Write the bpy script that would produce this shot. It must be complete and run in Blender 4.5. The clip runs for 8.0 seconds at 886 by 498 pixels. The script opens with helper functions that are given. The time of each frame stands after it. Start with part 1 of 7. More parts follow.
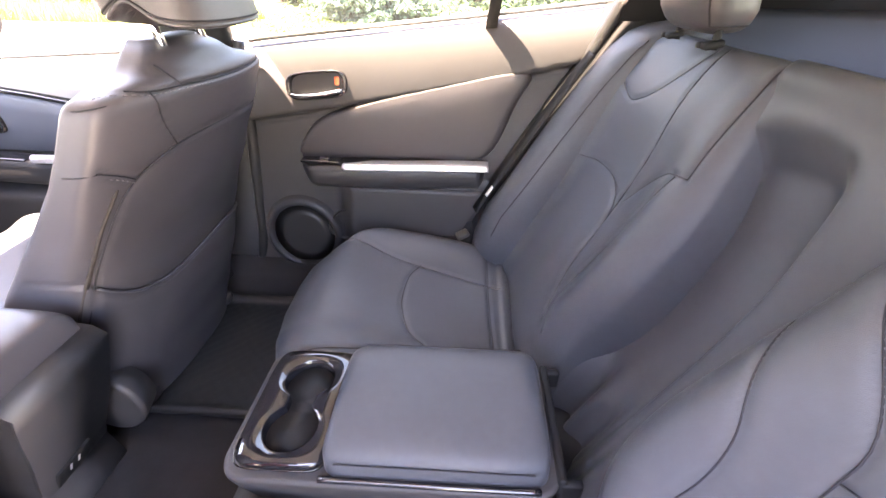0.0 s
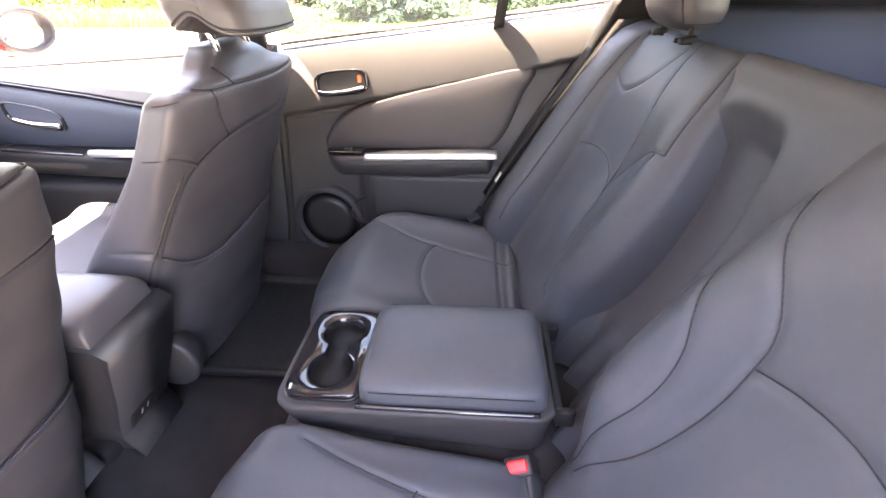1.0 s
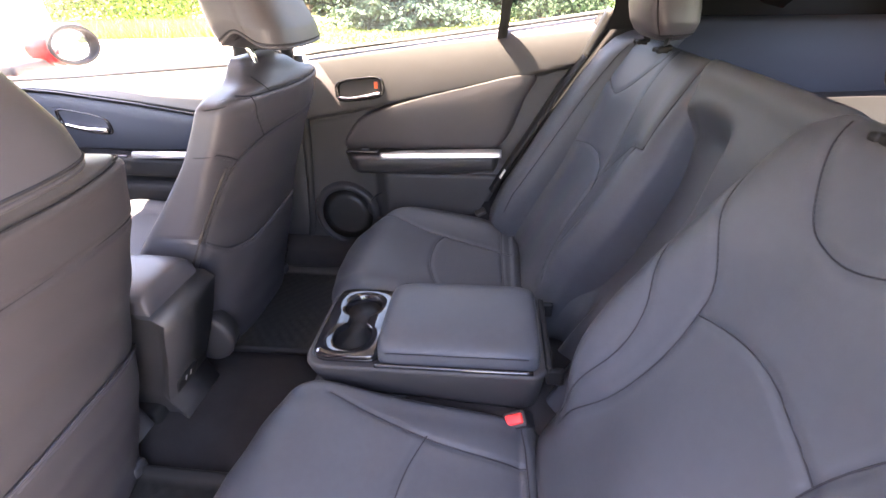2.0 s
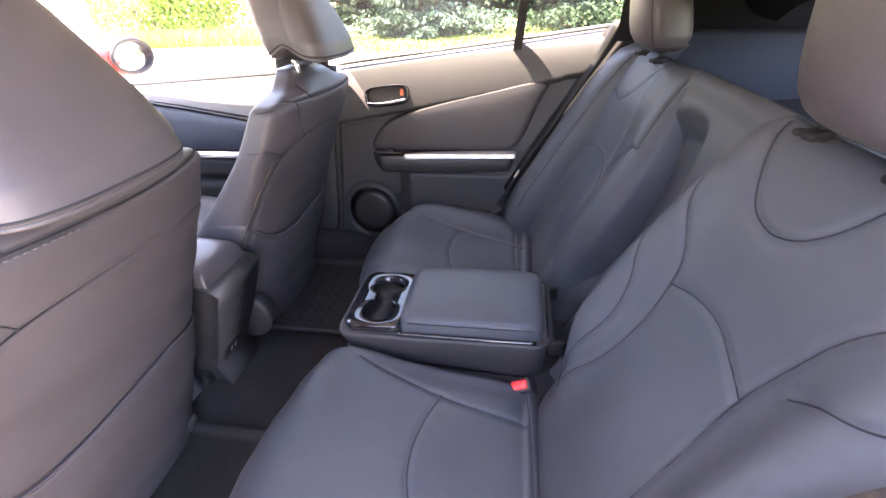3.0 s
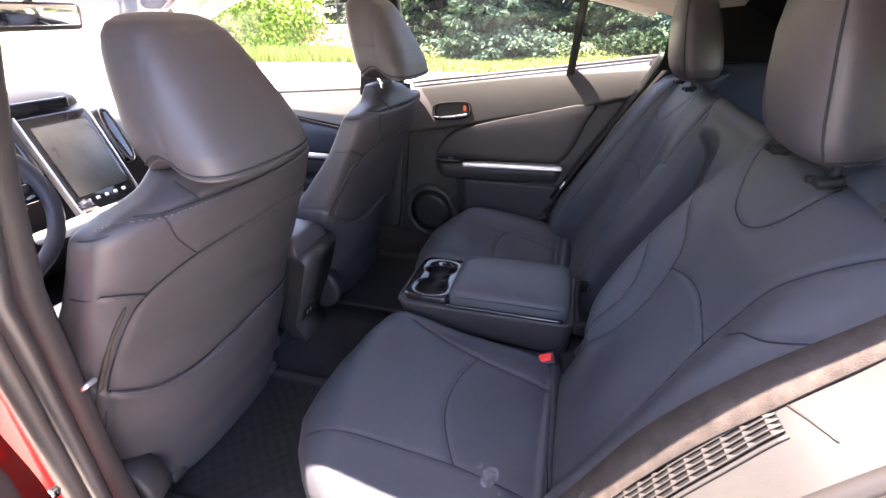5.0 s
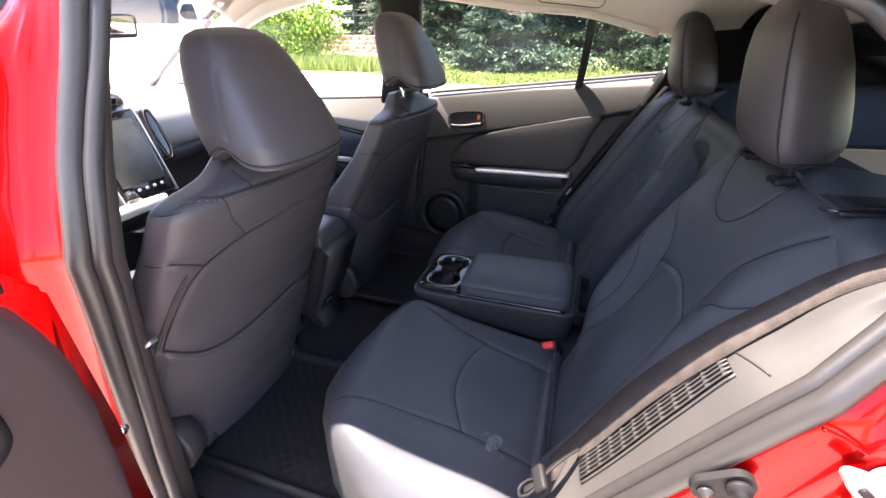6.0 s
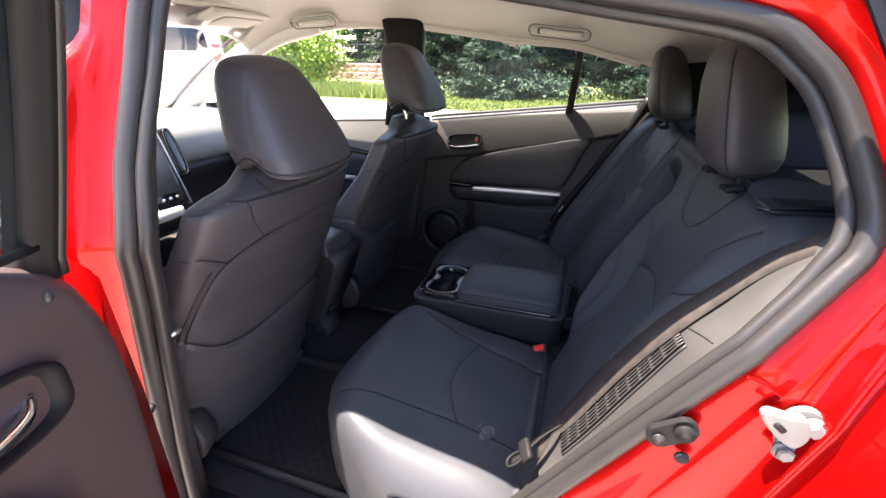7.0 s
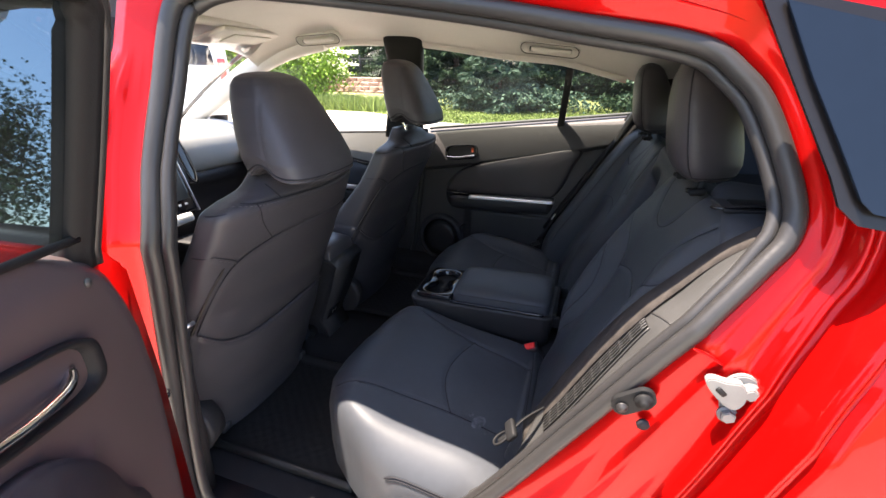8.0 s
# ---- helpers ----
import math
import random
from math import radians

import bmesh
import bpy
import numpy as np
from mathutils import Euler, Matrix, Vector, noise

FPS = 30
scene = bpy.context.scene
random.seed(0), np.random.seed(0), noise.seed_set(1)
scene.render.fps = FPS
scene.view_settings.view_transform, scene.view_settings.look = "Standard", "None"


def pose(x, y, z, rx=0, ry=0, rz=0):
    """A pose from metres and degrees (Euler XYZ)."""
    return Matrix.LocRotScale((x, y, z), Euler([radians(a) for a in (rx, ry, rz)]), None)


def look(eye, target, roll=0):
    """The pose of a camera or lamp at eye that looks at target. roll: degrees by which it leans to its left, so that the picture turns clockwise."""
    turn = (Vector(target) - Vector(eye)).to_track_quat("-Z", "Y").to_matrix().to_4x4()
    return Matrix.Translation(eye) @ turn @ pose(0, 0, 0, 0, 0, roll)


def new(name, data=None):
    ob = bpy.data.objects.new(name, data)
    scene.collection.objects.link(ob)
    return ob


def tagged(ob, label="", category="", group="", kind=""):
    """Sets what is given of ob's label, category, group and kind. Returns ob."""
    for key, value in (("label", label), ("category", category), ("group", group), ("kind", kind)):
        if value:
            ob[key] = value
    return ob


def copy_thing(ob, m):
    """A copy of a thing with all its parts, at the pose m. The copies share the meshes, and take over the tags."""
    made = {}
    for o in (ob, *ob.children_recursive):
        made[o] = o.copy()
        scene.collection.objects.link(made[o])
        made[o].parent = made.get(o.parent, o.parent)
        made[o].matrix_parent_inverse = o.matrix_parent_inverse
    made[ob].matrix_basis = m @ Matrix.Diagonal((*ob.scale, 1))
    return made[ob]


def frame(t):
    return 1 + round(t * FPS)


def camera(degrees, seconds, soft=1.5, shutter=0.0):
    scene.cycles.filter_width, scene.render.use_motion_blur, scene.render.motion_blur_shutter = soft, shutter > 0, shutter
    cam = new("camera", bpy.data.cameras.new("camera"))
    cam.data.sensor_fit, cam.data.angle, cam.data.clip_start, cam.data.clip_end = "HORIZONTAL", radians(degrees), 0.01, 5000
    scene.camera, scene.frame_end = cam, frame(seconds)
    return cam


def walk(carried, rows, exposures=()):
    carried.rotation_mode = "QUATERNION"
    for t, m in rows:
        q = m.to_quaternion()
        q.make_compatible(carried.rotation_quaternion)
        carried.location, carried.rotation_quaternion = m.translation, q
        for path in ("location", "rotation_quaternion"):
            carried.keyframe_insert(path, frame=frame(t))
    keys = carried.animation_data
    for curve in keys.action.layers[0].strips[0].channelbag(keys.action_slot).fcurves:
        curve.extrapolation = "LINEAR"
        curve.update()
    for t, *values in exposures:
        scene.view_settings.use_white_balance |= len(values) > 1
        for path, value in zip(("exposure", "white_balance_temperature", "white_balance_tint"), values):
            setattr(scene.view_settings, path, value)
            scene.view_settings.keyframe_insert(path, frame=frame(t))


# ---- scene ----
cam = camera(92.1, 8.0)
PATH = [
    (0, (0.115, -0.393, 1.116), (0.028, 1.293, 0.044), 1.1),
    (0.5, (0.116, -0.447, 1.125), (-0.004, 1.232, 0.044), 0.2),
    (1, (0.119, -0.51, 1.135), (-0.025, 1.166, 0.054), -0.4),
    (1.5, (0.126, -0.564, 1.146), (-0.042, 1.116, 0.074), -0.9),
    (3, (0.156, -0.735, 1.179), (-0.133, 0.953, 0.145), -1.9),
    (3.5, (0.159, -0.786, 1.19), (-0.186, 0.903, 0.175), -2.1),
    (4, (0.167, -0.829, 1.194), (-0.227, 0.859, 0.195), -2.1),
    (4.5, (0.183, -0.869, 1.2), (-0.272, 0.813, 0.219), -1.4),
    (5, (0.197, -0.918, 1.208), (-0.324, 0.756, 0.246), -1.1),
    (6.5, (0.227, -1.072, 1.22), (-0.342, 0.632, 0.342), 0.4),
    (7, (0.246, -1.115, 1.22), (-0.327, 0.616, 0.399), 0.7),
    (7.5, (0.266, -1.154, 1.221), (-0.31, 0.59, 0.429), 0.8),
    (8, (0.282, -1.181, 1.225), (-0.301, 0.571, 0.455), 0.8),
]
EXPOSURES = [(0, 6.00, 8500, 29), (1.0, 5.78, 8400, 28), (1.5, 5.48, 8200, 28), (3.0, 5.20, 7650, 29), (3.5, 4.98, 7500, 29), (4.0, 4.77, 7400, 29), (4.5, 4.57, 7350, 29), (5.0, 4.27, 7200, 28), (6.5, 3.41, 6950, 20), (7.0, 3.17, 7000, 19), (8.0, 2.86, 7000, 16)]
walk(cam, [(t, look(eye, target, roll)) for t, eye, target, roll in PATH], EXPOSURES)

# ---- light ----
SUN_TO = Vector((-0.30, -0.05, 1.0)).normalized()
world = bpy.data.worlds.new("sky")
scene.world = world
world.use_nodes = True
wn = world.node_tree.nodes
wl = world.node_tree.links
wn.clear()
sky = wn.new("ShaderNodeTexSky")
sky.sky_type = "NISHITA"
sky.sun_disc = False
sky.sun_elevation = math.asin(SUN_TO.z)
sky.sun_rotation = math.atan2(SUN_TO.x, SUN_TO.y)
bg = wn.new("ShaderNodeBackground")
bg.inputs["Strength"].default_value = 0.15
wo = wn.new("ShaderNodeOutputWorld")
wl.new(sky.outputs[0], bg.inputs[0])
wl.new(bg.outputs[0], wo.inputs[0])
sun_data = bpy.data.lights.new("sun", "SUN")
sun_data.energy = 5.0
sun_data.angle = radians(0.5)
sun_data.color = (1.0, 0.92, 0.80)
sun = new("sun", sun_data)
sun.matrix_world = look(Vector((0, 0, 20)) + SUN_TO * 5, (0, 0, 20))


# ---- materials ----
def material(name, color, rough=0.5, metal=0.0, vary=0.15, scale=6.0, bump=0.0, grain=400.0, grain_kind="noise",
             coat=0.0, coat_rough=0.05, spec=0.5, sheen=0.0, rough_vary=0.08, island=0.0, stretch=None):
    m = bpy.data.materials.new(name)
    m.use_nodes = True
    n, l = m.node_tree.nodes, m.node_tree.links
    b = n["Principled BSDF"]
    tc = n.new("ShaderNodeTexCoord")
    src = tc.outputs["Object"]
    if stretch:
        mp = n.new("ShaderNodeMapping")
        mp.inputs["Scale"].default_value = stretch
        l.new(src, mp.inputs[0])
        src = mp.outputs[0]
    n1 = n.new("ShaderNodeTexNoise")
    n1.inputs["Scale"].default_value = scale
    n1.inputs["Detail"].default_value = 5
    l.new(src, n1.inputs["Vector"])
    n2 = n.new("ShaderNodeTexNoise")
    n2.inputs["Scale"].default_value = scale * 14
    n2.inputs["Detail"].default_value = 3
    l.new(src, n2.inputs["Vector"])
    mix = n.new("ShaderNodeMath")
    mix.operation = "MULTIPLY_ADD"
    mix.inputs[1].default_value = 0.35
    l.new(n2.outputs["Fac"], mix.inputs[0])
    l.new(n1.outputs["Fac"], mix.inputs[2])
    ramp = n.new("ShaderNodeMapRange")
    ramp.inputs["From Min"].default_value = 0.35
    ramp.inputs["From Max"].default_value = 1.0
    ramp.inputs["To Min"].default_value = 1 - vary
    ramp.inputs["To Max"].default_value = 1 + vary
    l.new(mix.outputs[0], ramp.inputs[0])
    val = ramp.outputs[0]
    if island:
        gi = n.new("ShaderNodeNewGeometry")
        mr = n.new("ShaderNodeMapRange")
        mr.inputs["To Min"].default_value = 1 - island
        mr.inputs["To Max"].default_value = 1 + island
        l.new(gi.outputs["Random Per Island"], mr.inputs[0])
        mm = n.new("ShaderNodeMath")
        mm.operation = "MULTIPLY"
        l.new(val, mm.inputs[0])
        l.new(mr.outputs[0], mm.inputs[1])
        val = mm.outputs[0]
    vm = n.new("ShaderNodeVectorMath")
    vm.operation = "SCALE"
    vm.inputs[0].default_value = color[:3]
    l.new(val, vm.inputs["Scale"])
    l.new(vm.outputs[0], b.inputs["Base Color"])
    rr = n.new("ShaderNodeMapRange")
    rr.inputs["To Min"].default_value = max(0.0, rough - rough_vary)
    rr.inputs["To Max"].default_value = min(1.0, rough + rough_vary)
    l.new(n1.outputs["Fac"], rr.inputs[0])
    l.new(rr.outputs[0], b.inputs["Roughness"])
    b.inputs["Metallic"].default_value = metal
    b.inputs["Specular IOR Level"].default_value = spec
    b.inputs["Coat Weight"].default_value = coat
    b.inputs["Coat Roughness"].default_value = coat_rough
    b.inputs["Sheen Weight"].default_value = sheen
    if bump:
        bp = n.new("ShaderNodeBump")
        bp.inputs["Strength"].default_value = min(1.0, bump)
        bp.inputs["Distance"].default_value = 0.0006
        if grain_kind == "voronoi":
            g = n.new("ShaderNodeTexVoronoi")
            g.feature = "DISTANCE_TO_EDGE"
            out = g.outputs["Distance"]
        else:
            g = n.new("ShaderNodeTexNoise")
            g.inputs["Detail"].default_value = 3
            out = g.outputs["Fac"]
        g.inputs["Scale"].default_value = grain
        l.new(src, g.inputs["Vector"])
        l.new(out, bp.inputs["Height"])
        l.new(bp.outputs[0], b.inputs["Normal"])
    return m


def glass(name, tint, gloss_rough=0.02, dust=0.005):
    m = bpy.data.materials.new(name)
    m.use_nodes = True
    n, l = m.node_tree.nodes, m.node_tree.links
    n.clear()
    o = n.new("ShaderNodeOutputMaterial")
    mix = n.new("ShaderNodeMixShader")
    fr = n.new("ShaderNodeFresnel")
    fr.inputs["IOR"].default_value = 1.5
    tr = n.new("ShaderNodeBsdfTransparent")
    tr.inputs["Color"].default_value = (*tint, 1)
    gl = n.new("ShaderNodeBsdfGlossy")
    gl.inputs["Roughness"].default_value = gloss_rough
    l.new(fr.outputs[0], mix.inputs[0])
    l.new(tr.outputs[0], mix.inputs[1])
    l.new(gl.outputs[0], mix.inputs[2])
    # a thin film of dust that scatters the daylight
    film = n.new("ShaderNodeMixShader")
    di = n.new("ShaderNodeBsdfTranslucent")
    di.inputs["Color"].default_value = (0.9, 0.9, 0.88, 1)
    tc = n.new("ShaderNodeTexCoord")
    nz_ = n.new("ShaderNodeTexNoise")
    nz_.inputs["Scale"].default_value = 5.0
    nz_.inputs["Detail"].default_value = 6
    mr = n.new("ShaderNodeMapRange")
    mr.inputs["From Min"].default_value = 0.3
    mr.inputs["From Max"].default_value = 0.75
    mr.inputs["To Min"].default_value = dust * 0.4
    mr.inputs["To Max"].default_value = dust * 1.6
    l.new(tc.outputs["Object"], nz_.inputs["Vector"])
    l.new(nz_.outputs["Fac"], mr.inputs[0])
    l.new(mr.outputs[0], film.inputs[0])
    l.new(mix.outputs[0], film.inputs[1])
    l.new(di.outputs[0], film.inputs[2])
    l.new(film.outputs[0], o.inputs[0])
    return m


LEATHER = material("seat_leather", (0.039, 0.0365, 0.0415), 0.42, vary=0.12, bump=0.35, grain=900, grain_kind="voronoi", spec=0.30)
LEATHER_SOFT = material("seat_leather_soft", (0.042, 0.046, 0.0535), 0.46, vary=0.16, bump=0.32, grain=1100, grain_kind="voronoi", spec=0.22)
# pale colour that stands in for a fleck of sunlight on the seat
SUN_FLECK = material("painted_sun_fleck", (0.085, 0.09, 0.098), 0.9, vary=0.8, scale=90, bump=0.6, grain=500, spec=0.1)
STITCH = material("stitch_thread", (0.085, 0.078, 0.080), 0.7, vary=0.2, scale=60)
# near-black for sewn lines: the shade of the crease is in the colour
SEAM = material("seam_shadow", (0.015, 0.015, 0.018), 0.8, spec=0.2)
PLASTIC = material("trim_plastic", (0.024, 0.023, 0.025), 0.5, vary=0.1, bump=0.5, grain=700, spec=0.3)
PLASTIC_SOFT = material("soft_trim", (0.029, 0.027, 0.028), 0.55, vary=0.08, bump=0.4, grain=800, spec=0.32)
PLASTIC_GREY = material("grey_trim", (0.029, 0.0285, 0.028), 0.55, vary=0.10, bump=0.5, grain=1300)
DOOR_TRIM = material("door_soft_trim", (0.049, 0.036, 0.037), 0.5, vary=0.1, bump=0.4, grain=800)
FABRIC_PAD = material("door_pad_leather", (0.029, 0.025, 0.028), 0.5, vary=0.08, bump=0.4, grain=900, grain_kind="voronoi")
PIANO = material("gloss_black", (0.010, 0.010, 0.012), 0.045, vary=0.1, rough_vary=0.02, spec=0.5)
SILVER = material("satin_silver", (0.62, 0.62, 0.63), 0.3, metal=0.75, vary=0.05)
CHROME = material("chrome", (0.85, 0.85, 0.86), 0.1, metal=1.0, vary=0.03, rough_vary=0.04)
STEEL = material("painted_steel", (0.13, 0.13, 0.127), 0.42, metal=0.1, vary=0.12, scale=30)
RUBBER = material("rubber_seal", (0.021, 0.020, 0.020), 0.40, vary=0.2, bump=0.3, grain=300, spec=0.30)
CARPET = material("carpet", (0.016, 0.0145, 0.015), 0.95, vary=0.35, scale=20, bump=1.0, grain=900, spec=0.2)
MAT_RUBBER = material("rubber_mat", (0.008, 0.0076, 0.0076), 0.55, vary=0.3, scale=12, bump=0.6, grain=250)
HEADLINER = material("headliner_fabric", (0.56, 0.53, 0.48), 0.9, vary=0.05, bump=0.7, grain=900)
PILLAR_BEIGE = material("pillar_trim", (0.60, 0.58, 0.54), 0.6, vary=0.04, bump=0.3, grain=700)
RED = material("red_paint", (0.33, 0.0024, 0.0020), 0.30, metal=0.45, vary=0.06, coat=0.28, coat_rough=0.03, rough_vary=0.04, spec=0.05)
BELT = material("belt_webbing", (0.036, 0.031, 0.028), 0.92, vary=0.45, scale=60, bump=1.0, grain=650, spec=0.15)
BUCKLE_RED = material("buckle_red", (0.75, 0.03, 0.03), 0.35, vary=0.05)
ORANGE = material("lock_marker", (0.85, 0.14, 0.05), 0.4, vary=0.05)
WHITE_GLOSS = material("white_gloss_trim", (0.75, 0.75, 0.74), 0.2, vary=0.03, coat=0.4)
# black screen lifted to mottled grey: the sky's reflection is in the colour
SCREEN = material("screen_painted_sheen", (0.05, 0.052, 0.05), 0.3, vary=0.35, scale=14, spec=0.25)
SILL_GREY = material("sill_trim", (0.085, 0.083, 0.080), 0.6, vary=0.08, bump=0.5, grain=700, spec=0.3)
FRIT = material("glass_border", (0.006, 0.005, 0.005), 0.3, vary=0.2, spec=0.25)
DASH_GREY = material("dash_pad", (0.24, 0.235, 0.225), 0.6, vary=0.06, bump=0.4, grain=600)
GLASS_CLEAR = glass("clear_glass", (0.88, 0.90, 0.89), dust=0.006)
GLASS_PRIVACY = glass("privacy_glass", (0.46, 0.50, 0.48))
GLASS_DOOR = glass("door_privacy_glass", (0.09, 0.13, 0.155), dust=0.002)
GLASS_DARK = material("dark_glass", (0.006, 0.010, 0.018), 0.03, vary=0.1, rough_vary=0.01, spec=0.10)
WHITE_PAINT = material("white_car_paint", (0.80, 0.81, 0.82), 0.25, vary=0.03, coat=0.8)
TAIL_RED = material("tail_lamp_red", (0.30, 0.008, 0.008), 0.15, vary=0.1, coat=0.5)
CONCRETE = material("concrete_drive", (0.50, 0.47, 0.41), 0.85, vary=0.16, scale=0.7, bump=0.6, grain=120)
GRASS_SOIL = material("lawn", (0.17, 0.19, 0.065), 0.9, vary=0.35, scale=0.6, bump=1.0, grain=40)
GRASS_BLADE = material("grass_blades", (0.17, 0.22, 0.055), 0.7, vary=0.3, scale=1.5, island=0.4, spec=0.12)
LEAF_LIGHT = material("light_leaves", (0.15, 0.245, 0.030), 0.6, vary=0.3, scale=2, island=0.45, spec=0.12)
LEAF_DARK = material("spruce_needles", (0.034, 0.060, 0.030), 0.7, vary=0.35, scale=0.6, island=0.28, spec=0.12)
LEAF_BLUE = material("blue_spruce_needles", (0.082, 0.125, 0.086), 0.7, vary=0.35, scale=0.6, island=0.25, spec=0.12)
BARK = material("bark", (0.09, 0.065, 0.045), 0.9, vary=0.3, scale=8, bump=1.0, grain=60)
ROCK = material("wall_rock", (0.33, 0.20, 0.15), 0.85, vary=0.3, scale=3, bump=1.0, grain=30, island=0.3)
CARGO = material("cargo_trim", (0.026, 0.031, 0.042), 0.6, vary=0.08, bump=0.7, grain=500)
BLACK_TRIM = material("black_trim", (0.0095, 0.0095, 0.010), 0.6, vary=0.15, bump=0.4, grain=500, spec=0.14)
FENCE = material("fence_metal", (0.02, 0.02, 0.022), 0.5)


# ---- mesh tools ----
def part(name, mesh, mat=None, parent=None, label="", smooth=True):
    if isinstance(mesh, bmesh.types.BMesh):
        me = bpy.data.meshes.new(name)
        mesh.to_mesh(me)
        mesh.free()
    else:
        me = mesh
    if mat is not None and not me.materials:
        me.materials.append(mat)
    if smooth:
        me.shade_smooth()
    ob = new(name, me)
    if parent is not None:
        ob.parent = parent
    if label:
        ob["label"] = label
    return ob


def thing(name, label, category, at=(0, 0, 0), group="", kind=""):
    ob = new(name)
    ob.location = at
    ob.empty_display_size = 0.05
    return tagged(ob, label, category, group, kind)


def mesh_from(verts, faces, name="mesh"):
    me = bpy.data.meshes.new(name)
    me.from_pydata([tuple(map(float, v)) for v in verts], [], faces)
    me.update()
    return me


def grid_faces(nu, nv, wrap_u=False, flip=False, offset=0):
    out = []
    for i in range(nu if wrap_u else nu - 1):
        for j in range(nv - 1):
            a, b = i * nv + j, ((i + 1) % nu) * nv + j
            f = (a, b, b + 1, a + 1)
            out.append(tuple(offset + k for k in (f[::-1] if flip else f)))
    return out


def spline(points, n, closed=False):
    """Catmull-Rom through the points, n samples, evenly spread."""
    p = np.array(points, float)
    m = len(p)
    idx = np.linspace(0, m if closed else m - 1, 24 * m + 1)
    out = []
    for t in idx:
        i = int(min(np.floor(t), (m if closed else m - 1) - 1))
        f = t - i
        if closed:
            q = [p[(i + k) % m] for k in (-1, 0, 1, 2)]
        else:
            q = [p[min(max(i + k, 0), m - 1)] for k in (-1, 0, 1, 2)]
        out.append(0.5 * ((2 * q[1]) + (q[2] - q[0]) * f + (2 * q[0] - 5 * q[1] + 4 * q[2] - q[3]) * f * f + (3 * q[1] - q[0] - 3 * q[2] + q[3]) * f ** 3))
    out = np.array(out)
    d = np.concatenate([[0], np.cumsum(np.linalg.norm(np.diff(out, axis=0), axis=1))])
    want = np.linspace(0, d[-1], n + 1 if closed else n)
    res = np.stack([np.interp(want, d, out[:, k]) for k in range(out.shape[1])], 1)
    return res[:-1] if closed else res


def tube(points, r, sides=8, closed=False, flat=1.0, up=(0, 0, 1)):
    """A tube mesh along 3D points; r may be a number or one per point; flat squashes it along up."""
    p = np.array(points, float)
    n = len(p)
    rs = np.full(n, r) if np.isscalar(r) else np.array(r, float)
    if closed:
        t = np.roll(p, -1, 0) - np.roll(p, 1, 0)
    else:
        t = np.gradient(p, axis=0)
    t /= np.linalg.norm(t, axis=1)[:, None] + 1e-12
    u0 = np.array(up, float)
    verts = []
    for k in range(n):
        s = np.cross(t[k], u0)
        if np.linalg.norm(s) < 1e-4:
            s = np.cross(t[k], (1, 0, 0))
        s /= np.linalg.norm(s)
        w = np.cross(s, t[k])
        for j in range(sides):
            a = 2 * math.pi * j / sides
            verts.append(p[k] + rs[k] * (math.cos(a) * s + flat * math.sin(a) * w))
    faces = []
    for k in range(n if closed else n - 1):
        for j in range(sides):
            a, b = k * sides + j, k * sides + (j + 1) % sides
            c, d = ((k + 1) % n) * sides + (j + 1) % sides, ((k + 1) % n) * sides + j
            faces.append((a, b, c, d))
    if not closed:
        faces.append(tuple(range(sides))[::-1])
        faces.append(tuple((n - 1) * sides + j for j in range(sides)))
    return mesh_from(verts, faces)


def join_meshes(meshes):
    verts, faces = [], []
    for me in meshes:
        o = len(verts)
        verts += [tuple(v.co) for v in me.vertices]
        faces += [tuple(o + k for k in f.vertices) for f in me.polygons]
        bpy.data.meshes.remove(me)
    return mesh_from(verts, faces)


def rbox(sx, sy, sz, bevel=0.005, segs=3, at=(0, 0, 0), turn=(0, 0, 0), taper=0.0):
    bm = bmesh.new()
    bmesh.ops.create_cube(bm, size=1)
    for v in bm.verts:
        k = 1 - taper * (v.co.z + 0.5)
        v.co = Vector((v.co.x * sx * k, v.co.y * sy * k, v.co.z * sz))
    bmesh.ops.bevel(bm, geom=list(bm.edges), offset=bevel, segments=segs, profile=0.6, affect="EDGES")
    bm.transform(pose(*at, *turn))
    return bm


def cyl(r, h, sides=20, at=(0, 0, 0), turn=(0, 0, 0), bevel=0.0, r2=None):
    bm = bmesh.new()
    bmesh.ops.create_cone(bm, cap_ends=True, segments=sides, radius1=r, radius2=r if r2 is None else r2, depth=h)
    if bevel:
        bmesh.ops.bevel(bm, geom=[e for e in bm.edges if abs(e.verts[0].co.z - e.verts[1].co.z) < 1e-6], offset=bevel, segments=2, affect="EDGES")
    bm.transform(pose(*at, *turn))
    return bm


def seam_distance(A, B, line):
    """Distance of the points (A, B) from a polyline."""
    best = np.full(A.shape, 9.0)
    for (a0, b0), (a1, b1) in zip(line[:-1], line[1:]):
        da, db = a1 - a0, b1 - b0
        L = da * da + db * db + 1e-12
        t = np.clip(((A - a0) * da + (B - b0) * db) / L, 0, 1)
        best = np.minimum(best, np.hypot(A - a0 - t * da, B - b0 - t * db))
    return best


def smoothstep(x):
    x = np.clip(x, 0, 1)
    return x * x * (3 - 2 * x)


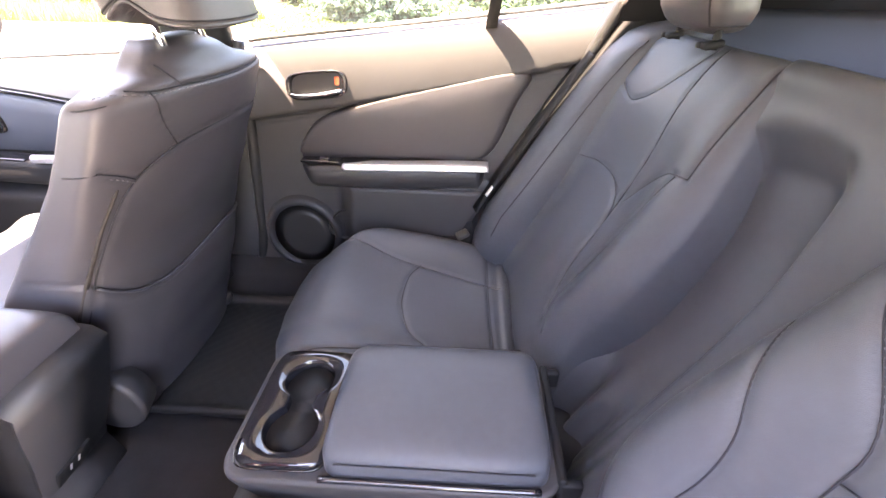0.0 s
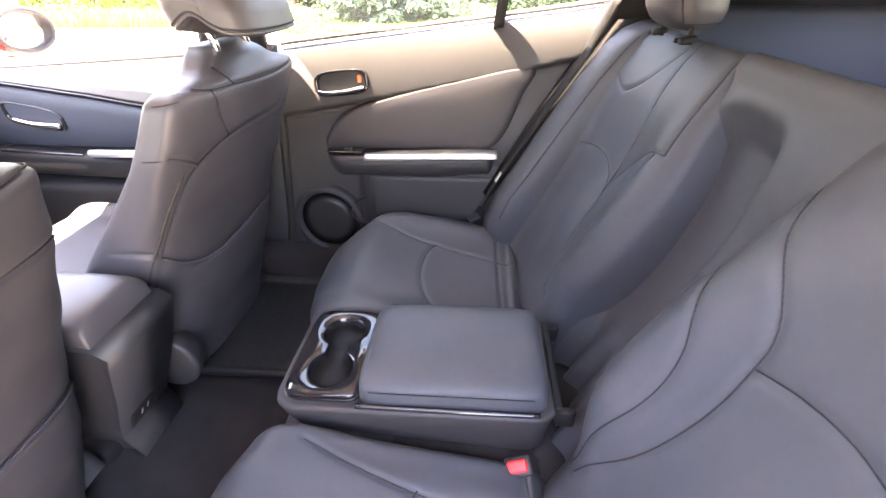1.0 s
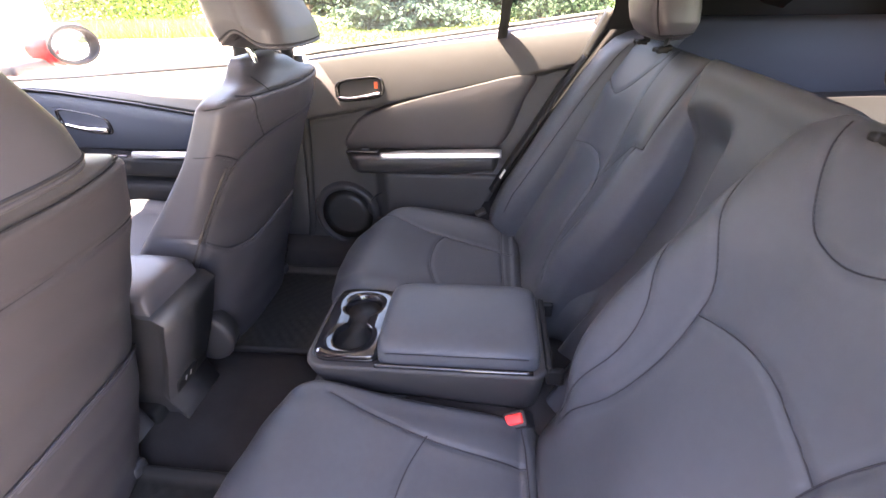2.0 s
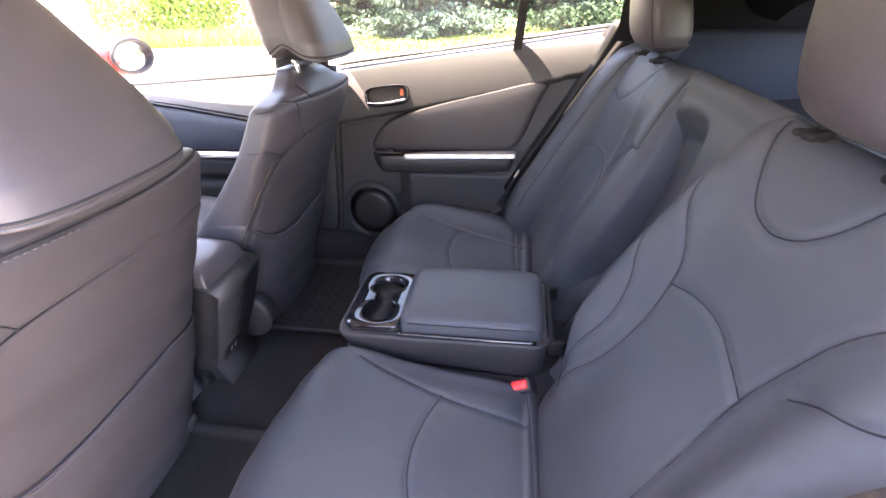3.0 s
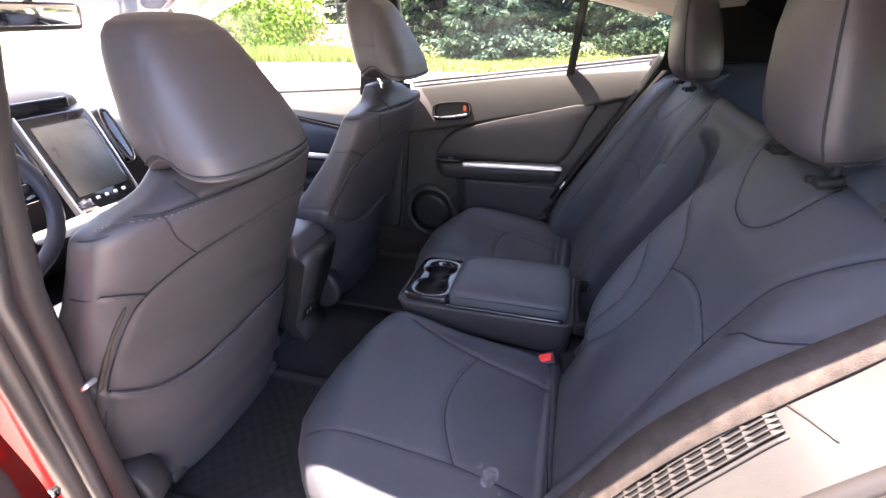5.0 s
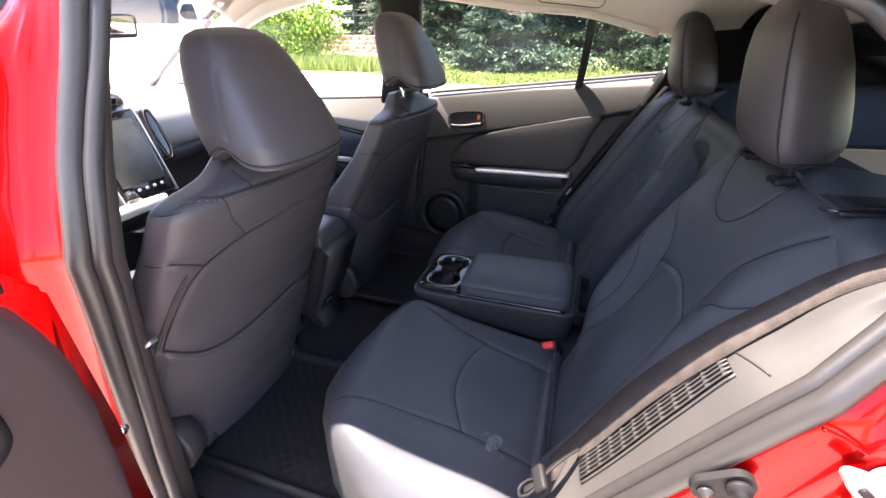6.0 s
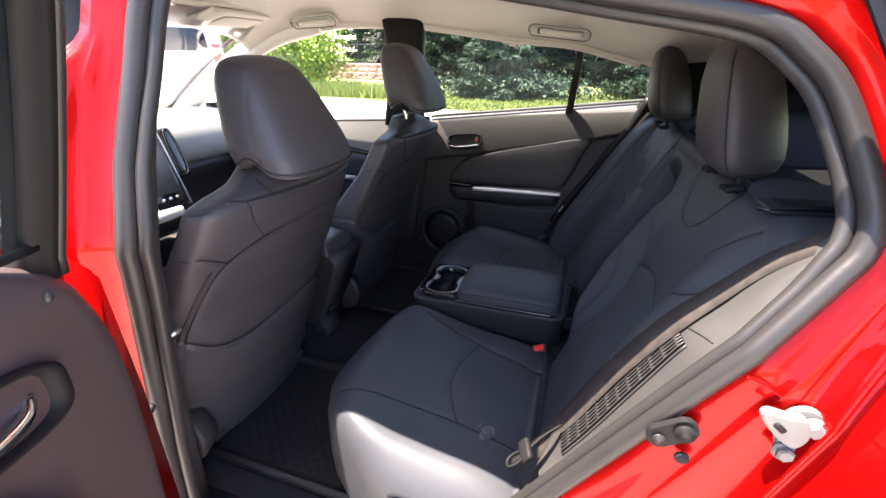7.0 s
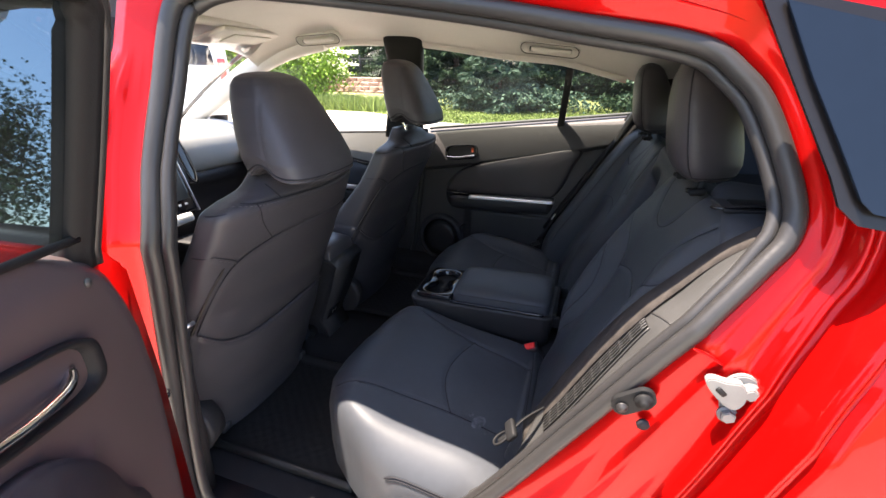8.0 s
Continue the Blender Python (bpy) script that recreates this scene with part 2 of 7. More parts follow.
def pillow(a_of, b_of, place, height, thick, nu=70, nv=90, power=5.0, seams=(), groove=0.004, width=0.005, power_v=None):
    """An upholstered panel. a_of(u, v), b_of(u, v): coordinates across and along; place(A, B, H): to the world;
    height(A, B): the shape of the top; thick: how far its rim falls; seams: polylines in (a, b), sewn in."""
    u = 0.5 - 0.5 * np.cos(np.pi * np.linspace(0, 1, nu))
    v = 0.5 - 0.5 * np.cos(np.pi * np.linspace(0, 1, nv))
    U, V = np.meshgrid(0.35 * u + 0.65 * np.linspace(0, 1, nu), 0.35 * v + 0.65 * np.linspace(0, 1, nv), indexing="ij")
    A, B = a_of(U, V), b_of(U, V)
    pv = power_v or power
    rim = np.clip(1 - np.abs(2 * U - 1) ** power, 0, 1) ** (1 / power) * np.clip(1 - np.abs(2 * V - 1) ** pv, 0, 1) ** (1 / pv)
    H = thick * (rim - 1) + height(A, B) * rim
    for s in seams:
        H = H - groove * np.exp(-(seam_distance(A, B, s) / width) ** 2)
    P = np.stack(place(A, B, H), -1).reshape(-1, 3)
    return mesh_from(P, grid_faces(nu, nv))


def on_pillow(line, place, height, lift=0.0):
    l = np.array(line, float)
    A, B = l[:, 0], l[:, 1]
    return np.stack(place(A, B, height(A, B) + lift), -1)


def dense(line, step=0.006):
    out = [line[0]]
    for p, q in zip(line[:-1], line[1:]):
        n = max(1, int(math.hypot(q[0] - p[0], q[1] - p[1]) / step))
        out += [(p[0] + (q[0] - p[0]) * k / n, p[1] + (q[1] - p[1]) * k / n) for k in range(1, n + 1)]
    return out


def loft(sections, cap=True):
    """A skin over closed sections, each an array of the same number of points."""
    n, m = len(sections), len(sections[0])
    verts = np.concatenate(sections)
    faces = []
    for i in range(n - 1):
        for j in range(m):
            a, b = i * m + j, i * m + (j + 1) % m
            faces.append((a, b, b + m, a + m))
    if cap:
        faces.append(tuple(range(m))[::-1])
        faces.append(tuple((n - 1) * m + j for j in range(m)))
    return mesh_from(verts, faces)


def plate(outline, thick, axis="y", at=0.0, bevel=0.0):
    """A flat plate from an outline of two coordinates: (x, z) for axis y, (x, y) for axis z, (y, z) for axis x."""
    bm = bmesh.new()
    vs = []
    for p, q in outline:
        vs.append(bm.verts.new({"y": (p, at, q), "z": (p, q, at), "x": (at, p, q)}[axis]))
    f = bm.faces.new(vs)
    r = bmesh.ops.extrude_face_region(bm, geom=[f])
    d = Vector({"y": (0, thick, 0), "z": (0, 0, thick), "x": (thick, 0, 0)}[axis])
    bmesh.ops.translate(bm, vec=d, verts=[e for e in r["geom"] if isinstance(e, bmesh.types.BMVert)])
    if bevel:
        bmesh.ops.bevel(bm, geom=list(bm.edges), offset=bevel, segments=2, affect="EDGES", clamp_overlap=True)
    bmesh.ops.recalc_face_normals(bm, faces=list(bm.faces))
    return bm


def pane_mesh(points, toward):
    """One sheet of glass through the points, facing the given way."""
    bm = bmesh.new()
    f = bm.faces.new([bm.verts.new(p) for p in points])
    f.normal_update()
    if f.normal.dot(Vector(toward)) < 0:
        f.normal_flip()
    return bm


def lerp_table(table):
    k = np.array(table, float)
    return lambda x: np.interp(x, k[:, 0], k[:, 1])

# ---- ground and surroundings ----
def ground_z(x, y):
    return 0.9 * smoothstep((y - 12.5) / 9.0) + 0.6 * smoothstep((y - 24) / 20.0) + 0.02 * np.sin(x * 0.7) * np.cos(y * 0.5) * smoothstep((np.hypot(x, y) - 6) / 6)


def build_ground():
    k = np.concatenate([-np.geomspace(400, 22, 14), np.linspace(-20, 20, 61), np.geomspace(22, 400, 14)])
    X, Y = np.meshgrid(k, k, indexing="ij")
    P = np.stack([X, Y, ground_z(X, Y)], -1).reshape(-1, 3)
    return tagged(part("ground", mesh_from(P, grid_faces(len(k), len(k))), GRASS_SOIL), "sunlit green lawn rising gently towards the trees", "lawn", kind="structure")


build_ground()
drive = [(-40, -7), (6, -7), (6, 6.0), (1.5, 8.6), (-3.5, 9.4), (-6.0, 10.9), (-40, 11.2)]
tagged(part("driveway", plate(drive, 0.03, "z", 0.0), CONCRETE, smooth=False), "pale sun-bleached concrete driveway", "driveway", kind="structure")


# ---- car: floor, headliner, pillars, right-hand side ----
Z_EDGE = lerp_table([(-1.35, 1.16), (-1.2, 1.235), (-1.07, 1.28), (-0.9, 1.315), (-0.75, 1.335), (-0.4, 1.325), (-0.1, 1.285), (0.17, 1.26), (0.4, 1.20), (0.6, 1.13), (0.9, 1.06)])
Z_BELT = lerp_table([(-1.75, 0.89), (-1.2, 0.915), (-0.62, 0.952), (-0.37, 0.985), (0.16, 1.045), (0.42, 1.076), (0.7, 1.09)])


def y_right(z):
    return 0.70 - np.clip(z - 1.0, 0, 1) / 0.32 * 0.11


def y_left(z):
    return -(0.70 - np.clip(z - 0.95, 0, 1) / 0.38 * 0.13)


def car_floor():
    xs = np.linspace(-1.9, 1.3, 97)
    ys = np.linspace(-0.63, 0.70, 61)
    X, Y = np.meshgrid(xs, ys, indexing="ij")
    Z = 0.285 + 0.035 * np.exp(-(Y / 0.13) ** 4) + 0.16 * smoothstep((X + 0.12) / 0.12) + 0.10 * smoothstep((Y - 0.60) / 0.06)
    Z += 0.25 * smoothstep((X - 0.45) / 0.1)
    P = np.stack([X, Y, Z], -1).reshape(-1, 3)
    return tagged(part("floor", mesh_from(P, grid_faces(97, 61)), CARPET), "black carpeted car floor with a low centre tunnel", "floor", kind="structure")


car_floor()


def rubber_mat(side):
    """A dished rubber mat with a raised rim and small cells."""
    nx, ny = 62, 56
    x0, x1, y0, y1 = -0.60, -0.14, 0.165, 0.575
    U, V = np.meshgrid(np.linspace(0, 1, nx), np.linspace(0, 1, ny), indexing="ij")
    X, Y = x0 + (x1 - x0) * U, y0 + (y1 - y0) * V
    d = np.minimum(np.minimum(X - x0, x1 - X), np.minimum(Y - y0, y1 - Y))
    cut = smoothstep((X - (x1 - 0.12)) / 0.03) * smoothstep((y0 + 0.10 - Y) / 0.03)
    Z = 0.297 + 0.022 * np.exp(-((d - 0.012) / 0.009) ** 2) + 0.0018 * (np.sin(X * 190) * np.sin(Y * 190) > 0.1) * (d > 0.035)
    Z = Z - 0.01 * cut
    P = np.stack([X, side * Y, Z], -1).reshape(-1, 3)
    ob = part("floor_mat", mesh_from(P, grid_faces(nx, ny, flip=side < 0)), MAT_RUBBER)
    m = ob.modifiers.new("thick", "SOLIDIFY")
    m.thickness = 0.008
    m.offset = -1
    return tagged(ob, "black rubber all-weather floor mat with raised rim", "floor mat", group="rear floor mats")


rubber_mat(-1)
rubber_mat(1)


def roof_lining(x0, x1, lift):
    nx, ny = 90, 61
    xs = np.linspace(x0, x1, nx)
    V = np.linspace(-1, 1, ny)
    X, T = np.meshgrid(xs, V, indexing="ij")
    ZE = Z_EDGE(X)
    drop = 1.0 if lift else 1 - smoothstep((X - 0.60) / 0.16)
    ZE = ZE + np.maximum(1.192 - ZE, 0) * smoothstep(T / 0.3) * drop - (0.0 if lift else 0.004)
    half = 0.585 + 0.02 * smoothstep((X - 0.3) / 0.3)
    Z = ZE + 0.060 * (1 - np.abs(T) ** 7) + 0.030 * (1 - T * T) + 0.040 * smoothstep(-T)
    half = np.where(T < 0, half - 0.055, half)
    P = np.stack([X, T * half, Z], -1).reshape(-1, 3)
    ob = part("ceiling" if lift else "trim_rear_header", mesh_from(P, grid_faces(nx, ny, flip=True)), HEADLINER if lift else BLACK_TRIM)
    m = ob.modifiers.new("thick", "SOLIDIFY")
    m.thickness = 0.02
    m.offset = -1
    return ob


tagged(roof_lining(-1.22, 0.60, True), "light beige fabric headliner of the car", "headliner", kind="structure")
tagged(roof_lining(0.59, 0.80, False), "black trim above the tailgate opening", "roof trim", kind="structure")


def roof_skin():
    nx, ny = 80, 41
    xs = np.linspace(-1.12, 0.76, nx)
    V = np.linspace(-1, 1, ny)
    X, T = np.meshgrid(xs, V, indexing="ij")
    Z = Z_EDGE(X) + 0.055 + 0.085 * (1 - np.abs(T) ** 2.2) - 0.02 * np.abs(T) ** 10 - 0.12 * smoothstep((X - 0.75) / 0.7) + 0.05 * smoothstep(-T / 0.95) + 0.085 * smoothstep((X - 0.25) / 0.30) * smoothstep((T + 0.2) / 0.5)
    P = np.stack([X, T * np.where(T < 0, 0.600, 0.635), Z], -1).reshape(-1, 3)
    return mesh_from(P, grid_faces(nx, ny))


car = thing("car_body", "glossy red hatchback body with its rear door open", "car", at=(0, 0, 0))
part("roof_panel", roof_skin(), RED, car)

# ring of the open rear doorway on the left side: seal line as (x, z)
DOORWAY = [(-0.408, 1.31), (-0.418, 1.18), (-0.413, 1.08), (-0.396, 0.95), (-0.426, 0.73), (-0.464, 0.47), (-0.468, 0.31), (-0.40, 0.262), (-0.05, 0.27),
           (0.03, 0.31), (0.13, 0.46), (0.225, 0.60), (0.33, 0.775), (0.42, 0.925), (0.486, 1.024), (0.509, 1.064), (0.507, 1.110), (0.470, 1.194), (0.436, 1.235),
           (0.385, 1.267), (0.25, 1.292), (0.10, 1.317), (-0.15, 1.348), (-0.30, 1.360), (-0.375, 1.350)]
RING = spline(DOORWAY, 320, closed=True)
_t = np.roll(RING, -1, 0) - np.roll(RING, 1, 0)
_t /= np.linalg.norm(_t, axis=1)[:, None]
RING_N = np.stack([-_t[:, 1], _t[:, 0]], 1)
_c = RING.mean(0)
if ((RING - _c) * RING_N).sum() < 0:
    RING_N = -RING_N


def ring_points(off, dy):
    q = RING + RING_N * (np.array(off).reshape(-1, 1) if not np.isscalar(off) else off)
    out = 0.020 * smoothstep((-0.30 - RING[:, 0]) / 0.08) * smoothstep((1.22 - RING[:, 1]) / 0.25)
    return np.stack([q[:, 0], y_left(RING[:, 1]) + dy - out, q[:, 1]], 1)


def doorway_frame():
    x, z = RING[:, 0], RING[:, 1]
    rear = smoothstep((x - 0.02) / 0.15) * smoothstep((1.20 - z) / 0.06)
    top = smoothstep((z - 1.15) / 0.1)
    w = 0.045 * (1 - rear) + rear * np.interp(z, [0.35, 0.6, 0.78, 0.88, 0.94, 1.0, 1.06, 1.12], [0.165, 0.155, 0.120, 0.088, 0.066, 0.046, 0.030, 0.024])
    w = np.convolve(np.concatenate([w[-20:], w, w[:20]]), np.ones(21) / 21, "same")[20:-20]
    step = 0.075 - 0.045 * top
    far = np.where(top > 0.2, 0.055, 0.16) * (1 - top) + top * 0.05
    far = np.where(x < -0.3, 0.012, far)
    far = far + 0.75 * smoothstep((x - 0.1) / 0.4) * smoothstep((1.25 - z) / 0.15)
    st = step
    prof = [(-0.012 + 0 * w, 0.03), (-0.003 + 0 * w, 0.006), (0.002 + 0 * w, 0.0), (0.25 * w, -0.003), (0.40 * w, -0.005), (0.46 * w, -0.010), (0.52 * w, -0.012), (0.70 * w, -0.010), (0.86 * w, -0.011), (w - 0.006, -0.014), (w, -0.020), (w + 0.005, -0.029), (w + 0.009, -0.033), (w + 0.014, -0.032), (w + 0.020, -0.026), (w + 0.027, -0.021), (w + 0.034, -0.021),
            (w + 0.041, -0.26 * st - 0.008), (w + 0.048, -0.45 * st - 0.008), (w + 0.055, -0.62 * st - 0.010), (w + 0.061, -0.85 * st - 0.006), (w + 0.066, -st - 0.004), (w + 0.070, -st - 0.007), (w + 0.075, -st - 0.004), (w + 0.081, -st - 0.001), (w + 0.087, -st - 0.003), (w + 0.093, -st - 0.010), (w + 0.10, -st - 0.013), (w + 0.11, -st - 0.014), (w + 0.11 + far * 0.12, -st - 0.020), (w + 0.11 + far * 0.25, -st - 0.023), (w + 0.11 + far * 0.5, -st - 0.024), (w + 0.11 + far, -st - 0.012)]
    front = np.where(x < -0.3, 1.0, 0.0)
    rows = []
    for off, dy in prof:
        off = np.where((front > 0) & (off > w), w + (off - w) * 0.35, off)
        off = np.where(off > w, w + np.minimum(off - w, 0.11) * (1 - 0.42 * rear) + np.maximum(off - w - 0.11, 0), off)
        # plain rolled edge along the roof, two smooth faces on the middle pillar
        plain_top = -0.012 * np.clip(off / 0.06, 0, 1) + 0.02 * np.clip((off - 0.06) / 0.1, 0, 1)
        plain_front = -0.020 * np.clip(off / 0.045, 0, 1) ** 2 - 0.055 * smoothstep((off - 0.043) / 0.045)
        d2 = dy * np.ones(len(x)) if off.min() > -0.001 else np.full(len(x), dy)
        if off.min() > -0.001:
            d2 = d2 * (1 - top) + plain_top * top
            fr = smoothstep((-0.32 - x) / 0.05) * (1 - top)
            d2 = d2 * (1 - fr) + plain_front * fr
        rows.append(ring_points(off, d2))
    n = len(RING)
    P = np.stack(rows, 1).reshape(-1, 3)
    return mesh_from(P, grid_faces(n, len(prof), wrap_u=True, flip=True))


part("side_panel", doorway_frame(), RED, car)
WIDE_K = np.maximum(1 - smoothstep((RING[:, 0] + 0.40) / 0.15), smoothstep((RING[:, 1] - 1.0) / 0.07))
FRONT_K = 1 - smoothstep((RING[:, 0] + 0.40) / 0.15)
part("door_seal", tube(ring_points(-0.011 - 0.003 * FRONT_K, 0.004), 0.0112 + 0.0045 * FRONT_K, 12, closed=True, up=(0, 1, 0)), RUBBER, car, "black hollow rubber seal round the doorway")
part("door_seal_lip", tube(ring_points(-0.019 - 0.006 * WIDE_K - 0.010 * FRONT_K, 0.018), 0.0082 + 0.003 * FRONT_K, 10, closed=True, up=(0, 1, 0)), RUBBER, car)


# quarter glass on the flank behind the doorway
def flank_plate(outline, dy, thick=0.006):
    pts = np.array(outline)
    bm = bmesh.new()
    f, b = [], []
    for px, pz in pts:
        y = float(y_left(pz)) - 0.062 + dy
        f.append(bm.verts.new((px, y, pz)))
        b.append(bm.verts.new((px, y + thick, pz)))
    bm.faces.new(f)
    bm.faces.new(b[::-1])
    for i in range(len(f)):
        j = (i + 1) % len(f)
        bm.faces.new((f[i], b[i], b[j], f[j]))
    bmesh.ops.recalc_face_normals(bm, faces=list(bm.faces))
    return bm


part("quarter_glass", flank_plate([(0.436, 1.289), (0.465, 1.225), (0.496, 1.166), (0.518, 1.122), (0.528, 1.113), (0.56, 1.109), (0.75, 1.108), (1.05, 1.112), (1.10, 1.125), (0.9, 1.178), (0.65, 1.236), (0.51, 1.269)], -0.012), GLASS_DARK, car, "dark rear quarter glass", smooth=False)
part("glass_frame", flank_plate([(0.414, 1.300), (0.437, 1.254), (0.462, 1.205), (0.496, 1.139), (0.506, 1.114), (0.522, 1.100), (0.56, 1.096), (0.75, 1.096), (1.07, 1.098), (1.13, 1.12), (0.92, 1.19), (0.65, 1.249), (0.51, 1.281), (0.44, 1.298)], -0.004), FRIT, car, "black frame of the quarter glass", smooth=False)

# far flank, seen only from outside
part("far_side_panel", plate([(-1.9, 0.2), (1.3, 0.2), (1.3, 0.98), (0.42, 0.97), (-0.62, 0.85), (-1.75, 0.79)], 0.04, "y", 0.76), RED, car)
part("near_front_flank", plate([(-1.9, 0.2), (-0.50, 0.2), (-0.50, 0.945), (-1.75, 0.875)], 0.04, "y", -0.80), RED, car)
part("rear_panel", plate([(-0.74, 0.2), (0.74, 0.2), (0.66, 1.02), (-0.66, 1.02)], 0.05, "x", 1.32), RED, car)
part("firewall", plate([(-0.74, 0.2), (0.74, 0.2), (0.72, 0.90), (-0.72, 0.90)], 0.05, "x", -1.95), PLASTIC, car)
part("bonnet", rbox(1.0, 1.5, 0.05, 0.02, 3, at=(-2.38, 0, 0.855), turn=(0, -7, 0)), RED, car)
part("front_panel", rbox(0.06, 1.5, 0.60, 0.025, 3, at=(-2.85, 0, 0.50)), RED, car)
for sd in (-1, 1):
    part("front_wing", rbox(0.95, 0.04, 0.50, 0.015, 3, at=(-2.38, sd * 0.74, 0.58)), RED, car)


def road_wheel(x, y):
    w = part("wheel", cyl(0.20, 0.19, 40, at=(x, y, 0.325), turn=(90, 0, 0), bevel=0.02), SILVER, car, "alloy road wheel")
    tyre = [np.stack([x + r * np.cos(k), np.full(48, y + dy), 0.325 + r * np.sin(k)], 1) for r, dy in ((0.20, -0.095), (0.27, -0.105), (0.30, -0.085), (0.31, -0.04), (0.31, 0.04), (0.30, 0.085), (0.27, 0.105), (0.20, 0.095)) for k in [np.linspace(0, 2 * math.pi, 48, endpoint=False)]]
    part("tyre", loft(tyre, cap=False), RUBBER, w, "black rubber tyre")


for wx in (-2.25, 0.78):
    for wy in (-0.66, 0.66):
        road_wheel(wx, wy)
part("underbody", plate([(-2.6, -0.74), (1.34, -0.74), (1.34, 0.74), (-2.6, 0.74)], 0.03, "z", 0.19), PLASTIC, car)


# ---- right-hand rear door ----
L1 = lerp_table([(-0.60, 0.775), (-0.45, 0.80), (-0.11, 0.86), (0.18, 0.915), (0.42, 0.97)])
XR = lerp_table([(0.25, -0.02), (0.45, 0.07), (0.66, 0.185), (0.88, 0.318), (0.98, 0.375), (1.08, 0.43)])
XF = lerp_table([(0.25, -0.50), (0.46, -0.475), (0.74, -0.445), (1.08, -0.42)])
INSERT = spline([(-0.318, 0.712), (-0.295, 0.775), (-0.235, 0.822), (-0.10, 0.865), (0.10, 0.912), (0.225, 0.938), (0.262, 0.925), (0.235, 0.87), (0.163, 0.725), (0.0, 0.715), (-0.18, 0.712)], 90, True)


def door_y(X, Z):
    zb, l1 = Z_BELT(X), L1(X)
    t = np.clip((Z - l1) / (zb - l1), 0, 1)
    upper = 0.662 + 0.012 * t + 0.040 * t ** 2.2 + 0.02 * smoothstep((t - 0.9) / 0.1)
    low = 0.690 - 0.02 * smoothstep((l1 - Z) / 0.25) - 0.035 * smoothstep((0.665 - Z) / 0.03) * smoothstep((X + 0.24) / 0.06) * (1 - 0.6 * smoothstep((0.46 - Z) / 0.08))
    low = low - 0.012 * smoothstep((0.42 - Z) / 0.1)
    k = smoothstep((Z - l1 + 0.010) / 0.012)
    y = low * (1 - k) + upper * k
    y = y + 0.006 * np.exp(-((Z - l1 + 0.008) / 0.007) ** 2)
    return y


def door_insert():
    cx, cz = INSERT.mean(0)
    rows = []
    for s, lift in ((1.0, -0.004), (0.995, 0.008), (0.98, 0.015), (0.955, 0.019), (0.9, 0.021), (0.6, 0.023), (0.3, 0.024), (0.02, 0.024)):
        q = np.array([cx, cz]) + (INSERT - [cx, cz]) * s
        rows.append(np.stack([q[:, 0], 0.682 - lift - 0 * q[:, 0], q[:, 1]], 1))
    return loft(rows)


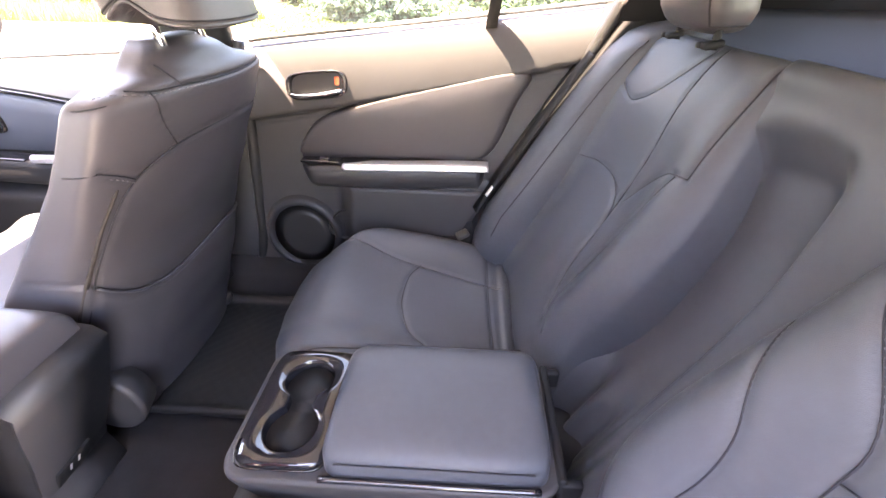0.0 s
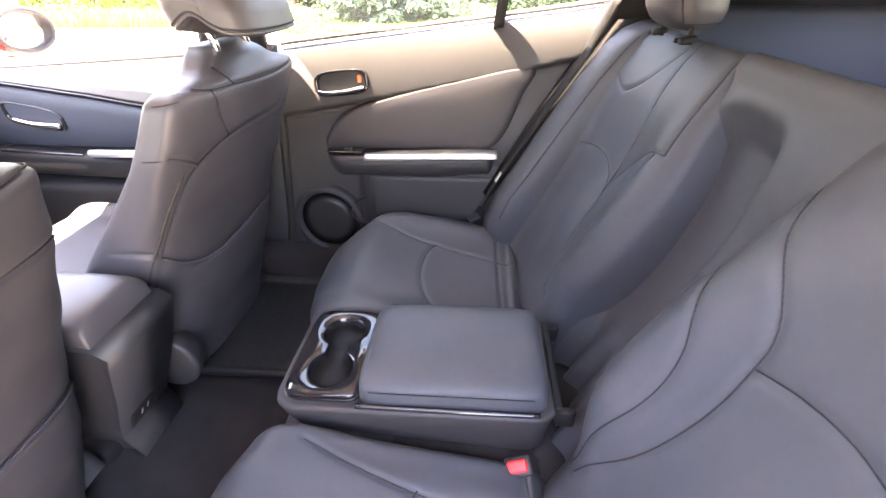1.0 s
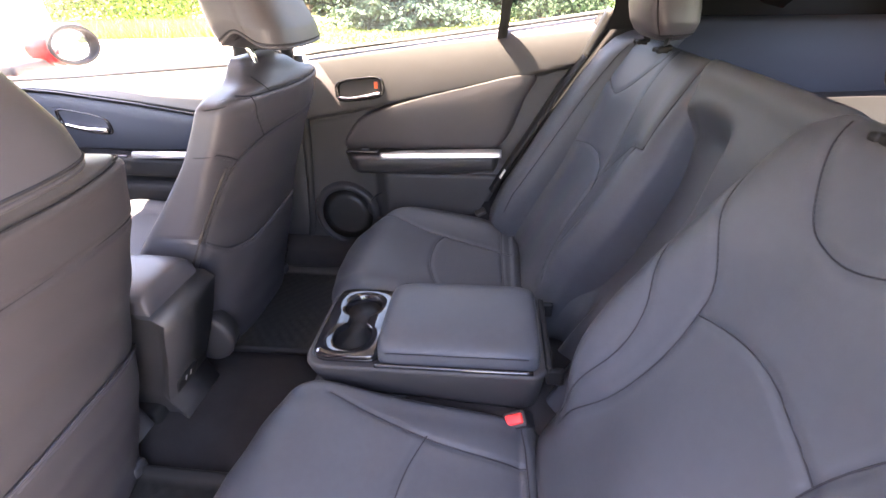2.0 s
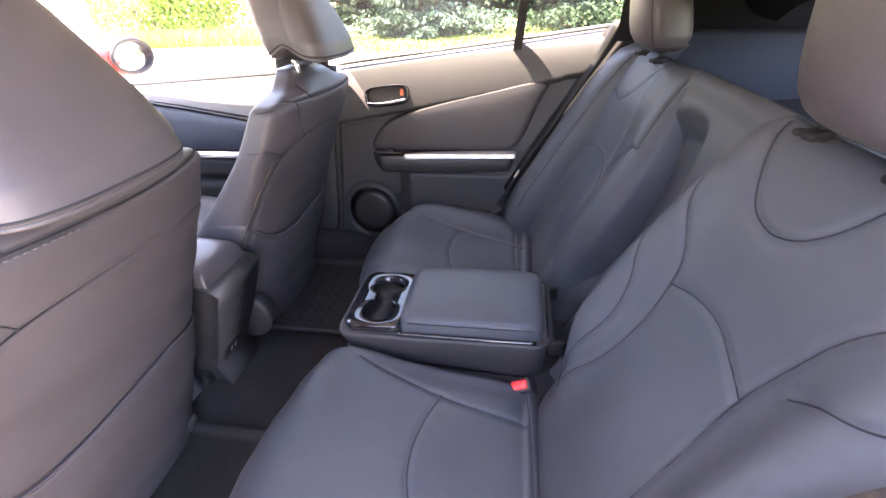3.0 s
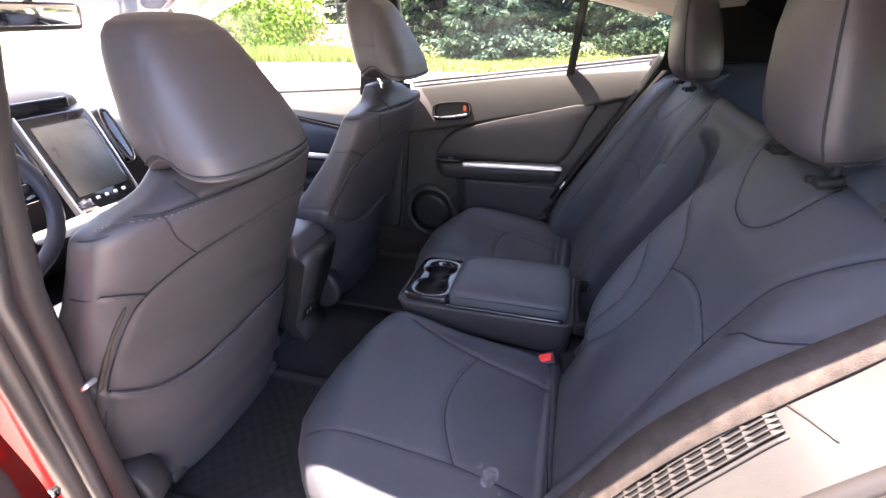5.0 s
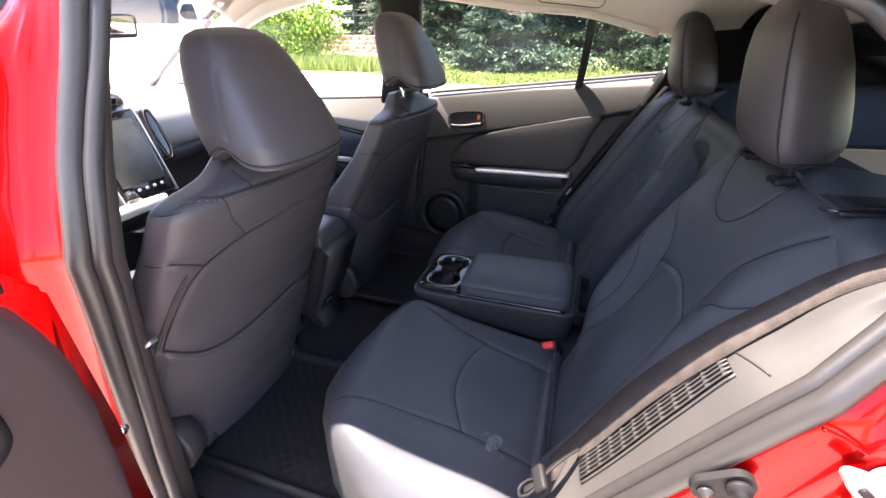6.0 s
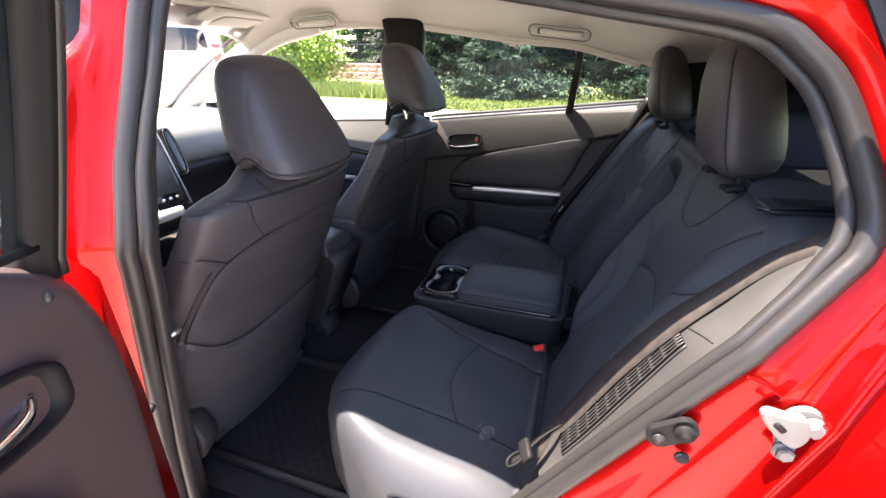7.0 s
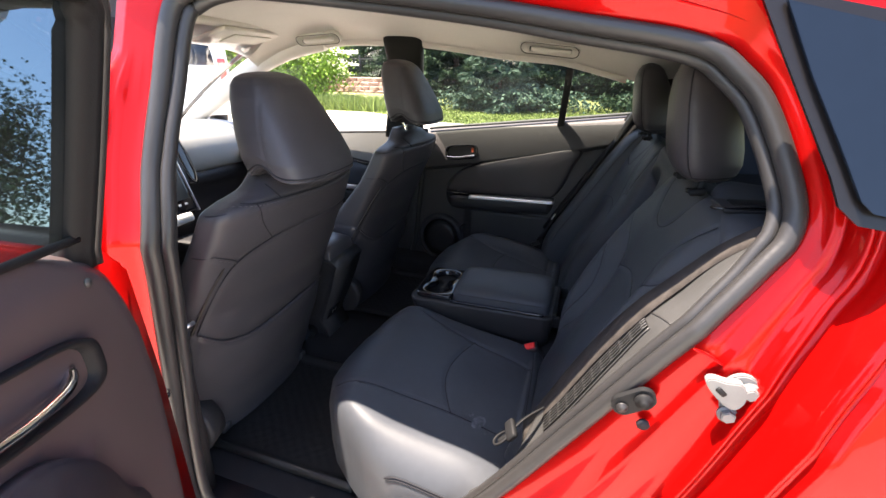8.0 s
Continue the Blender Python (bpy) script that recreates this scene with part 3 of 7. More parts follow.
def rear_door_right():
    d = thing("rear_door", "closed dark grey rear car door with silver armrest strip", "car door", at=(0, 0, 0))
    nx, nz = 120, 110
    U, V = np.meshgrid(np.linspace(0, 1, nx), np.linspace(0, 1, nz), indexing="ij")
    Z = 0.25 + (1.08 - 0.25) * V
    for _ in range(6):
        X = XF(Z) + (XR(Z) - XF(Z)) * U
        Z = 0.25 + (Z_BELT(X) - 0.25) * V
    Y = door_y(X, Z)
    P = np.stack([X, Y, Z], -1).reshape(-1, 3)
    part("trim_panel", mesh_from(P, grid_faces(nx, nz, flip=True)), PLASTIC_SOFT, d)
    part("insert_pad", door_insert(), FABRIC_PAD, d, "padded leather insert of the door")
    # armrest with switch panel and silver pull strip
    cx = np.linspace(-0.325, 0.172, 46)
    rows = []
    for x in cx:
        e = min(1, ((x + 0.325) / 0.05)) ** 0.5 * min(1, ((0.172 - x) / 0.02)) ** 0.5
        y0 = 0.69 - 0.085 * max(0.05, e) * (1 if x > -0.30 else 0.9)
        zt = 0.713 + 0.004 * math.sin(x * 6)
        zb = 0.648 + 0.030 * (1 - e) + 0.012 * float(smoothstep(np.array((x + 0.02) / 0.15)))
        rows.append([(x, 0.70, zt), (x, y0 + 0.02, zt), (x, y0 + 0.006, zt - 0.004), (x, y0, zt - 0.014), (x, y0 + 0.004, zb + 0.012), (x, y0 + 0.02, zb), (x, 0.70, zb)])
    part("armrest", loft([np.array(r) for r in rows]), PLASTIC, d, "black door armrest")
    lp = []
    for x in np.linspace(-0.215, 0.185, 40):
        e = float(smoothstep(np.array((x + 0.215) / 0.06)))
        lp.append([(x + dx, 0.700 - 0.058 * e * k, z) for z, k, dx in ((0.672, 0.9, 0.0), (0.655, 1.0, 0.0), (0.62, 0.96, -0.012), (0.58, 0.86, -0.03), (0.54, 0.74, -0.048), (0.50, 0.64, -0.066), (0.44, 0.5, -0.09))])
    part("lower_panel", mesh_from(np.array(lp).reshape(-1, 3), grid_faces(40, 7)), PLASTIC, d, "charcoal panel under the armrest")
    sx = np.linspace(-0.195, 0.172, 40)
    rows = []
    for x in sx:
        t = (x + 0.195) / 0.367
        wdt = 0.006 + 0.026 * smoothstep(np.array(t / 0.22)) - 0.004 * math.sin(t * 6)
        y0 = 0.604
        zt = 0.7185 + 0.004 * math.sin(x * 6)
        rows.append([(x, y0 + wdt + 0.012, zt + 0.001), (x, y0 + 0.004, zt), (x, y0 - 0.002, zt - 0.006), (x, y0 - 0.002, zt - 0.014 * (1 - 0.35 * t)), (x, y0 + 0.008, zt - 0.017 * (1 - 0.35 * t)), (x, y0 + wdt + 0.012, zt - 0.017 * (1 - 0.35 * t))])
    part("armrest_strip", loft([np.array(r) for r in rows]), SILVER, d, "satin silver armrest strip")
    part("switch_panel", rbox(0.10, 0.036, 0.006, 0.003, 2, at=(-0.255, 0.634, 0.717)), PIANO, d, "gloss black window switch panel")
    part("window_switch", rbox(0.022, 0.012, 0.008, 0.002, 2, at=(-0.245, 0.630, 0.722)), PLASTIC, d)
    # inside handle in its bowl
    out = np.array([(math.copysign(abs(math.cos(a)) ** 0.55, math.cos(a)) * 0.069, math.copysign(abs(math.sin(a)) ** 0.55, math.sin(a)) * 0.029) for a in np.linspace(0, 2 * math.pi, 48, endpoint=False)])
    rows = []
    for s, dy in ((1.06, 0.012), (1.07, -0.004), (1.02, -0.008), (0.94, -0.006), (0.90, 0.010), (0.86, 0.022), (0.4, 0.026), (0.02, 0.026)):
        q = out * s
        xx = -0.252 + q[:, 0]
        rows.append(np.stack([xx, 0.668 + dy + 0 * xx, 0.893 + q[:, 1] + 0.10 * q[:, 0]], 1))
    hb = part("handle_bowl", loft(rows), PIANO, d, "gloss black bowl of the inside handle")
    part("pull_handle", tube(spline([(-0.318, 0.664, 0.870), (-0.29, 0.656, 0.868), (-0.24, 0.654, 0.874), (-0.19, 0.660, 0.884)], 20), 0.0085, 10, flat=0.7), CHROME, hb, "chrome pull handle")
    part("lock_button", rbox(0.012, 0.008, 0.020, 0.003, 2, at=(-0.203, 0.672, 0.903)), ORANGE, hb, "orange lock marker")
    part("bowl_trim", tube(np.stack([-0.252 + out[:, 0] * 1.05, 0.662 + 0 * out[:, 0], 0.893 + out[:, 1] * 1.05 + 0.105 * out[:, 0]], 1), 0.0028, 6, closed=True, up=(0, 1, 0)), PIANO, hb)
    # loudspeaker
    a = np.linspace(0, 2 * math.pi, 56, endpoint=False)
    ring = []
    for r, dy in ((0.128, 0.014), (0.118, -0.014), (0.108, -0.022), (0.098, -0.020), (0.093, -0.010)):
        ring.append(np.stack([-0.345 + r * np.cos(a) * 0.95, 0.672 + dy + 0 * a, 0.475 + r * np.sin(a)], 1))
    sp = part("speaker_ring", loft(ring, cap=False), PLASTIC, d, "round loudspeaker surround")
    gr = []
    for r, dy in ((0.095, -0.008), (0.06, -0.012), (0.03, -0.014), (0.002, -0.0145)):
        gr.append(np.stack([-0.345 + r * np.cos(a) * 0.95, 0.672 + dy + 0 * a, 0.475 + r * np.sin(a)], 1))
    part("speaker_grille", loft(gr), RUBBER, sp, "black loudspeaker grille")
    # bottle pocket beside the speaker
    pk = []
    for s, dy in ((1.0, 0.006), (0.99, -0.012), (0.92, -0.014), (0.86, 0.0), (0.8, 0.03), (0.02, 0.03)):
        pk.append(np.stack([-0.195 + 0.075 * s * np.cos(a), 0.668 + dy + 0 * a, 0.52 + 0.05 * s * np.sin(a) + 0.2 * 0.075 * s * np.cos(a)], 1))
    part("door_pocket", loft(pk), RUBBER, d, "dark open door pocket")
    # window panes, divider, frame
    top = [(x, float(Z_EDGE(x)) - 0.012) for x in np.linspace(-0.40, 0.168, 14)]
    bot = [(x, float(Z_BELT(x))) for x in np.linspace(0.155, -0.40, 14)]

    def pane(outline, dy=0.012):
        return pane_mesh([(x, float(y_right(z)) + dy, z) for x, z in outline], (0, -1, 0))

    part("window_pane", pane(top + bot), GLASS_PRIVACY, d, "tinted privacy glass", smooth=False)
    qt = [(x, float(Z_EDGE(x)) - 0.012) for x in np.linspace(0.185, 0.40, 8)] + [(0.425, 1.13), (0.425, 1.09)]
    qb = [(x, float(Z_BELT(x))) for x in np.linspace(0.415, 0.178, 8)]
    part("window_pane", pane(qt + qb), GLASS_PRIVACY, d, "tinted privacy glass", smooth=False)
    part("window_divider", loft([np.array([(x - 0.013, y - 0.006, z), (x + 0.013, y - 0.006, z), (x + 0.013, y + 0.02, z), (x - 0.013, y + 0.02, z)]) for x, y, z in ((0.158, 0.705, 1.02), (0.163, 0.684, 1.06), (0.172, 0.645, 1.17), (0.178, 0.612, 1.262))]), RUBBER, d)
    bl = [(x, 0.712, float(Z_BELT(x)) + 0.004) for x in np.linspace(-0.42, 0.43, 40)]
    part("belt_moulding", tube(bl, 0.006, 8), SILL_GREY, d)
    part("outer_sill", tube([(x, 0.765, float(Z_BELT(x)) - 0.085) for x in np.linspace(-0.42, 0.6, 30)], 0.03, 10), RED, d)
    part("rear_seal", tube(spline([(0.435, 0.665, 1.09), (0.385, 0.672, 0.98), (0.325, 0.675, 0.88), (0.195, 0.675, 0.66), (0.08, 0.672, 0.46), (0.0, 0.67, 0.30)], 50), 0.016, 10), RUBBER, d, "black rubber door seal")
    part("front_seal", tube(spline([(-0.425, 0.672, 0.985), (-0.448, 0.675, 0.74), (-0.478, 0.675, 0.46), (-0.50, 0.675, 0.34), (-0.44, 0.675, 0.285), (-0.2, 0.675, 0.275), (0, 0.67, 0.28)], 60), 0.014, 10), RUBBER, d)
    return d


rear_door_right()


FD_RIDGE = lerp_table([(-1.78, 0.91), (-1.45, 0.908), (-1.23, 0.89), (-0.98, 0.857), (-0.80, 0.828), (-0.62, 0.80)])


# ---- right-hand front door ----
def front_door_right():
    d = thing("front_door", "closed front car door with dark trim, seen past the seats", "car door", at=(0, 0, 0))
    nx, nz = 70, 60
    U, V = np.meshgrid(np.linspace(0, 1, nx), np.linspace(0, 1, nz), indexing="ij")
    X = -1.78 + (1.78 - 0.60) * U
    Z = 0.25 + (Z_BELT(X) - 0.25) * V
    zb = Z_BELT(X)
    ridge = np.minimum(FD_RIDGE(X), zb - 0.012)
    t = np.clip((Z - ridge) / (zb - ridge), 0, 1)
    Y = 0.648 + 0.055 * t ** 1.3 + 0.022 * smoothstep((ridge - Z) / 0.03) - 0.05 * smoothstep((0.62 - Z) / 0.05)
    part("trim_panel", mesh_from(np.stack([X, Y, Z], -1).reshape(-1, 3), grid_faces(nx, nz, flip=True)), BLACK_TRIM, d)
    # lighter strip over the trim's top: strong sunlight put into its colour
    ux = np.linspace(-1.75, -0.62, 60)
    sill = []
    for x in ux:
        zb, rz = float(Z_BELT(x)), min(float(FD_RIDGE(x)), float(Z_BELT(x)) - 0.012)
        sill.append([(x, 0.6455 + 0.055 * q ** 1.3, rz + (zb - rz) * q + 0.001) for q in (0.06, 0.2, 0.4, 0.6, 0.8, 1.0)])
    part("window_sill", mesh_from(np.array(sill).reshape(-1, 3), grid_faces(60, 6, flip=True)), SILL_GREY, d, "top of the door trim, its sunlit paleness in the colour")
    pad = [[(x, 0.672 - e, z0) for e, z0 in ((-0.01, float(FD_RIDGE(x)) - 0.012), (0.010, float(FD_RIDGE(x)) - 0.016), (0.016, float(FD_RIDGE(x)) - 0.026), (0.016, float(FD_RIDGE(x)) - 0.06), (0.012, 0.5 * float(FD_RIDGE(x)) + 0.35), (0.012, 0.705), (-0.01, 0.69))] for x in ux]
    part("door_pad", mesh_from(np.array(pad).reshape(-1, 3), grid_faces(60, 7)), CARGO, d, "dark blue-grey padded door insert")
    part("ridge_line", tube([(x, 0.648, float(FD_RIDGE(x)) - 0.004) for x in ux], 0.004, 8), PIANO, d, "gloss black line under the sill")
    out = np.array([(math.copysign(abs(math.cos(a)) ** 0.55, math.cos(a)) * 0.085, math.copysign(abs(math.sin(a)) ** 0.55, math.sin(a)) * 0.032) for a in np.linspace(0, 2 * math.pi, 40, endpoint=False)])
    rows = []
    for s, dy in ((1.06, 0.02), (1.07, -0.012), (1.0, -0.016), (0.92, -0.01), (0.86, 0.014), (0.02, 0.016)):
        q = out * s
        rows.append(np.stack([-1.19 + q[:, 0], 0.668 + dy + 0 * q[:, 0], 0.79 + q[:, 1] - 0.18 * q[:, 0]], 1))
    hb = part("handle_bowl", loft(rows), PIANO, d)
    part("pull_handle", tube(spline([(-1.255, 0.652, 0.782), (-1.19, 0.648, 0.770), (-1.115, 0.656, 0.764)], 16), 0.008, 8), CHROME, hb, "chrome pull handle")
    part("armrest", rbox(0.62, 0.09, 0.07, 0.02, 3, at=(-1.05, 0.655, 0.655), turn=(0, 2, 0)), BLACK_TRIM, d)
    part("switch_panel", rbox(0.26, 0.06, 0.008, 0.003, 2, at=(-1.18, 0.645, 0.693), turn=(0, 2, 0)), PIANO, d)
    part("armrest_strip", tube([(-1.02, 0.615, 0.696), (-0.9, 0.61, 0.70), (-0.76, 0.612, 0.698)], 0.012, 8), SILVER, d)
    pts = [(x, float(Z_EDGE(x)) - 0.014) for x in np.linspace(-1.22, -0.585, 16)] + [(-0.565, 1.28)] + [(x, float(Z_BELT(x))) for x in np.linspace(-0.62, -1.55, 16)] + [(-1.45, 1.05)]
    g = part("window_pane", pane_mesh([(x, float(y_right(z)) + 0.012, z) for x, z in pts], (0, -1, 0)), GLASS_CLEAR, d, "clear front side glass", smooth=False)
    part("belt_moulding", tube([(x, 0.712, float(Z_BELT(x)) + 0.003) for x in np.linspace(-1.75, -0.6, 40)], 0.009, 8), RUBBER, d)
    part("outer_sill", tube([(x, 0.765, float(Z_BELT(x)) - 0.085) for x in np.linspace(-1.75, -0.55, 30)], 0.03, 10), RED, d)
    m = part("door_mirror", loft([np.stack([np.full(28, x0), 0.965 + wy * np.cos(k), 0.985 + wz * np.sin(k) + 0.01 * np.cos(k)], 1) for x0, wy, wz, k in
                                  [(-1.56, 0.03, 0.02, np.linspace(0, 2 * math.pi, 28, endpoint=False)), (-1.54, 0.085, 0.055, np.linspace(0, 2 * math.pi, 28, endpoint=False)),
                                   (-1.49, 0.112, 0.07, np.linspace(0, 2 * math.pi, 28, endpoint=False)), (-1.42, 0.115, 0.072, np.linspace(0, 2 * math.pi, 28, endpoint=False)), (-1.405, 0.108, 0.066, np.linspace(0, 2 * math.pi, 28, endpoint=False))]]), RED, d, "red door mirror housing")
    k = np.linspace(0, 2 * math.pi, 28, endpoint=False)
    part("mirror_glass", loft([np.stack([np.full(28, -1.404), 0.965 + 0.10 * np.cos(k), 0.985 + 0.058 * np.sin(k)], 1), np.stack([np.full(28, -1.400), 0.965 + 0.098 * np.cos(k), 0.985 + 0.056 * np.sin(k)], 1)]), CHROME, m, "mirror glass")
    part("mirror_rim", tube(np.stack([np.full(28, -1.402), 0.965 + 0.104 * np.cos(k), 0.985 + 0.062 * np.sin(k)], 1), 0.008, 8, closed=True, up=(1, 0, 0)), BLACK_TRIM, m, "black mirror rim")
    part("mirror_foot", rbox(0.06, 0.17, 0.04, 0.012, 2, at=(-1.47, 0.815, 0.935)), PLASTIC, m)
    return d


front_door_right()


# ---- pillars ----
def pillar(name, pts, widths, mat, label, depth=0.03, inward=(0, -1, 0)):
    rows = []
    for (x, y, z), w in zip(pts, widths):
        a = np.linspace(0, 2 * math.pi, 20, endpoint=False)
        rows.append(np.stack([x + w * np.sign(np.cos(a)) * np.abs(np.cos(a)) ** 0.5, y + depth * np.sign(np.sin(a)) * np.abs(np.sin(a)) ** 0.7, z + 0 * a], 1))
    return tagged(part(name, loft(rows), mat), label, "car pillar", kind="structure")


pillar("trim_b_pillar_right_upper", [(-0.485, 0.575, 1.375), (-0.49, 0.61, 1.25), (-0.505, 0.65, 1.12), (-0.53, 0.675, 0.98), (-0.535, 0.68, 0.94)], [0.09, 0.078, 0.080, 0.09, 0.09], BLACK_TRIM, "black upper trim of the far door pillar")
pillar("trim_b_pillar_right_lower", [(-0.53, 0.69, 0.97), (-0.54, 0.70, 0.7), (-0.56, 0.70, 0.45), (-0.58, 0.70, 0.26)], [0.085, 0.085, 0.085, 0.11], PLASTIC_SOFT, "dark lower trim of the far door pillar")
pillar("trim_b_pillar_left", [(-0.50, -0.525, 1.34), (-0.505, -0.56, 1.22), (-0.51, -0.61, 1.05), (-0.52, -0.64, 0.9), (-0.55, -0.65, 0.6), (-0.58, -0.65, 0.26)], [0.085, 0.082, 0.082, 0.085, 0.085, 0.095], PLASTIC_SOFT, "dark trim of the near door pillar", depth=0.025)
for side, nm in ((1, "right"), (-1, "left")):
    a_p = spline([(-0.86, side * 0.585, 1.345), (-1.08, side * 0.60, 1.30), (-1.30, side * 0.62, 1.215), (-1.60, side * 0.67, 1.07), (-1.88, side * 0.71, 0.93)], 30)
    tagged(part("trim_a_pillar_" + nm, tube(a_p, 0.047, 14, up=(0, 1, 0), flat=0.8), PILLAR_BEIGE), "pale beige windscreen pillar trim", "car pillar", kind="structure")
    w_p = spline([(-1.10, side * 0.555, 1.352), (-1.28, side * 0.575, 1.292), (-1.47, side * 0.59, 1.190), (-1.67, side * 0.62, 1.075), (-1.88, side * 0.66, 0.95)], 30)
    tagged(part("trim_windscreen_seal_" + nm, tube(w_p, 0.009, 8), RUBBER), "black rubber edge of the windscreen", "seal", kind="structure")
    r_p = spline([(x, side * 0.60, float(Z_EDGE(x)) + 0.008) for x in np.linspace(-0.9, 0.38, 12)], 50)
    if side < 0:
        continue
    tagged(part("trim_roof_rail_" + nm, tube(r_p, 0.022, 10, up=(0, 1, 0)), HEADLINER if side > 0 else PLASTIC), "roof rail trim above the doors", "roof rail", kind="structure")


XL = lerp_table([(0.28, 0.02), (0.46, 0.145), (0.60, 0.24), (0.775, 0.345), (0.925, 0.435), (1.035, 0.508), (1.075, 0.525), (1.11, 0.52), (1.195, 0.478), (1.235, 0.44), (1.30, 0.30)])


def quarter_trim(side, nm):
    """Inner trim from the rear doorway back to the tailgate: a blue-grey lower part with a ledge, black above."""
    lower, upper = [], []
    for t in np.linspace(0, 1, 16):
        rl = []
        for z, y in ((0.30, 0.66), (0.60, 0.655), (0.80, 0.65), (1.00, 0.64), (1.058, 0.630), (1.071, 0.622), (1.076, 0.60)):
            x0 = float(XL(z)) + 0.012 if side < 0 else max(0.36, float(XR(z)) + 0.10)
            rl.append((x0 + (1.22 - x0) * t, side * (y + (0.005 if side < 0 else 0) - 0.05 * t), z))
        lower.append(rl)
        ru = []
        for z, y in ((1.045, 0.645), (1.09, 0.614), (1.14, 0.602), (1.19, 0.590), (1.25, 0.567), (1.31, 0.545)):
            x0 = float(XL(z)) + 0.012 if side < 0 else 0.425
            ru.append((x0 + (1.22 - x0) * t, side * (y - 0.05 * t), z))
        upper.append(ru)
    lo, up = np.array(lower), np.array(upper)
    tagged(part("trim_cargo_side_" + nm, mesh_from(lo.reshape(-1, 3), grid_faces(16, 7, flip=side > 0)), CARGO), "blue-grey moulded cargo side trim with a ledge", "car trim", kind="structure")
    tagged(part("trim_rear_pillar_" + nm, mesh_from(up.reshape(-1, 3), grid_faces(16, 6, flip=side > 0)), BLACK_TRIM), "black trim of the rear roof pillar", "car pillar", kind="structure")


quarter_trim(1, "right")
quarter_trim(-1, "left")
zz_ = np.linspace(0.28, 1.08, 40)
sidewall = np.array([[(float(XR(z)) + o, y, z) for o, y in ((-0.02, 0.70), (0.004, 0.688), (0.012, 0.662), (0.03, 0.648), (0.06, 0.640), (0.12, 0.636), (0.24, 0.632))] for z in zz_])
tagged(part("trim_wheel_arch_right", mesh_from(sidewall.reshape(-1, 3), grid_faces(40, 7, flip=True)), BLACK_TRIM), "black trim between far door and rear seat", "car trim", kind="structure")

# tailgate and cargo space
tail = thing("tailgate", "dark tailgate with a sloping rear window", "tailgate")
part("gate_panel", rbox(0.05, 1.16, 0.50, 0.02, 2, at=(1.22, 0, 0.80), turn=(0, 8, 0)), CARGO, tail)
part("rear_window", pane_mesh([(0.70, -0.50, 1.27), (0.70, 0.50, 1.27), (1.27, 0.50, 1.05), (1.27, -0.50, 1.05)], (-0.4, 0, -0.9)), GLASS_PRIVACY, tail, "tinted rear window")
part("gate_frame", tube(spline([(1.26, -0.52, 1.04), (0.72, -0.50, 1.25), (0.70, 0, 1.29), (0.72, 0.50, 1.25), (1.26, 0.52, 1.04)], 50), 0.035, 10), PLASTIC, tail)
tagged(part("cargo_floor", rbox(0.85, 1.24, 0.04, 0.01, 2, at=(0.93, 0, 0.62)), CARPET), "dark carpeted cargo floor", "cargo floor", kind="structure")
tagged(part("cargo_cover", rbox(0.50, 1.16, 0.012, 0.005, 2, at=(0.92, 0, 0.90), turn=(0, -2, 0)), BLACK_TRIM), "black fabric cargo cover behind the seats", "cargo cover")

# windscreen
wind = pane_mesh([(-1.02, -0.58, 1.36), (-1.02, 0.58, 1.36), (-1.93, 0.70, 0.93), (-1.93, -0.70, 0.93)], (0.4, 0, -0.9))
tagged(part("window_windscreen", wind, GLASS_CLEAR, smooth=False), "clear sloping windscreen", "windscreen", kind="structure")
tagged(part("trim_windscreen_header", rbox(0.12, 1.16, 0.03, 0.012, 2, at=(-1.05, 0, 1.37), turn=(0, -14, 0)), HEADLINER), "fabric header above the windscreen", "roof trim", kind="structure")

# left front door, closed: upper frame and glass only matter for the light
lf = thing("front_door", "closed front car door beside the driver's seat", "car door")
part("trim_panel", plate([(-1.8, 0.25), (-0.62, 0.25), (-0.61, 0.94), (-1.75, 0.885)], 0.05, "y", -0.74), PLASTIC_SOFT, lf)
pts = [(x, float(Z_EDGE(x)) - 0.014) for x in np.linspace(-1.22, -0.61, 16)] + [(x, float(Z_BELT(x))) for x in np.linspace(-0.62, -1.55, 16)]
g = part("window_pane", pane_mesh([(x, float(y_left(z)) - 0.012, z) for x, z in pts], (0, 1, 0)), GLASS_CLEAR, lf, "clear front side glass", smooth=False)

part("window_frame", flank_plate([(-0.515, 0.94), (-0.505, 1.10), (-0.50, 1.30), (-0.58, 1.31), (-0.59, 1.10), (-0.61, 0.94)], 0.075, 0.012), BLACK_TRIM, lf, "black window frame by the door pillar")

# ---- front seats ----
FS_REAR = lerp_table([(0.30, -0.560), (0.45, -0.522), (0.62, -0.472), (0.72, -0.437), (0.87, -0.375), (0.955, -0.338), (0.975, -0.340), (0.99, -0.348), (1.005, -0.352), (1.022, -0.360), (1.036, -0.385)])
FS_FRONT = lerp_table([(0.30, -0.84), (0.45, -0.775), (0.60, -0.690), (0.66, -0.645), (0.76, -0.553), (0.86, -0.470), (0.955, -0.420), (0.985, -0.408), (1.01, -0.415), (1.036, -0.42)])
FS_HALF = lerp_table([(0.30, 0.232), (0.36, 0.245), (0.45, 0.264), (0.60, 0.271), (0.74, 0.271), (0.87, 0.261), (0.94, 0.250), (0.962, 0.246), (0.972, 0.236), (0.979, 0.208), (0.985, 0.165), (0.995, 0.135), (1.01, 0.112), (1.024, 0.092), (1.036, 0.065)])


def smooth_table(f, z, r=0.02):
    return sum(f(z + k * r) for k in (-1, -0.5, 0, 0.5, 1)) / 5


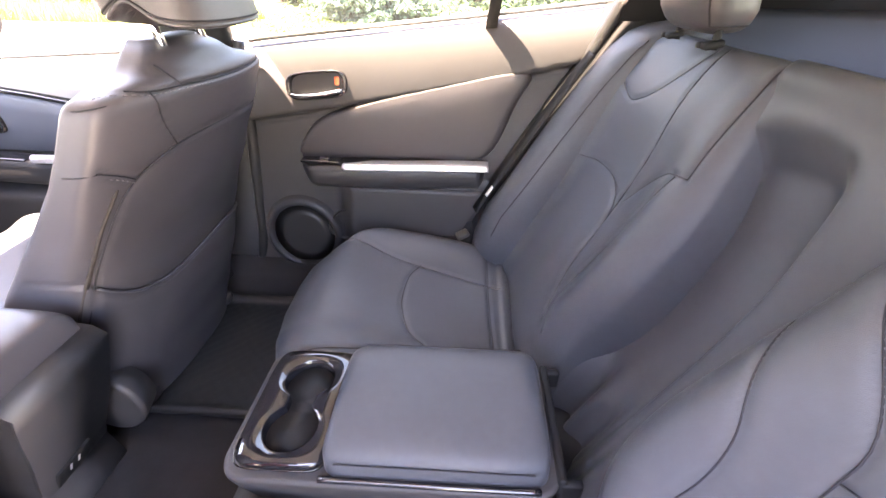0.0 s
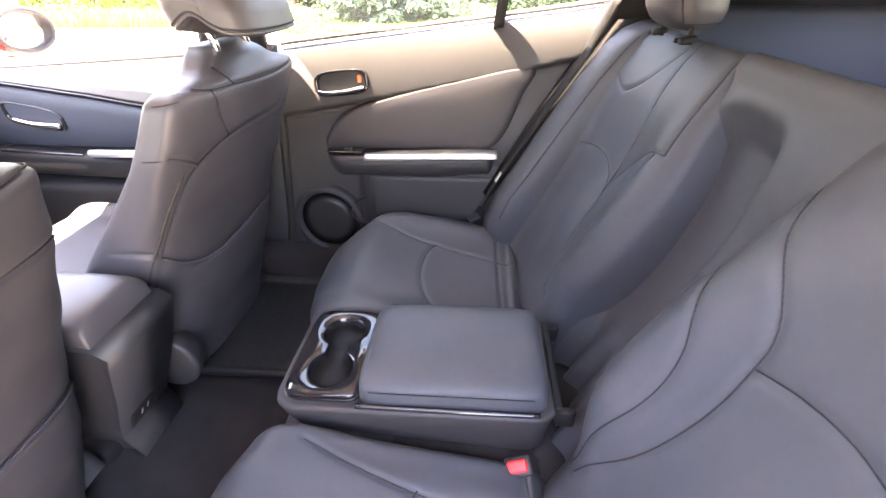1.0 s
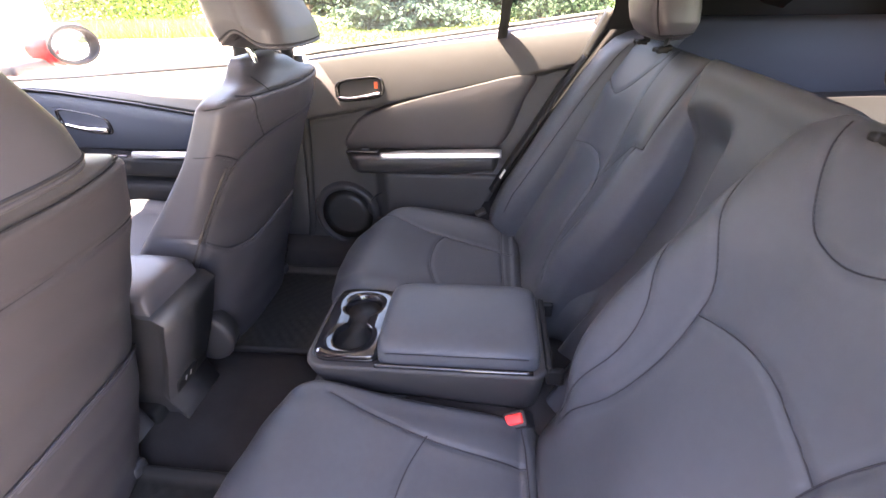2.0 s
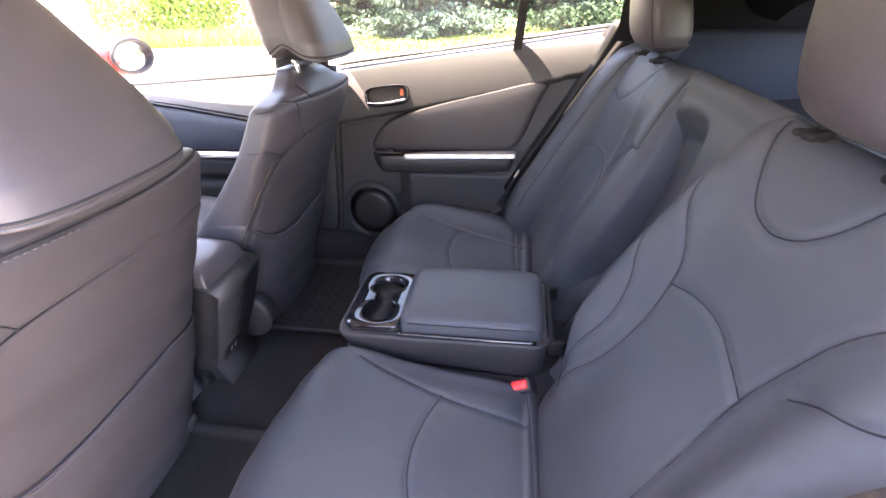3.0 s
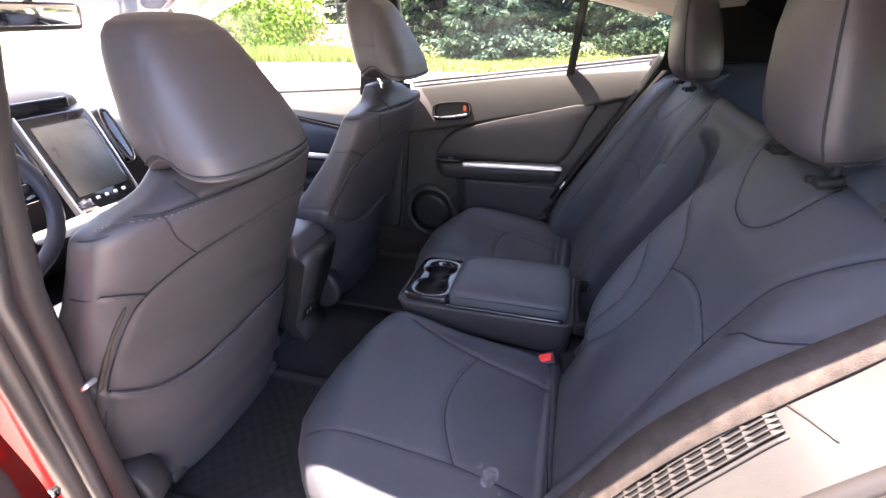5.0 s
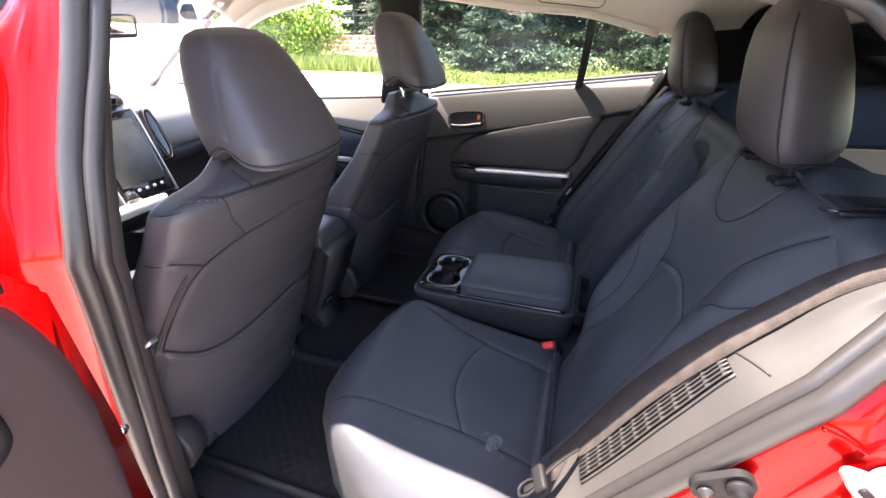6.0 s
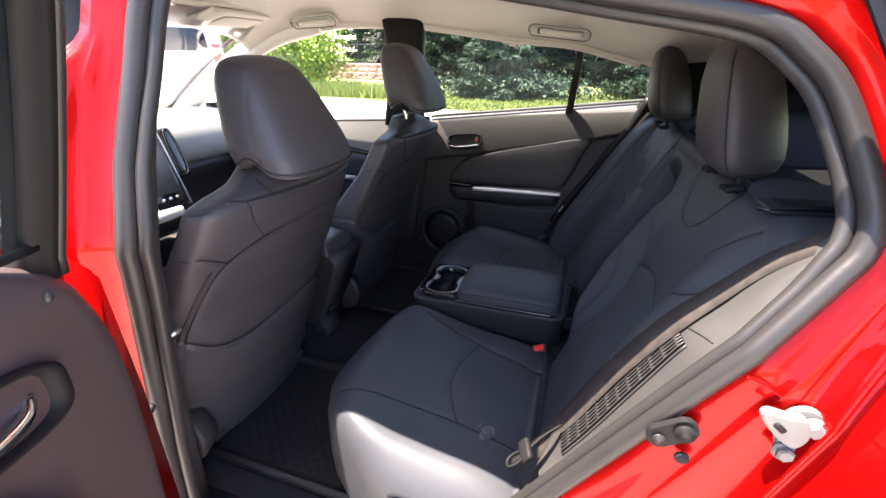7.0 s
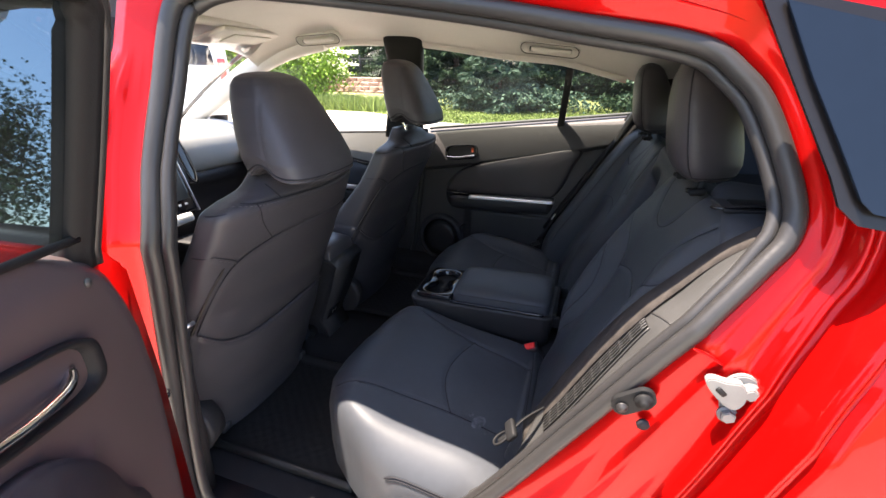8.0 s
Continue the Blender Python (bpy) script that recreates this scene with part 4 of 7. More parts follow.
def fs_section(z, n=170):
    a = np.linspace(0, 2 * math.pi, n, endpoint=False)
    xr, xf, h = (smooth_table(f, z, 0.007) for f in (FS_REAR, FS_FRONT, FS_HALF))
    cx, b = (xr + xf) / 2, (xr - xf) / 2
    c, s = np.cos(a), np.sin(a)
    p = 3.4 + 4.0 * smoothstep(-c / 0.25)
    k = (np.abs(c) ** p + np.abs(s) ** p) ** (-1 / p)
    x = cx + b * k * c
    y = h * k * s
    # the rear shell bows gently
    x = x + 0.018 * (1 - (y / h) ** 2) * (c > 0) * smoothstep(c / 0.4)
    return np.stack([x, y, np.full(n, z)], 1)


# sewn lines of the rear shell, as (y, z) from the seat's middle
FS_SEAMS = [
    spline([(-0.30, 0.985), (-0.21, 0.982), (-0.16, 0.973), (-0.10, 0.970), (-0.04, 0.966), (0.055, 0.962), (0.135, 0.962), (0.22, 0.966), (0.30, 0.97)], 44),
    spline([(0.30, 0.866), (0.18, 0.874), (0.055, 0.880), (-0.05, 0.881), (-0.11, 0.877), (-0.160, 0.864), (-0.190, 0.850), (-0.213, 0.825), (-0.232, 0.775), (-0.246, 0.70), (-0.254, 0.60), (-0.260, 0.52), (-0.258, 0.43)], 90),
    spline([(-0.162, 0.973), (-0.148, 0.930), (-0.108, 0.878)], 14),
    spline([(-0.30, 0.715), (-0.255, 0.690), (-0.247, 0.677), (-0.22, 0.652), (-0.19, 0.631), (-0.15, 0.617), (-0.11, 0.611), (-0.05, 0.613), (0.03, 0.620), (0.11, 0.622), (0.20, 0.607), (0.30, 0.580)], 60),
    spline([(-0.10, 0.970), (-0.106, 0.985), (-0.11, 1.0)], 8),
    spline([(-0.193, 0.851), (-0.218, 0.866), (-0.246, 0.880)], 14),
]


def front_seat(y_mid):
    s = thing("front_seat", "dark leather front car seat seen from behind", "car seat", at=(0, y_mid, 0), group="front seats")
    zs = np.concatenate([np.linspace(0.30, 0.94, 128), np.linspace(0.943, 1.0355, 44)])
    S = np.stack([fs_section(z) for z in zs])
    Y, Z = S[:, :, 1], S[:, :, 2]
    rear = smoothstep((S[:, :, 0] - (FS_REAR(Z) + FS_FRONT(Z)) / 2 + 0.05) / 0.03)
    g = np.zeros(Y.shape)
    for line in FS_SEAMS:
        g += np.exp(-(seam_distance(Y, Z, line) / 0.0040) ** 2)
    g = np.clip(g, 0, 1) * rear
    # the pocket stands a little proud below its hem, soft folds above it
    pk = np.interp(Y, FS_SEAMS[3][:, 0], FS_SEAMS[3][:, 1])
    proud = 0.006 * smoothstep((pk - Z) / 0.01) * smoothstep((Z - 0.40) / 0.1) * rear
    fold = 0.003 * np.sin(9 * Y + 22 * Z) * np.sin(31 * Z - 6 * Y) * rear
    S[:, :, 0] += -0.0035 * g + proud + fold
    S[:, :, 1] += -0.003 * g * np.sign(Y) * (np.abs(Y) > 0.2)
    S[:, :, 2] = np.where(S[:, :, 2] > 0.985, 0.985 + (S[:, :, 2] - 0.985) * 0.85, S[:, :, 2])
    part("backrest", loft(list(S)), LEATHER, s)
    for i, line in enumerate(FS_SEAMS):
        pts = []
        for y, z in dense([tuple(q) for q in line], 0.01):
            xr, xf, h = (float(smooth_table(f, z, 0.007)) for f in (FS_REAR, FS_FRONT, FS_HALF))
            if abs(y) > (0.985 if i in (1, 5) else 0.93) * h:
                continue
            q = abs(y) / h
            k = (1 - q ** 3.4) ** (1 / 3.4)
            pts.append(((xr + xf) / 2 + (xr - xf) / 2 * k + 0.018 * (1 - q * q) - 0.0016 + (0.0055 if i == 3 else 0), y, z))
        if len(pts) > 1:
            part("seam", tube(pts, 0.0026 if i == 3 else 0.0013, 6), LEATHER if i == 3 else SEAM, s)
    zp = []
    for y, z in dense([tuple(q) for q in spline([(-0.221, 0.846), (-0.240, 0.79), (-0.2535, 0.705), (-0.2615, 0.61), (-0.2655, 0.52), (-0.262, 0.44)], 40)], 0.01):
        xr, xf, h = (float(smooth_table(f, z, 0.007)) for f in (FS_REAR, FS_FRONT, FS_HALF))
        q = min(abs(y) / h, 0.992)
        k = (1 - q ** 3.4) ** (1 / 3.4)
        zp.append(((xr + xf) / 2 + (xr - xf) / 2 * k + 0.018 * (1 - q * q) - 0.002, y, z))
    part("zip_strip", tube(zp, np.interp(np.linspace(0, 1, len(zp)), [0, 0.03, 0.5, 1], [0.003, 0.0068, 0.0065, 0.005]), 8, flat=0.45), BELT, s, "brown fabric strip of the cover's zip")
    for line, y0, y1, dz in ((FS_SEAMS[0], -0.235, -0.02, 0.0045), (FS_SEAMS[5], -0.245, -0.195, 0.0060)):
        dash = []
        d = [q for q in dense([tuple(q) for q in line], 0.0035) if y0 < q[0] < y1]
        for i in range(0, len(d) - 2, 2):
            pts = []
            for y, z in d[i:i + 2]:
                xr, xf, h = (float(smooth_table(f, z - dz, 0.007)) for f in (FS_REAR, FS_FRONT, FS_HALF))
                q = min(abs(y) / h, 0.985)
                k = (1 - q ** 3.4) ** (1 / 3.4)
                pts.append(((xr + xf) / 2 + (xr - xf) / 2 * k + 0.018 * (1 - q * q) + 0.0004, y, z - dz))
            dash.append(tube(pts, 0.0007, 4))
        part("stitching", join_meshes(dash), STITCH, s, "pale dashed stitching")
    # sewn lines round the shoulders and side panels
    for sd in (-1, 1):
        for z0, z1, a0, a1 in ((0.968, 0.962, 52, 130), (0.880, 0.878, 58, 128) if sd < 0 else (0.868, 0.842, 58, 128)):
            pts = []
            for q in np.linspace(0, 1, 22):
                z, a = z0 + (z1 - z0) * q, radians(a0 + (a1 - a0) * q)
                xr, xf, h = (float(smooth_table(f, z, 0.007)) for f in (FS_REAR, FS_FRONT, FS_HALF))
                c, sn = math.cos(a), math.sin(a)
                k = (abs(c) ** 3.4 + abs(sn) ** 3.4) ** (-1 / 3.4)
                pts.append(((xr + xf) / 2 + (xr - xf) / 2 * k * c, sd * (h * k * sn + 0.0002), z))
            part("side_seam", tube(pts, 0.0014, 6), SEAM, s)
    ring_a = np.linspace(0, 2 * math.pi, 44, endpoint=False)

    # seat cushion
    def hgt(A, B):
        return 0.03 * smoothstep((np.abs(A) - 0.15) / 0.08) - 0.02 * smoothstep((-0.6 - B) / -0.5)
    def plc(A, B, H):
        return B, A, 0.50 + H - 0.10 * (B + 0.62) * 1.0
    part("seat_cushion", pillow(lambda u, v: -0.26 + 0.52 * u, lambda u, v: -1.14 + 0.56 * v, plc, hgt, 0.16, 40, 50), LEATHER_SOFT, s)
    for sd in (-1, 1):
        part("side_valance", rbox(0.50, 0.03, 0.12, 0.012, 3, at=(-0.86, sd * 0.255, 0.40), turn=(0, 3, 0)), PLASTIC, s)
        part("seat_rail", rbox(0.50, 0.035, 0.03, 0.008, 2, at=(-0.80, sd * 0.17, 0.318)), PLASTIC, s)
    drum = [np.stack([-0.556 + 1.12 * r * np.cos(ring_a), np.full(44, -0.262 - dy), 0.402 + 1.2 * r * np.sin(ring_a)], 1) for dy, r in ((-0.05, 0.050), (-0.004, 0.0605), (-0.001, 0.0605), (0.003, 0.059), (0.0055, 0.056), (0.0065, 0.052), (0.0068, 0.040), (0.007, 0.015))]
    part("recliner_cover", loft(drum), PLASTIC_SOFT, s, "round plastic hinge cover")
    part("seat_base", rbox(0.40, 0.42, 0.09, 0.015, 2, at=(-0.82, 0, 0.375)), PLASTIC, s)
    # headrest
    tt = np.array([(1.008, -0.325, 0.062, 0.112), (1.010, -0.325, 0.071, 0.124), (1.018, -0.327, 0.078, 0.131), (1.045, -0.335, 0.080, 0.133), (1.09, -0.351, 0.075, 0.126), (1.14, -0.368, 0.067, 0.113), (1.18, -0.381, 0.059, 0.101), (1.207, -0.389, 0.051, 0.090), (1.224, -0.395, 0.039, 0.077), (1.234, -0.398, 0.024, 0.058), (1.238, -0.400, 0.006, 0.02)])
    tt[:, 0] = np.where(tt[:, 0] > 1.12, 1.12 + (tt[:, 0] - 1.12) * 0.84, tt[:, 0])

    def rest(a, z):
        cx, b, h = (np.interp(z, tt[:, 0], tt[:, k]) for k in (1, 2, 3))
        c, sn = np.cos(a), np.sin(a)
        k = (np.abs(c) ** 3.8 + np.abs(sn) ** 3.8) ** (-1 / 3.8)
        f = np.clip((1.10 - z) / 0.09, 0, 1)
        arch = 0.030 * np.exp(-((c + 0.25) / 0.42) ** 2) * np.abs(sn) ** 2 - 0.006 * np.clip(c, 0, 1) ** 2
        return np.stack([cx + b * k * c, h * k * sn * (1 - 0.085 * (0.55 + 0.45 * smoothstep((z - 1.03) / 0.12))) - 0.013 * (0.55 + 0.45 * smoothstep((z - 1.03) / 0.12)), z + f * arch], -1)

    side_seam = np.array(spline([(18, 1.194), (32, 1.192), (48, 1.182), (62, 1.160), (73, 1.12), (80, 1.07), (84, 1.022)], 44))
    zz = np.concatenate([np.linspace(1.008, 1.03, 9), np.linspace(1.034, 1.187, 48), np.linspace(1.190, 1.219, 14)])
    aa = np.linspace(0, 2 * math.pi, 120, endpoint=False)
    rows = []
    for z in zz:
        q = rest(aa, np.full(120, z))
        deg = np.degrees(np.where(aa > math.pi, 2 * math.pi - aa, aa)) * 0.0022
        g = np.where((aa < radians(60)) , 0.0, 1.0) * np.exp(-(seam_distance(deg, np.full(120, z), [(u * 0.0022, w) for u, w in side_seam]) / 0.006) ** 2)
        mid_ = np.array([np.interp(z, tt[:, 0], tt[:, 1]), 0, z])
        d = q - mid_
        d[:, 2] = 0
        q = q - 0.0013 * g[:, None] * d / (np.linalg.norm(d, axis=1)[:, None] + 1e-6)
        rows.append(q)
    hr = part("headrest", loft(rows), LEATHER, s, "dark leather headrest with sewn side panels")
    part("lower_piping", tube(rest(aa, np.full(120, 1.0135)), 0.0034, 8, closed=True), LEATHER, hr)
    part("piping_seam", tube(rest(aa, np.full(120, 1.0195)) * np.array((1.0, 1.002, 1.0)), 0.0016, 6, closed=True), SEAM, hr)
    for sd in (-1, 1):
        pts = [rest(sd * radians(u), w) for u, w in side_seam if sd < 0 or u > 60]
        part("seam", tube([p - np.array((0.0024, sd * 0.0016, 0)) for p in pts], 0.0008, 6), SEAM, hr)
        part("post", cyl(0.007, 0.14, 14, at=(-0.360, sd * 0.058, 1.0), turn=(0, -14, 0)), CHROME, hr, "chrome headrest post")
        part("post_guide", cyl(0.015, 0.014, 18, at=(-0.372, sd * 0.058, 1.006), turn=(0, -14, 0), bevel=0.004), BLACK_TRIM, s)
    return s


seat = front_seat(-0.352)
seat_right = copy_thing(seat, pose(0, 0.372, 0))
part("side_stud", cyl(0.0045, 0.026, 16, at=(-0.455, -0.278, 0.730), turn=(90, 0, 0), bevel=0.002), SILVER, seat, "small bright stud on the side panel")
for o in seat_right.children:
    if o.name.startswith("headrest"):
        o.location = (-0.012, 0, 0.042)


# ---- rear bench ----
BACK_LINE = spline([(0.225, 0.44), (0.262, 0.53), (0.312, 0.64), (0.362, 0.75), (0.398, 0.85), (0.428, 0.95), (0.452, 1.02), (0.470, 1.055)], 60)
_bd = np.concatenate([[0], np.cumsum(np.linalg.norm(np.diff(BACK_LINE, axis=0), axis=1))])
BACK_LEN = float(_bd[-1])
_bt = np.gradient(BACK_LINE, axis=0)
_bt /= np.linalg.norm(_bt, axis=1)[:, None]


def back_place(A, B, H):
    x = np.interp(B, _bd, BACK_LINE[:, 0])
    z = np.interp(B, _bd, BACK_LINE[:, 1])
    tx = np.interp(B, _bd, _bt[:, 0])
    tz = np.interp(B, _bd, _bt[:, 1])
    return x - tz * H, A + 0 * H, z + tx * H


def b_of_z(z):
    return float(np.interp(z, BACK_LINE[:, 1], _bd))


def yz(points, n=40, side=-1):
    """A sewn line of the backrest from (distance from the middle, height)."""
    return [tuple(q) for q in spline([(side * y, b_of_z(z)) for y, z in points], n)]


bench = thing("bench_seat", "dark leather rear bench seat with split backrests", "car seat")


def rear_back(side):
    if side < 0:
        inner_z = lerp_table([(0.44, 0.118), (0.56, 0.118), (0.61, 0.104), (0.66, 0.080), (0.72, 0.070), (0.80, 0.080), (0.86, 0.088), (0.92, 0.096), (1.055, 0.105)])
        swell_z = lerp_table([(0.44, 0.008), (0.56, 0.012), (0.61, 0.034), (0.66, 0.052), (0.76, 0.056), (0.84, 0.046), (0.90, 0.030), (0.96, 0.014), (1.055, 0.006)])
    else:
        inner_z = lerp_table([(0.44, 0.122), (0.56, 0.128), (0.62, 0.124), (0.66, 0.106), (0.72, 0.094), (0.80, 0.097), (0.86, 0.102), (0.90, 0.109), (0.94, 0.118), (0.99, 0.128), (1.055, 0.134)])
        swell_z = lerp_table([(0.44, 0.006), (0.56, 0.012), (0.60, 0.030), (0.65, 0.046), (0.72, 0.043), (0.80, 0.032), (0.88, 0.020), (0.95, 0.011), (1.055, 0.004)])
    wide = 0.058 if side > 0 else 0.0
    outer = lerp_table([(0, 0.60 + wide), (0.3, 0.605 + wide), (0.5, 0.605 + wide), (0.60, 0.612 + wide * 0.2), (0.66, 0.612 - wide * 0.4)])

    def z_of(B):
        return np.interp(B, _bd, BACK_LINE[:, 1])

    def inner(B):
        return sum(inner_z(z_of(B) + d) for d in (-0.03, -0.015, 0, 0.015, 0.03)) / 5

    def a_of(U, V):
        B = BACK_LEN * V
        k = inner(B) + (outer(B) - inner(B)) * U
        return side * k

    def b_of(U, V):
        return BACK_LEN * V + 0 * U - (0.02 if side > 0 else 0.008) * smoothstep((U - 0.75) / 0.25) * smoothstep((V - 0.8) / 0.2)

    def height(A, B):
        k = np.abs(A)
        swell = sum(swell_z(z_of(B) + d) for d in (-0.02, -0.01, 0, 0.01, 0.02)) / 5
        mid_k = inner(B) + 0.050
        inn = swell * np.exp(-((k - mid_k) / np.where(k < mid_k, 0.075, 0.058)) ** 2)
        out = (0.044 + 0.24 * wide) * np.exp(-((k - 0.508 - 1.38 * wide) / 0.05) ** 2) * smoothstep((0.66 - B) / 0.3)
        belly = 0.014 * np.exp(-(((k - 0.33) / 0.09) ** 2 + ((B - 0.22) / 0.14) ** 2))
        top = -0.012 * smoothstep((B - 0.52) / 0.12)
        soft = 0.0022 * np.sin(17 * A + 9 * B) * np.sin(13 * B - 5 * A)
        return inn + out + belly + top + soft

    if side < 0:
        lines = [
            [(0.090, 1.0), (0.133, 0.946), (0.178, 0.902), (0.206, 0.860), (0.213, 0.82), (0.216, 0.744), (0.206, 0.652), (0.168, 0.556)],
            [(0.100, 0.880), (0.128, 0.850), (0.150, 0.820), (0.167, 0.776), (0.172, 0.70), (0.163, 0.60), (0.150, 0.556)],
            [(0.212, 0.822), (0.258, 0.838), (0.30, 0.846), (0.335, 0.845), (0.36, 0.839), (0.387, 0.833), (0.414, 0.826)],
            [(0.437, 0.56), (0.432, 0.61), (0.420, 0.731), (0.414, 0.826), (0.430, 0.900), (0.444, 0.939), (0.461, 0.966), (0.486, 1.0), (0.510, 1.03)],
            [(0.172, 1.045), (0.186, 1.020), (0.213, 0.988), (0.245, 0.960), (0.278, 0.951), (0.305, 0.953), (0.332, 0.966), (0.354, 0.990), (0.368, 1.020), (0.376, 1.045)],
            [(0.452, 0.873), (0.482, 0.897), (0.518, 0.917), (0.545, 0.945)],
        ]
    else:
        lines = [
            [(0.300, 1.045), (0.300, 0.99), (0.288, 0.917), (0.288, 0.84), (0.286, 0.77), (0.270, 0.66), (0.235, 0.575)],
            [(0.164, 1.045), (0.157, 1.0), (0.152, 0.95), (0.146, 0.896)],
            [(0.146, 0.896), (0.19, 0.886), (0.225, 0.866), (0.250, 0.842), (0.275, 0.805)],
            [(0.168, 0.890), (0.192, 0.83), (0.212, 0.77), (0.228, 0.68), (0.222, 0.61), (0.20, 0.57)],
            [(0.53, 0.788), (0.48, 0.802), (0.42, 0.811), (0.37, 0.814), (0.342, 0.811), (0.315, 0.801), (0.296, 0.786), (0.287, 0.765)],
            [(0.59, 1.035), (0.565, 0.97), (0.52, 0.938), (0.468, 0.928), (0.43, 0.938), (0.392, 0.958), (0.362, 0.986), (0.337, 1.016), (0.322, 1.04)],
            [(0.640, 0.80), (0.630, 0.75), (0.60, 0.70), (0.568, 0.62), (0.55, 0.56)],
        ]
    seams = [yz(q, 44, side) for q in lines]
    body = part("backrest", pillow(a_of, b_of, back_place, height, 0.10, 120, 150, power=7, power_v=12, seams=seams, groove=0.0034, width=0.0045), LEATHER_SOFT, bench)
    s = body
    if side > 0:
        body.data.flip_normals()

    def surface(A, B):
        """Height of the finished pad, with its falling rim."""
        u = np.clip((np.abs(A) - inner(B)) / (outer(B) - inner(B)), 0, 1)
        v = np.clip(B / BACK_LEN, 0, 1)
        rim = np.clip(1 - np.abs(2 * u - 1) ** 7, 0, 1) ** (1 / 7) * np.clip(1 - np.abs(2 * v - 1) ** 12, 0, 1) ** (1 / 12)
        return 0.10 * (rim - 1) + height(A, B) * rim

    # dark tubes half sunk in the grooves paint in the seams' shade
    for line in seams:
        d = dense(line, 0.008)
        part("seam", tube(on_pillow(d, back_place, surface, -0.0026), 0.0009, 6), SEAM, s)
    # shell behind
    def shell_place(A, B, H):
        return back_place(A, B, -0.10 - H)
    part("back_shell", pillow(a_of, b_of, shell_place, lambda A, B: 0 * A, 0.03, 20, 20), PLASTIC, s)
    return s


rear_back(-1)
rear_back(1)


# middle backrest with the hollow that the armrest folds out of


def mid_height(A, B):
    arch = smoothstep((0.090 - np.abs(A - 0.058)) / 0.035) * smoothstep((0.612 - B - 8 * np.abs(A - 0.050) ** 2.4) / 0.060)
    fold = 0.010 * smoothstep((0.24 - B) / 0.1) * np.cos(A * 95)
    return -0.018 - 0.012 * smoothstep((0.58 - B) / 0.13) - 0.036 * arch + 0.008 * smoothstep((B - 0.615) / 0.035) + fold


part("middle_backrest", pillow(lambda u, v: -0.165 + 0.33 * u, lambda u, v: (BACK_LEN + 0.005) * v, back_place, mid_height, 0.09, 80, 110, power=14, power_v=16), LEATHER_SOFT, bench, "open armrest hollow in the backrest")

def rear_headrest(y):
    h = thing("rear_headrest", "dark leather rear headrest on short posts", "headrest", at=(0, y, 0), group="rear headrests")
    tab = np.array([(1.062, 0.485, 0.016, 0.045, 0.018), (1.0635, 0.485, 0.030, 0.068, 0.028), (1.068, 0.485, 0.042, 0.085, 0.037), (1.076, 0.485, 0.051, 0.096, 0.044), (1.09, 0.4855, 0.058, 0.103, 0.049), (1.11, 0.486, 0.060, 0.104, 0.050), (1.14, 0.487, 0.058, 0.102, 0.050), (1.18, 0.488, 0.053, 0.095, 0.045), (1.21, 0.489, 0.045, 0.084, 0.038), (1.228, 0.490, 0.035, 0.070, 0.031), (1.238, 0.490, 0.023, 0.050, 0.022), (1.243, 0.490, 0.006, 0.018, 0.008)])
    tab[:, 0] = 1.054 + (tab[:, 0] - 1.062) * 1.11
    tab[:, 1] -= 0.010 + 0.24 * (tab[:, 0] - 1.06)
    tab[:, 2] *= 0.88
    tab[:, 3] *= 0.97
    tab[:, 4] *= 1.10
    tab[:, 1] += 0.008
    tab[:, 2] *= 1.10
    rows = []
    for z in 1.054 + 1.11 * (np.concatenate([np.linspace(1.062, 1.08, 8), np.linspace(1.085, 1.21, 26), np.linspace(1.214, 1.243, 12)]) - 1.062):
        cx, b, hf, hb = (np.interp(z, tab[:, 0], tab[:, k]) for k in (1, 2, 3, 4))
        a = np.linspace(0, 2 * math.pi, 80, endpoint=False)
        c, sn = np.cos(a), np.sin(a)
        k = (np.abs(c) ** 2.7 + np.abs(sn) ** 2.7) ** (-1 / 2.7)
        xr = k * c
        w = hf + (hb - hf) * (xr + 1) / 2
        rows.append(np.stack([cx + b * xr, w * k * sn, np.full(80, z)], 1))
    body = part("cushion", loft(rows), LEATHER, h)
    for sd in (-1, 1):
        def edge(a, z):
            cx, b, hf, hb = (np.interp(z, tab[:, 0], tab[:, k]) for k in (1, 2, 3, 4))
            c, sn = math.cos(a), math.sin(a)
            k = (abs(c) ** 2.7 + abs(sn) ** 2.7) ** (-1 / 2.7)
            return (cx + b * k * c, sd * (hf + (hb - hf) * (k * c + 1) / 2) * k * sn, z)
        side_line = [edge(radians(128), z) for z in np.linspace(1.072, 1.234, 26)]
        under = [edge(radians(a), 1.0665) for a in np.linspace(20, 128, 20)]
        part("piping", tube(under + side_line, 0.0014, 6), SEAM, body)
        part("post", cyl(0.005, 0.030, 12, at=(0.468, sd * 0.064, 1.052)), BLACK_TRIM, h)
        part("post_guide", rbox(0.026, 0.020, 0.010, 0.0045, 3, at=(0.464, sd * 0.066, 1.044), turn=(0, -14, 0)), BLACK_TRIM, h, "black post guide")
        part("guide_button", rbox(0.012, 0.010, 0.008, 0.003, 2, at=(0.454, sd * 0.066 + 0.012, 1.042)), BLACK_TRIM, h)
    return h


rh = rear_headrest(-0.316)
copy_thing(rh, pose(-0.016, 0.345, 0))


def cushion_front(k):
    """Front edge of the bench, by distance from the middle."""
    return np.interp(k, [0.10, 0.14, 0.20, 0.28, 0.38, 0.44, 0.50, 0.55, 0.59, 0.62, 0.648], [-0.195, -0.225, -0.25, -0.265, -0.268, -0.262, -0.232, -0.188, -0.13, -0.075, 0.0])


def bench_place(A, B, H):
    return B, A, 0.532 - 0.17 * (B + 0.05) + H


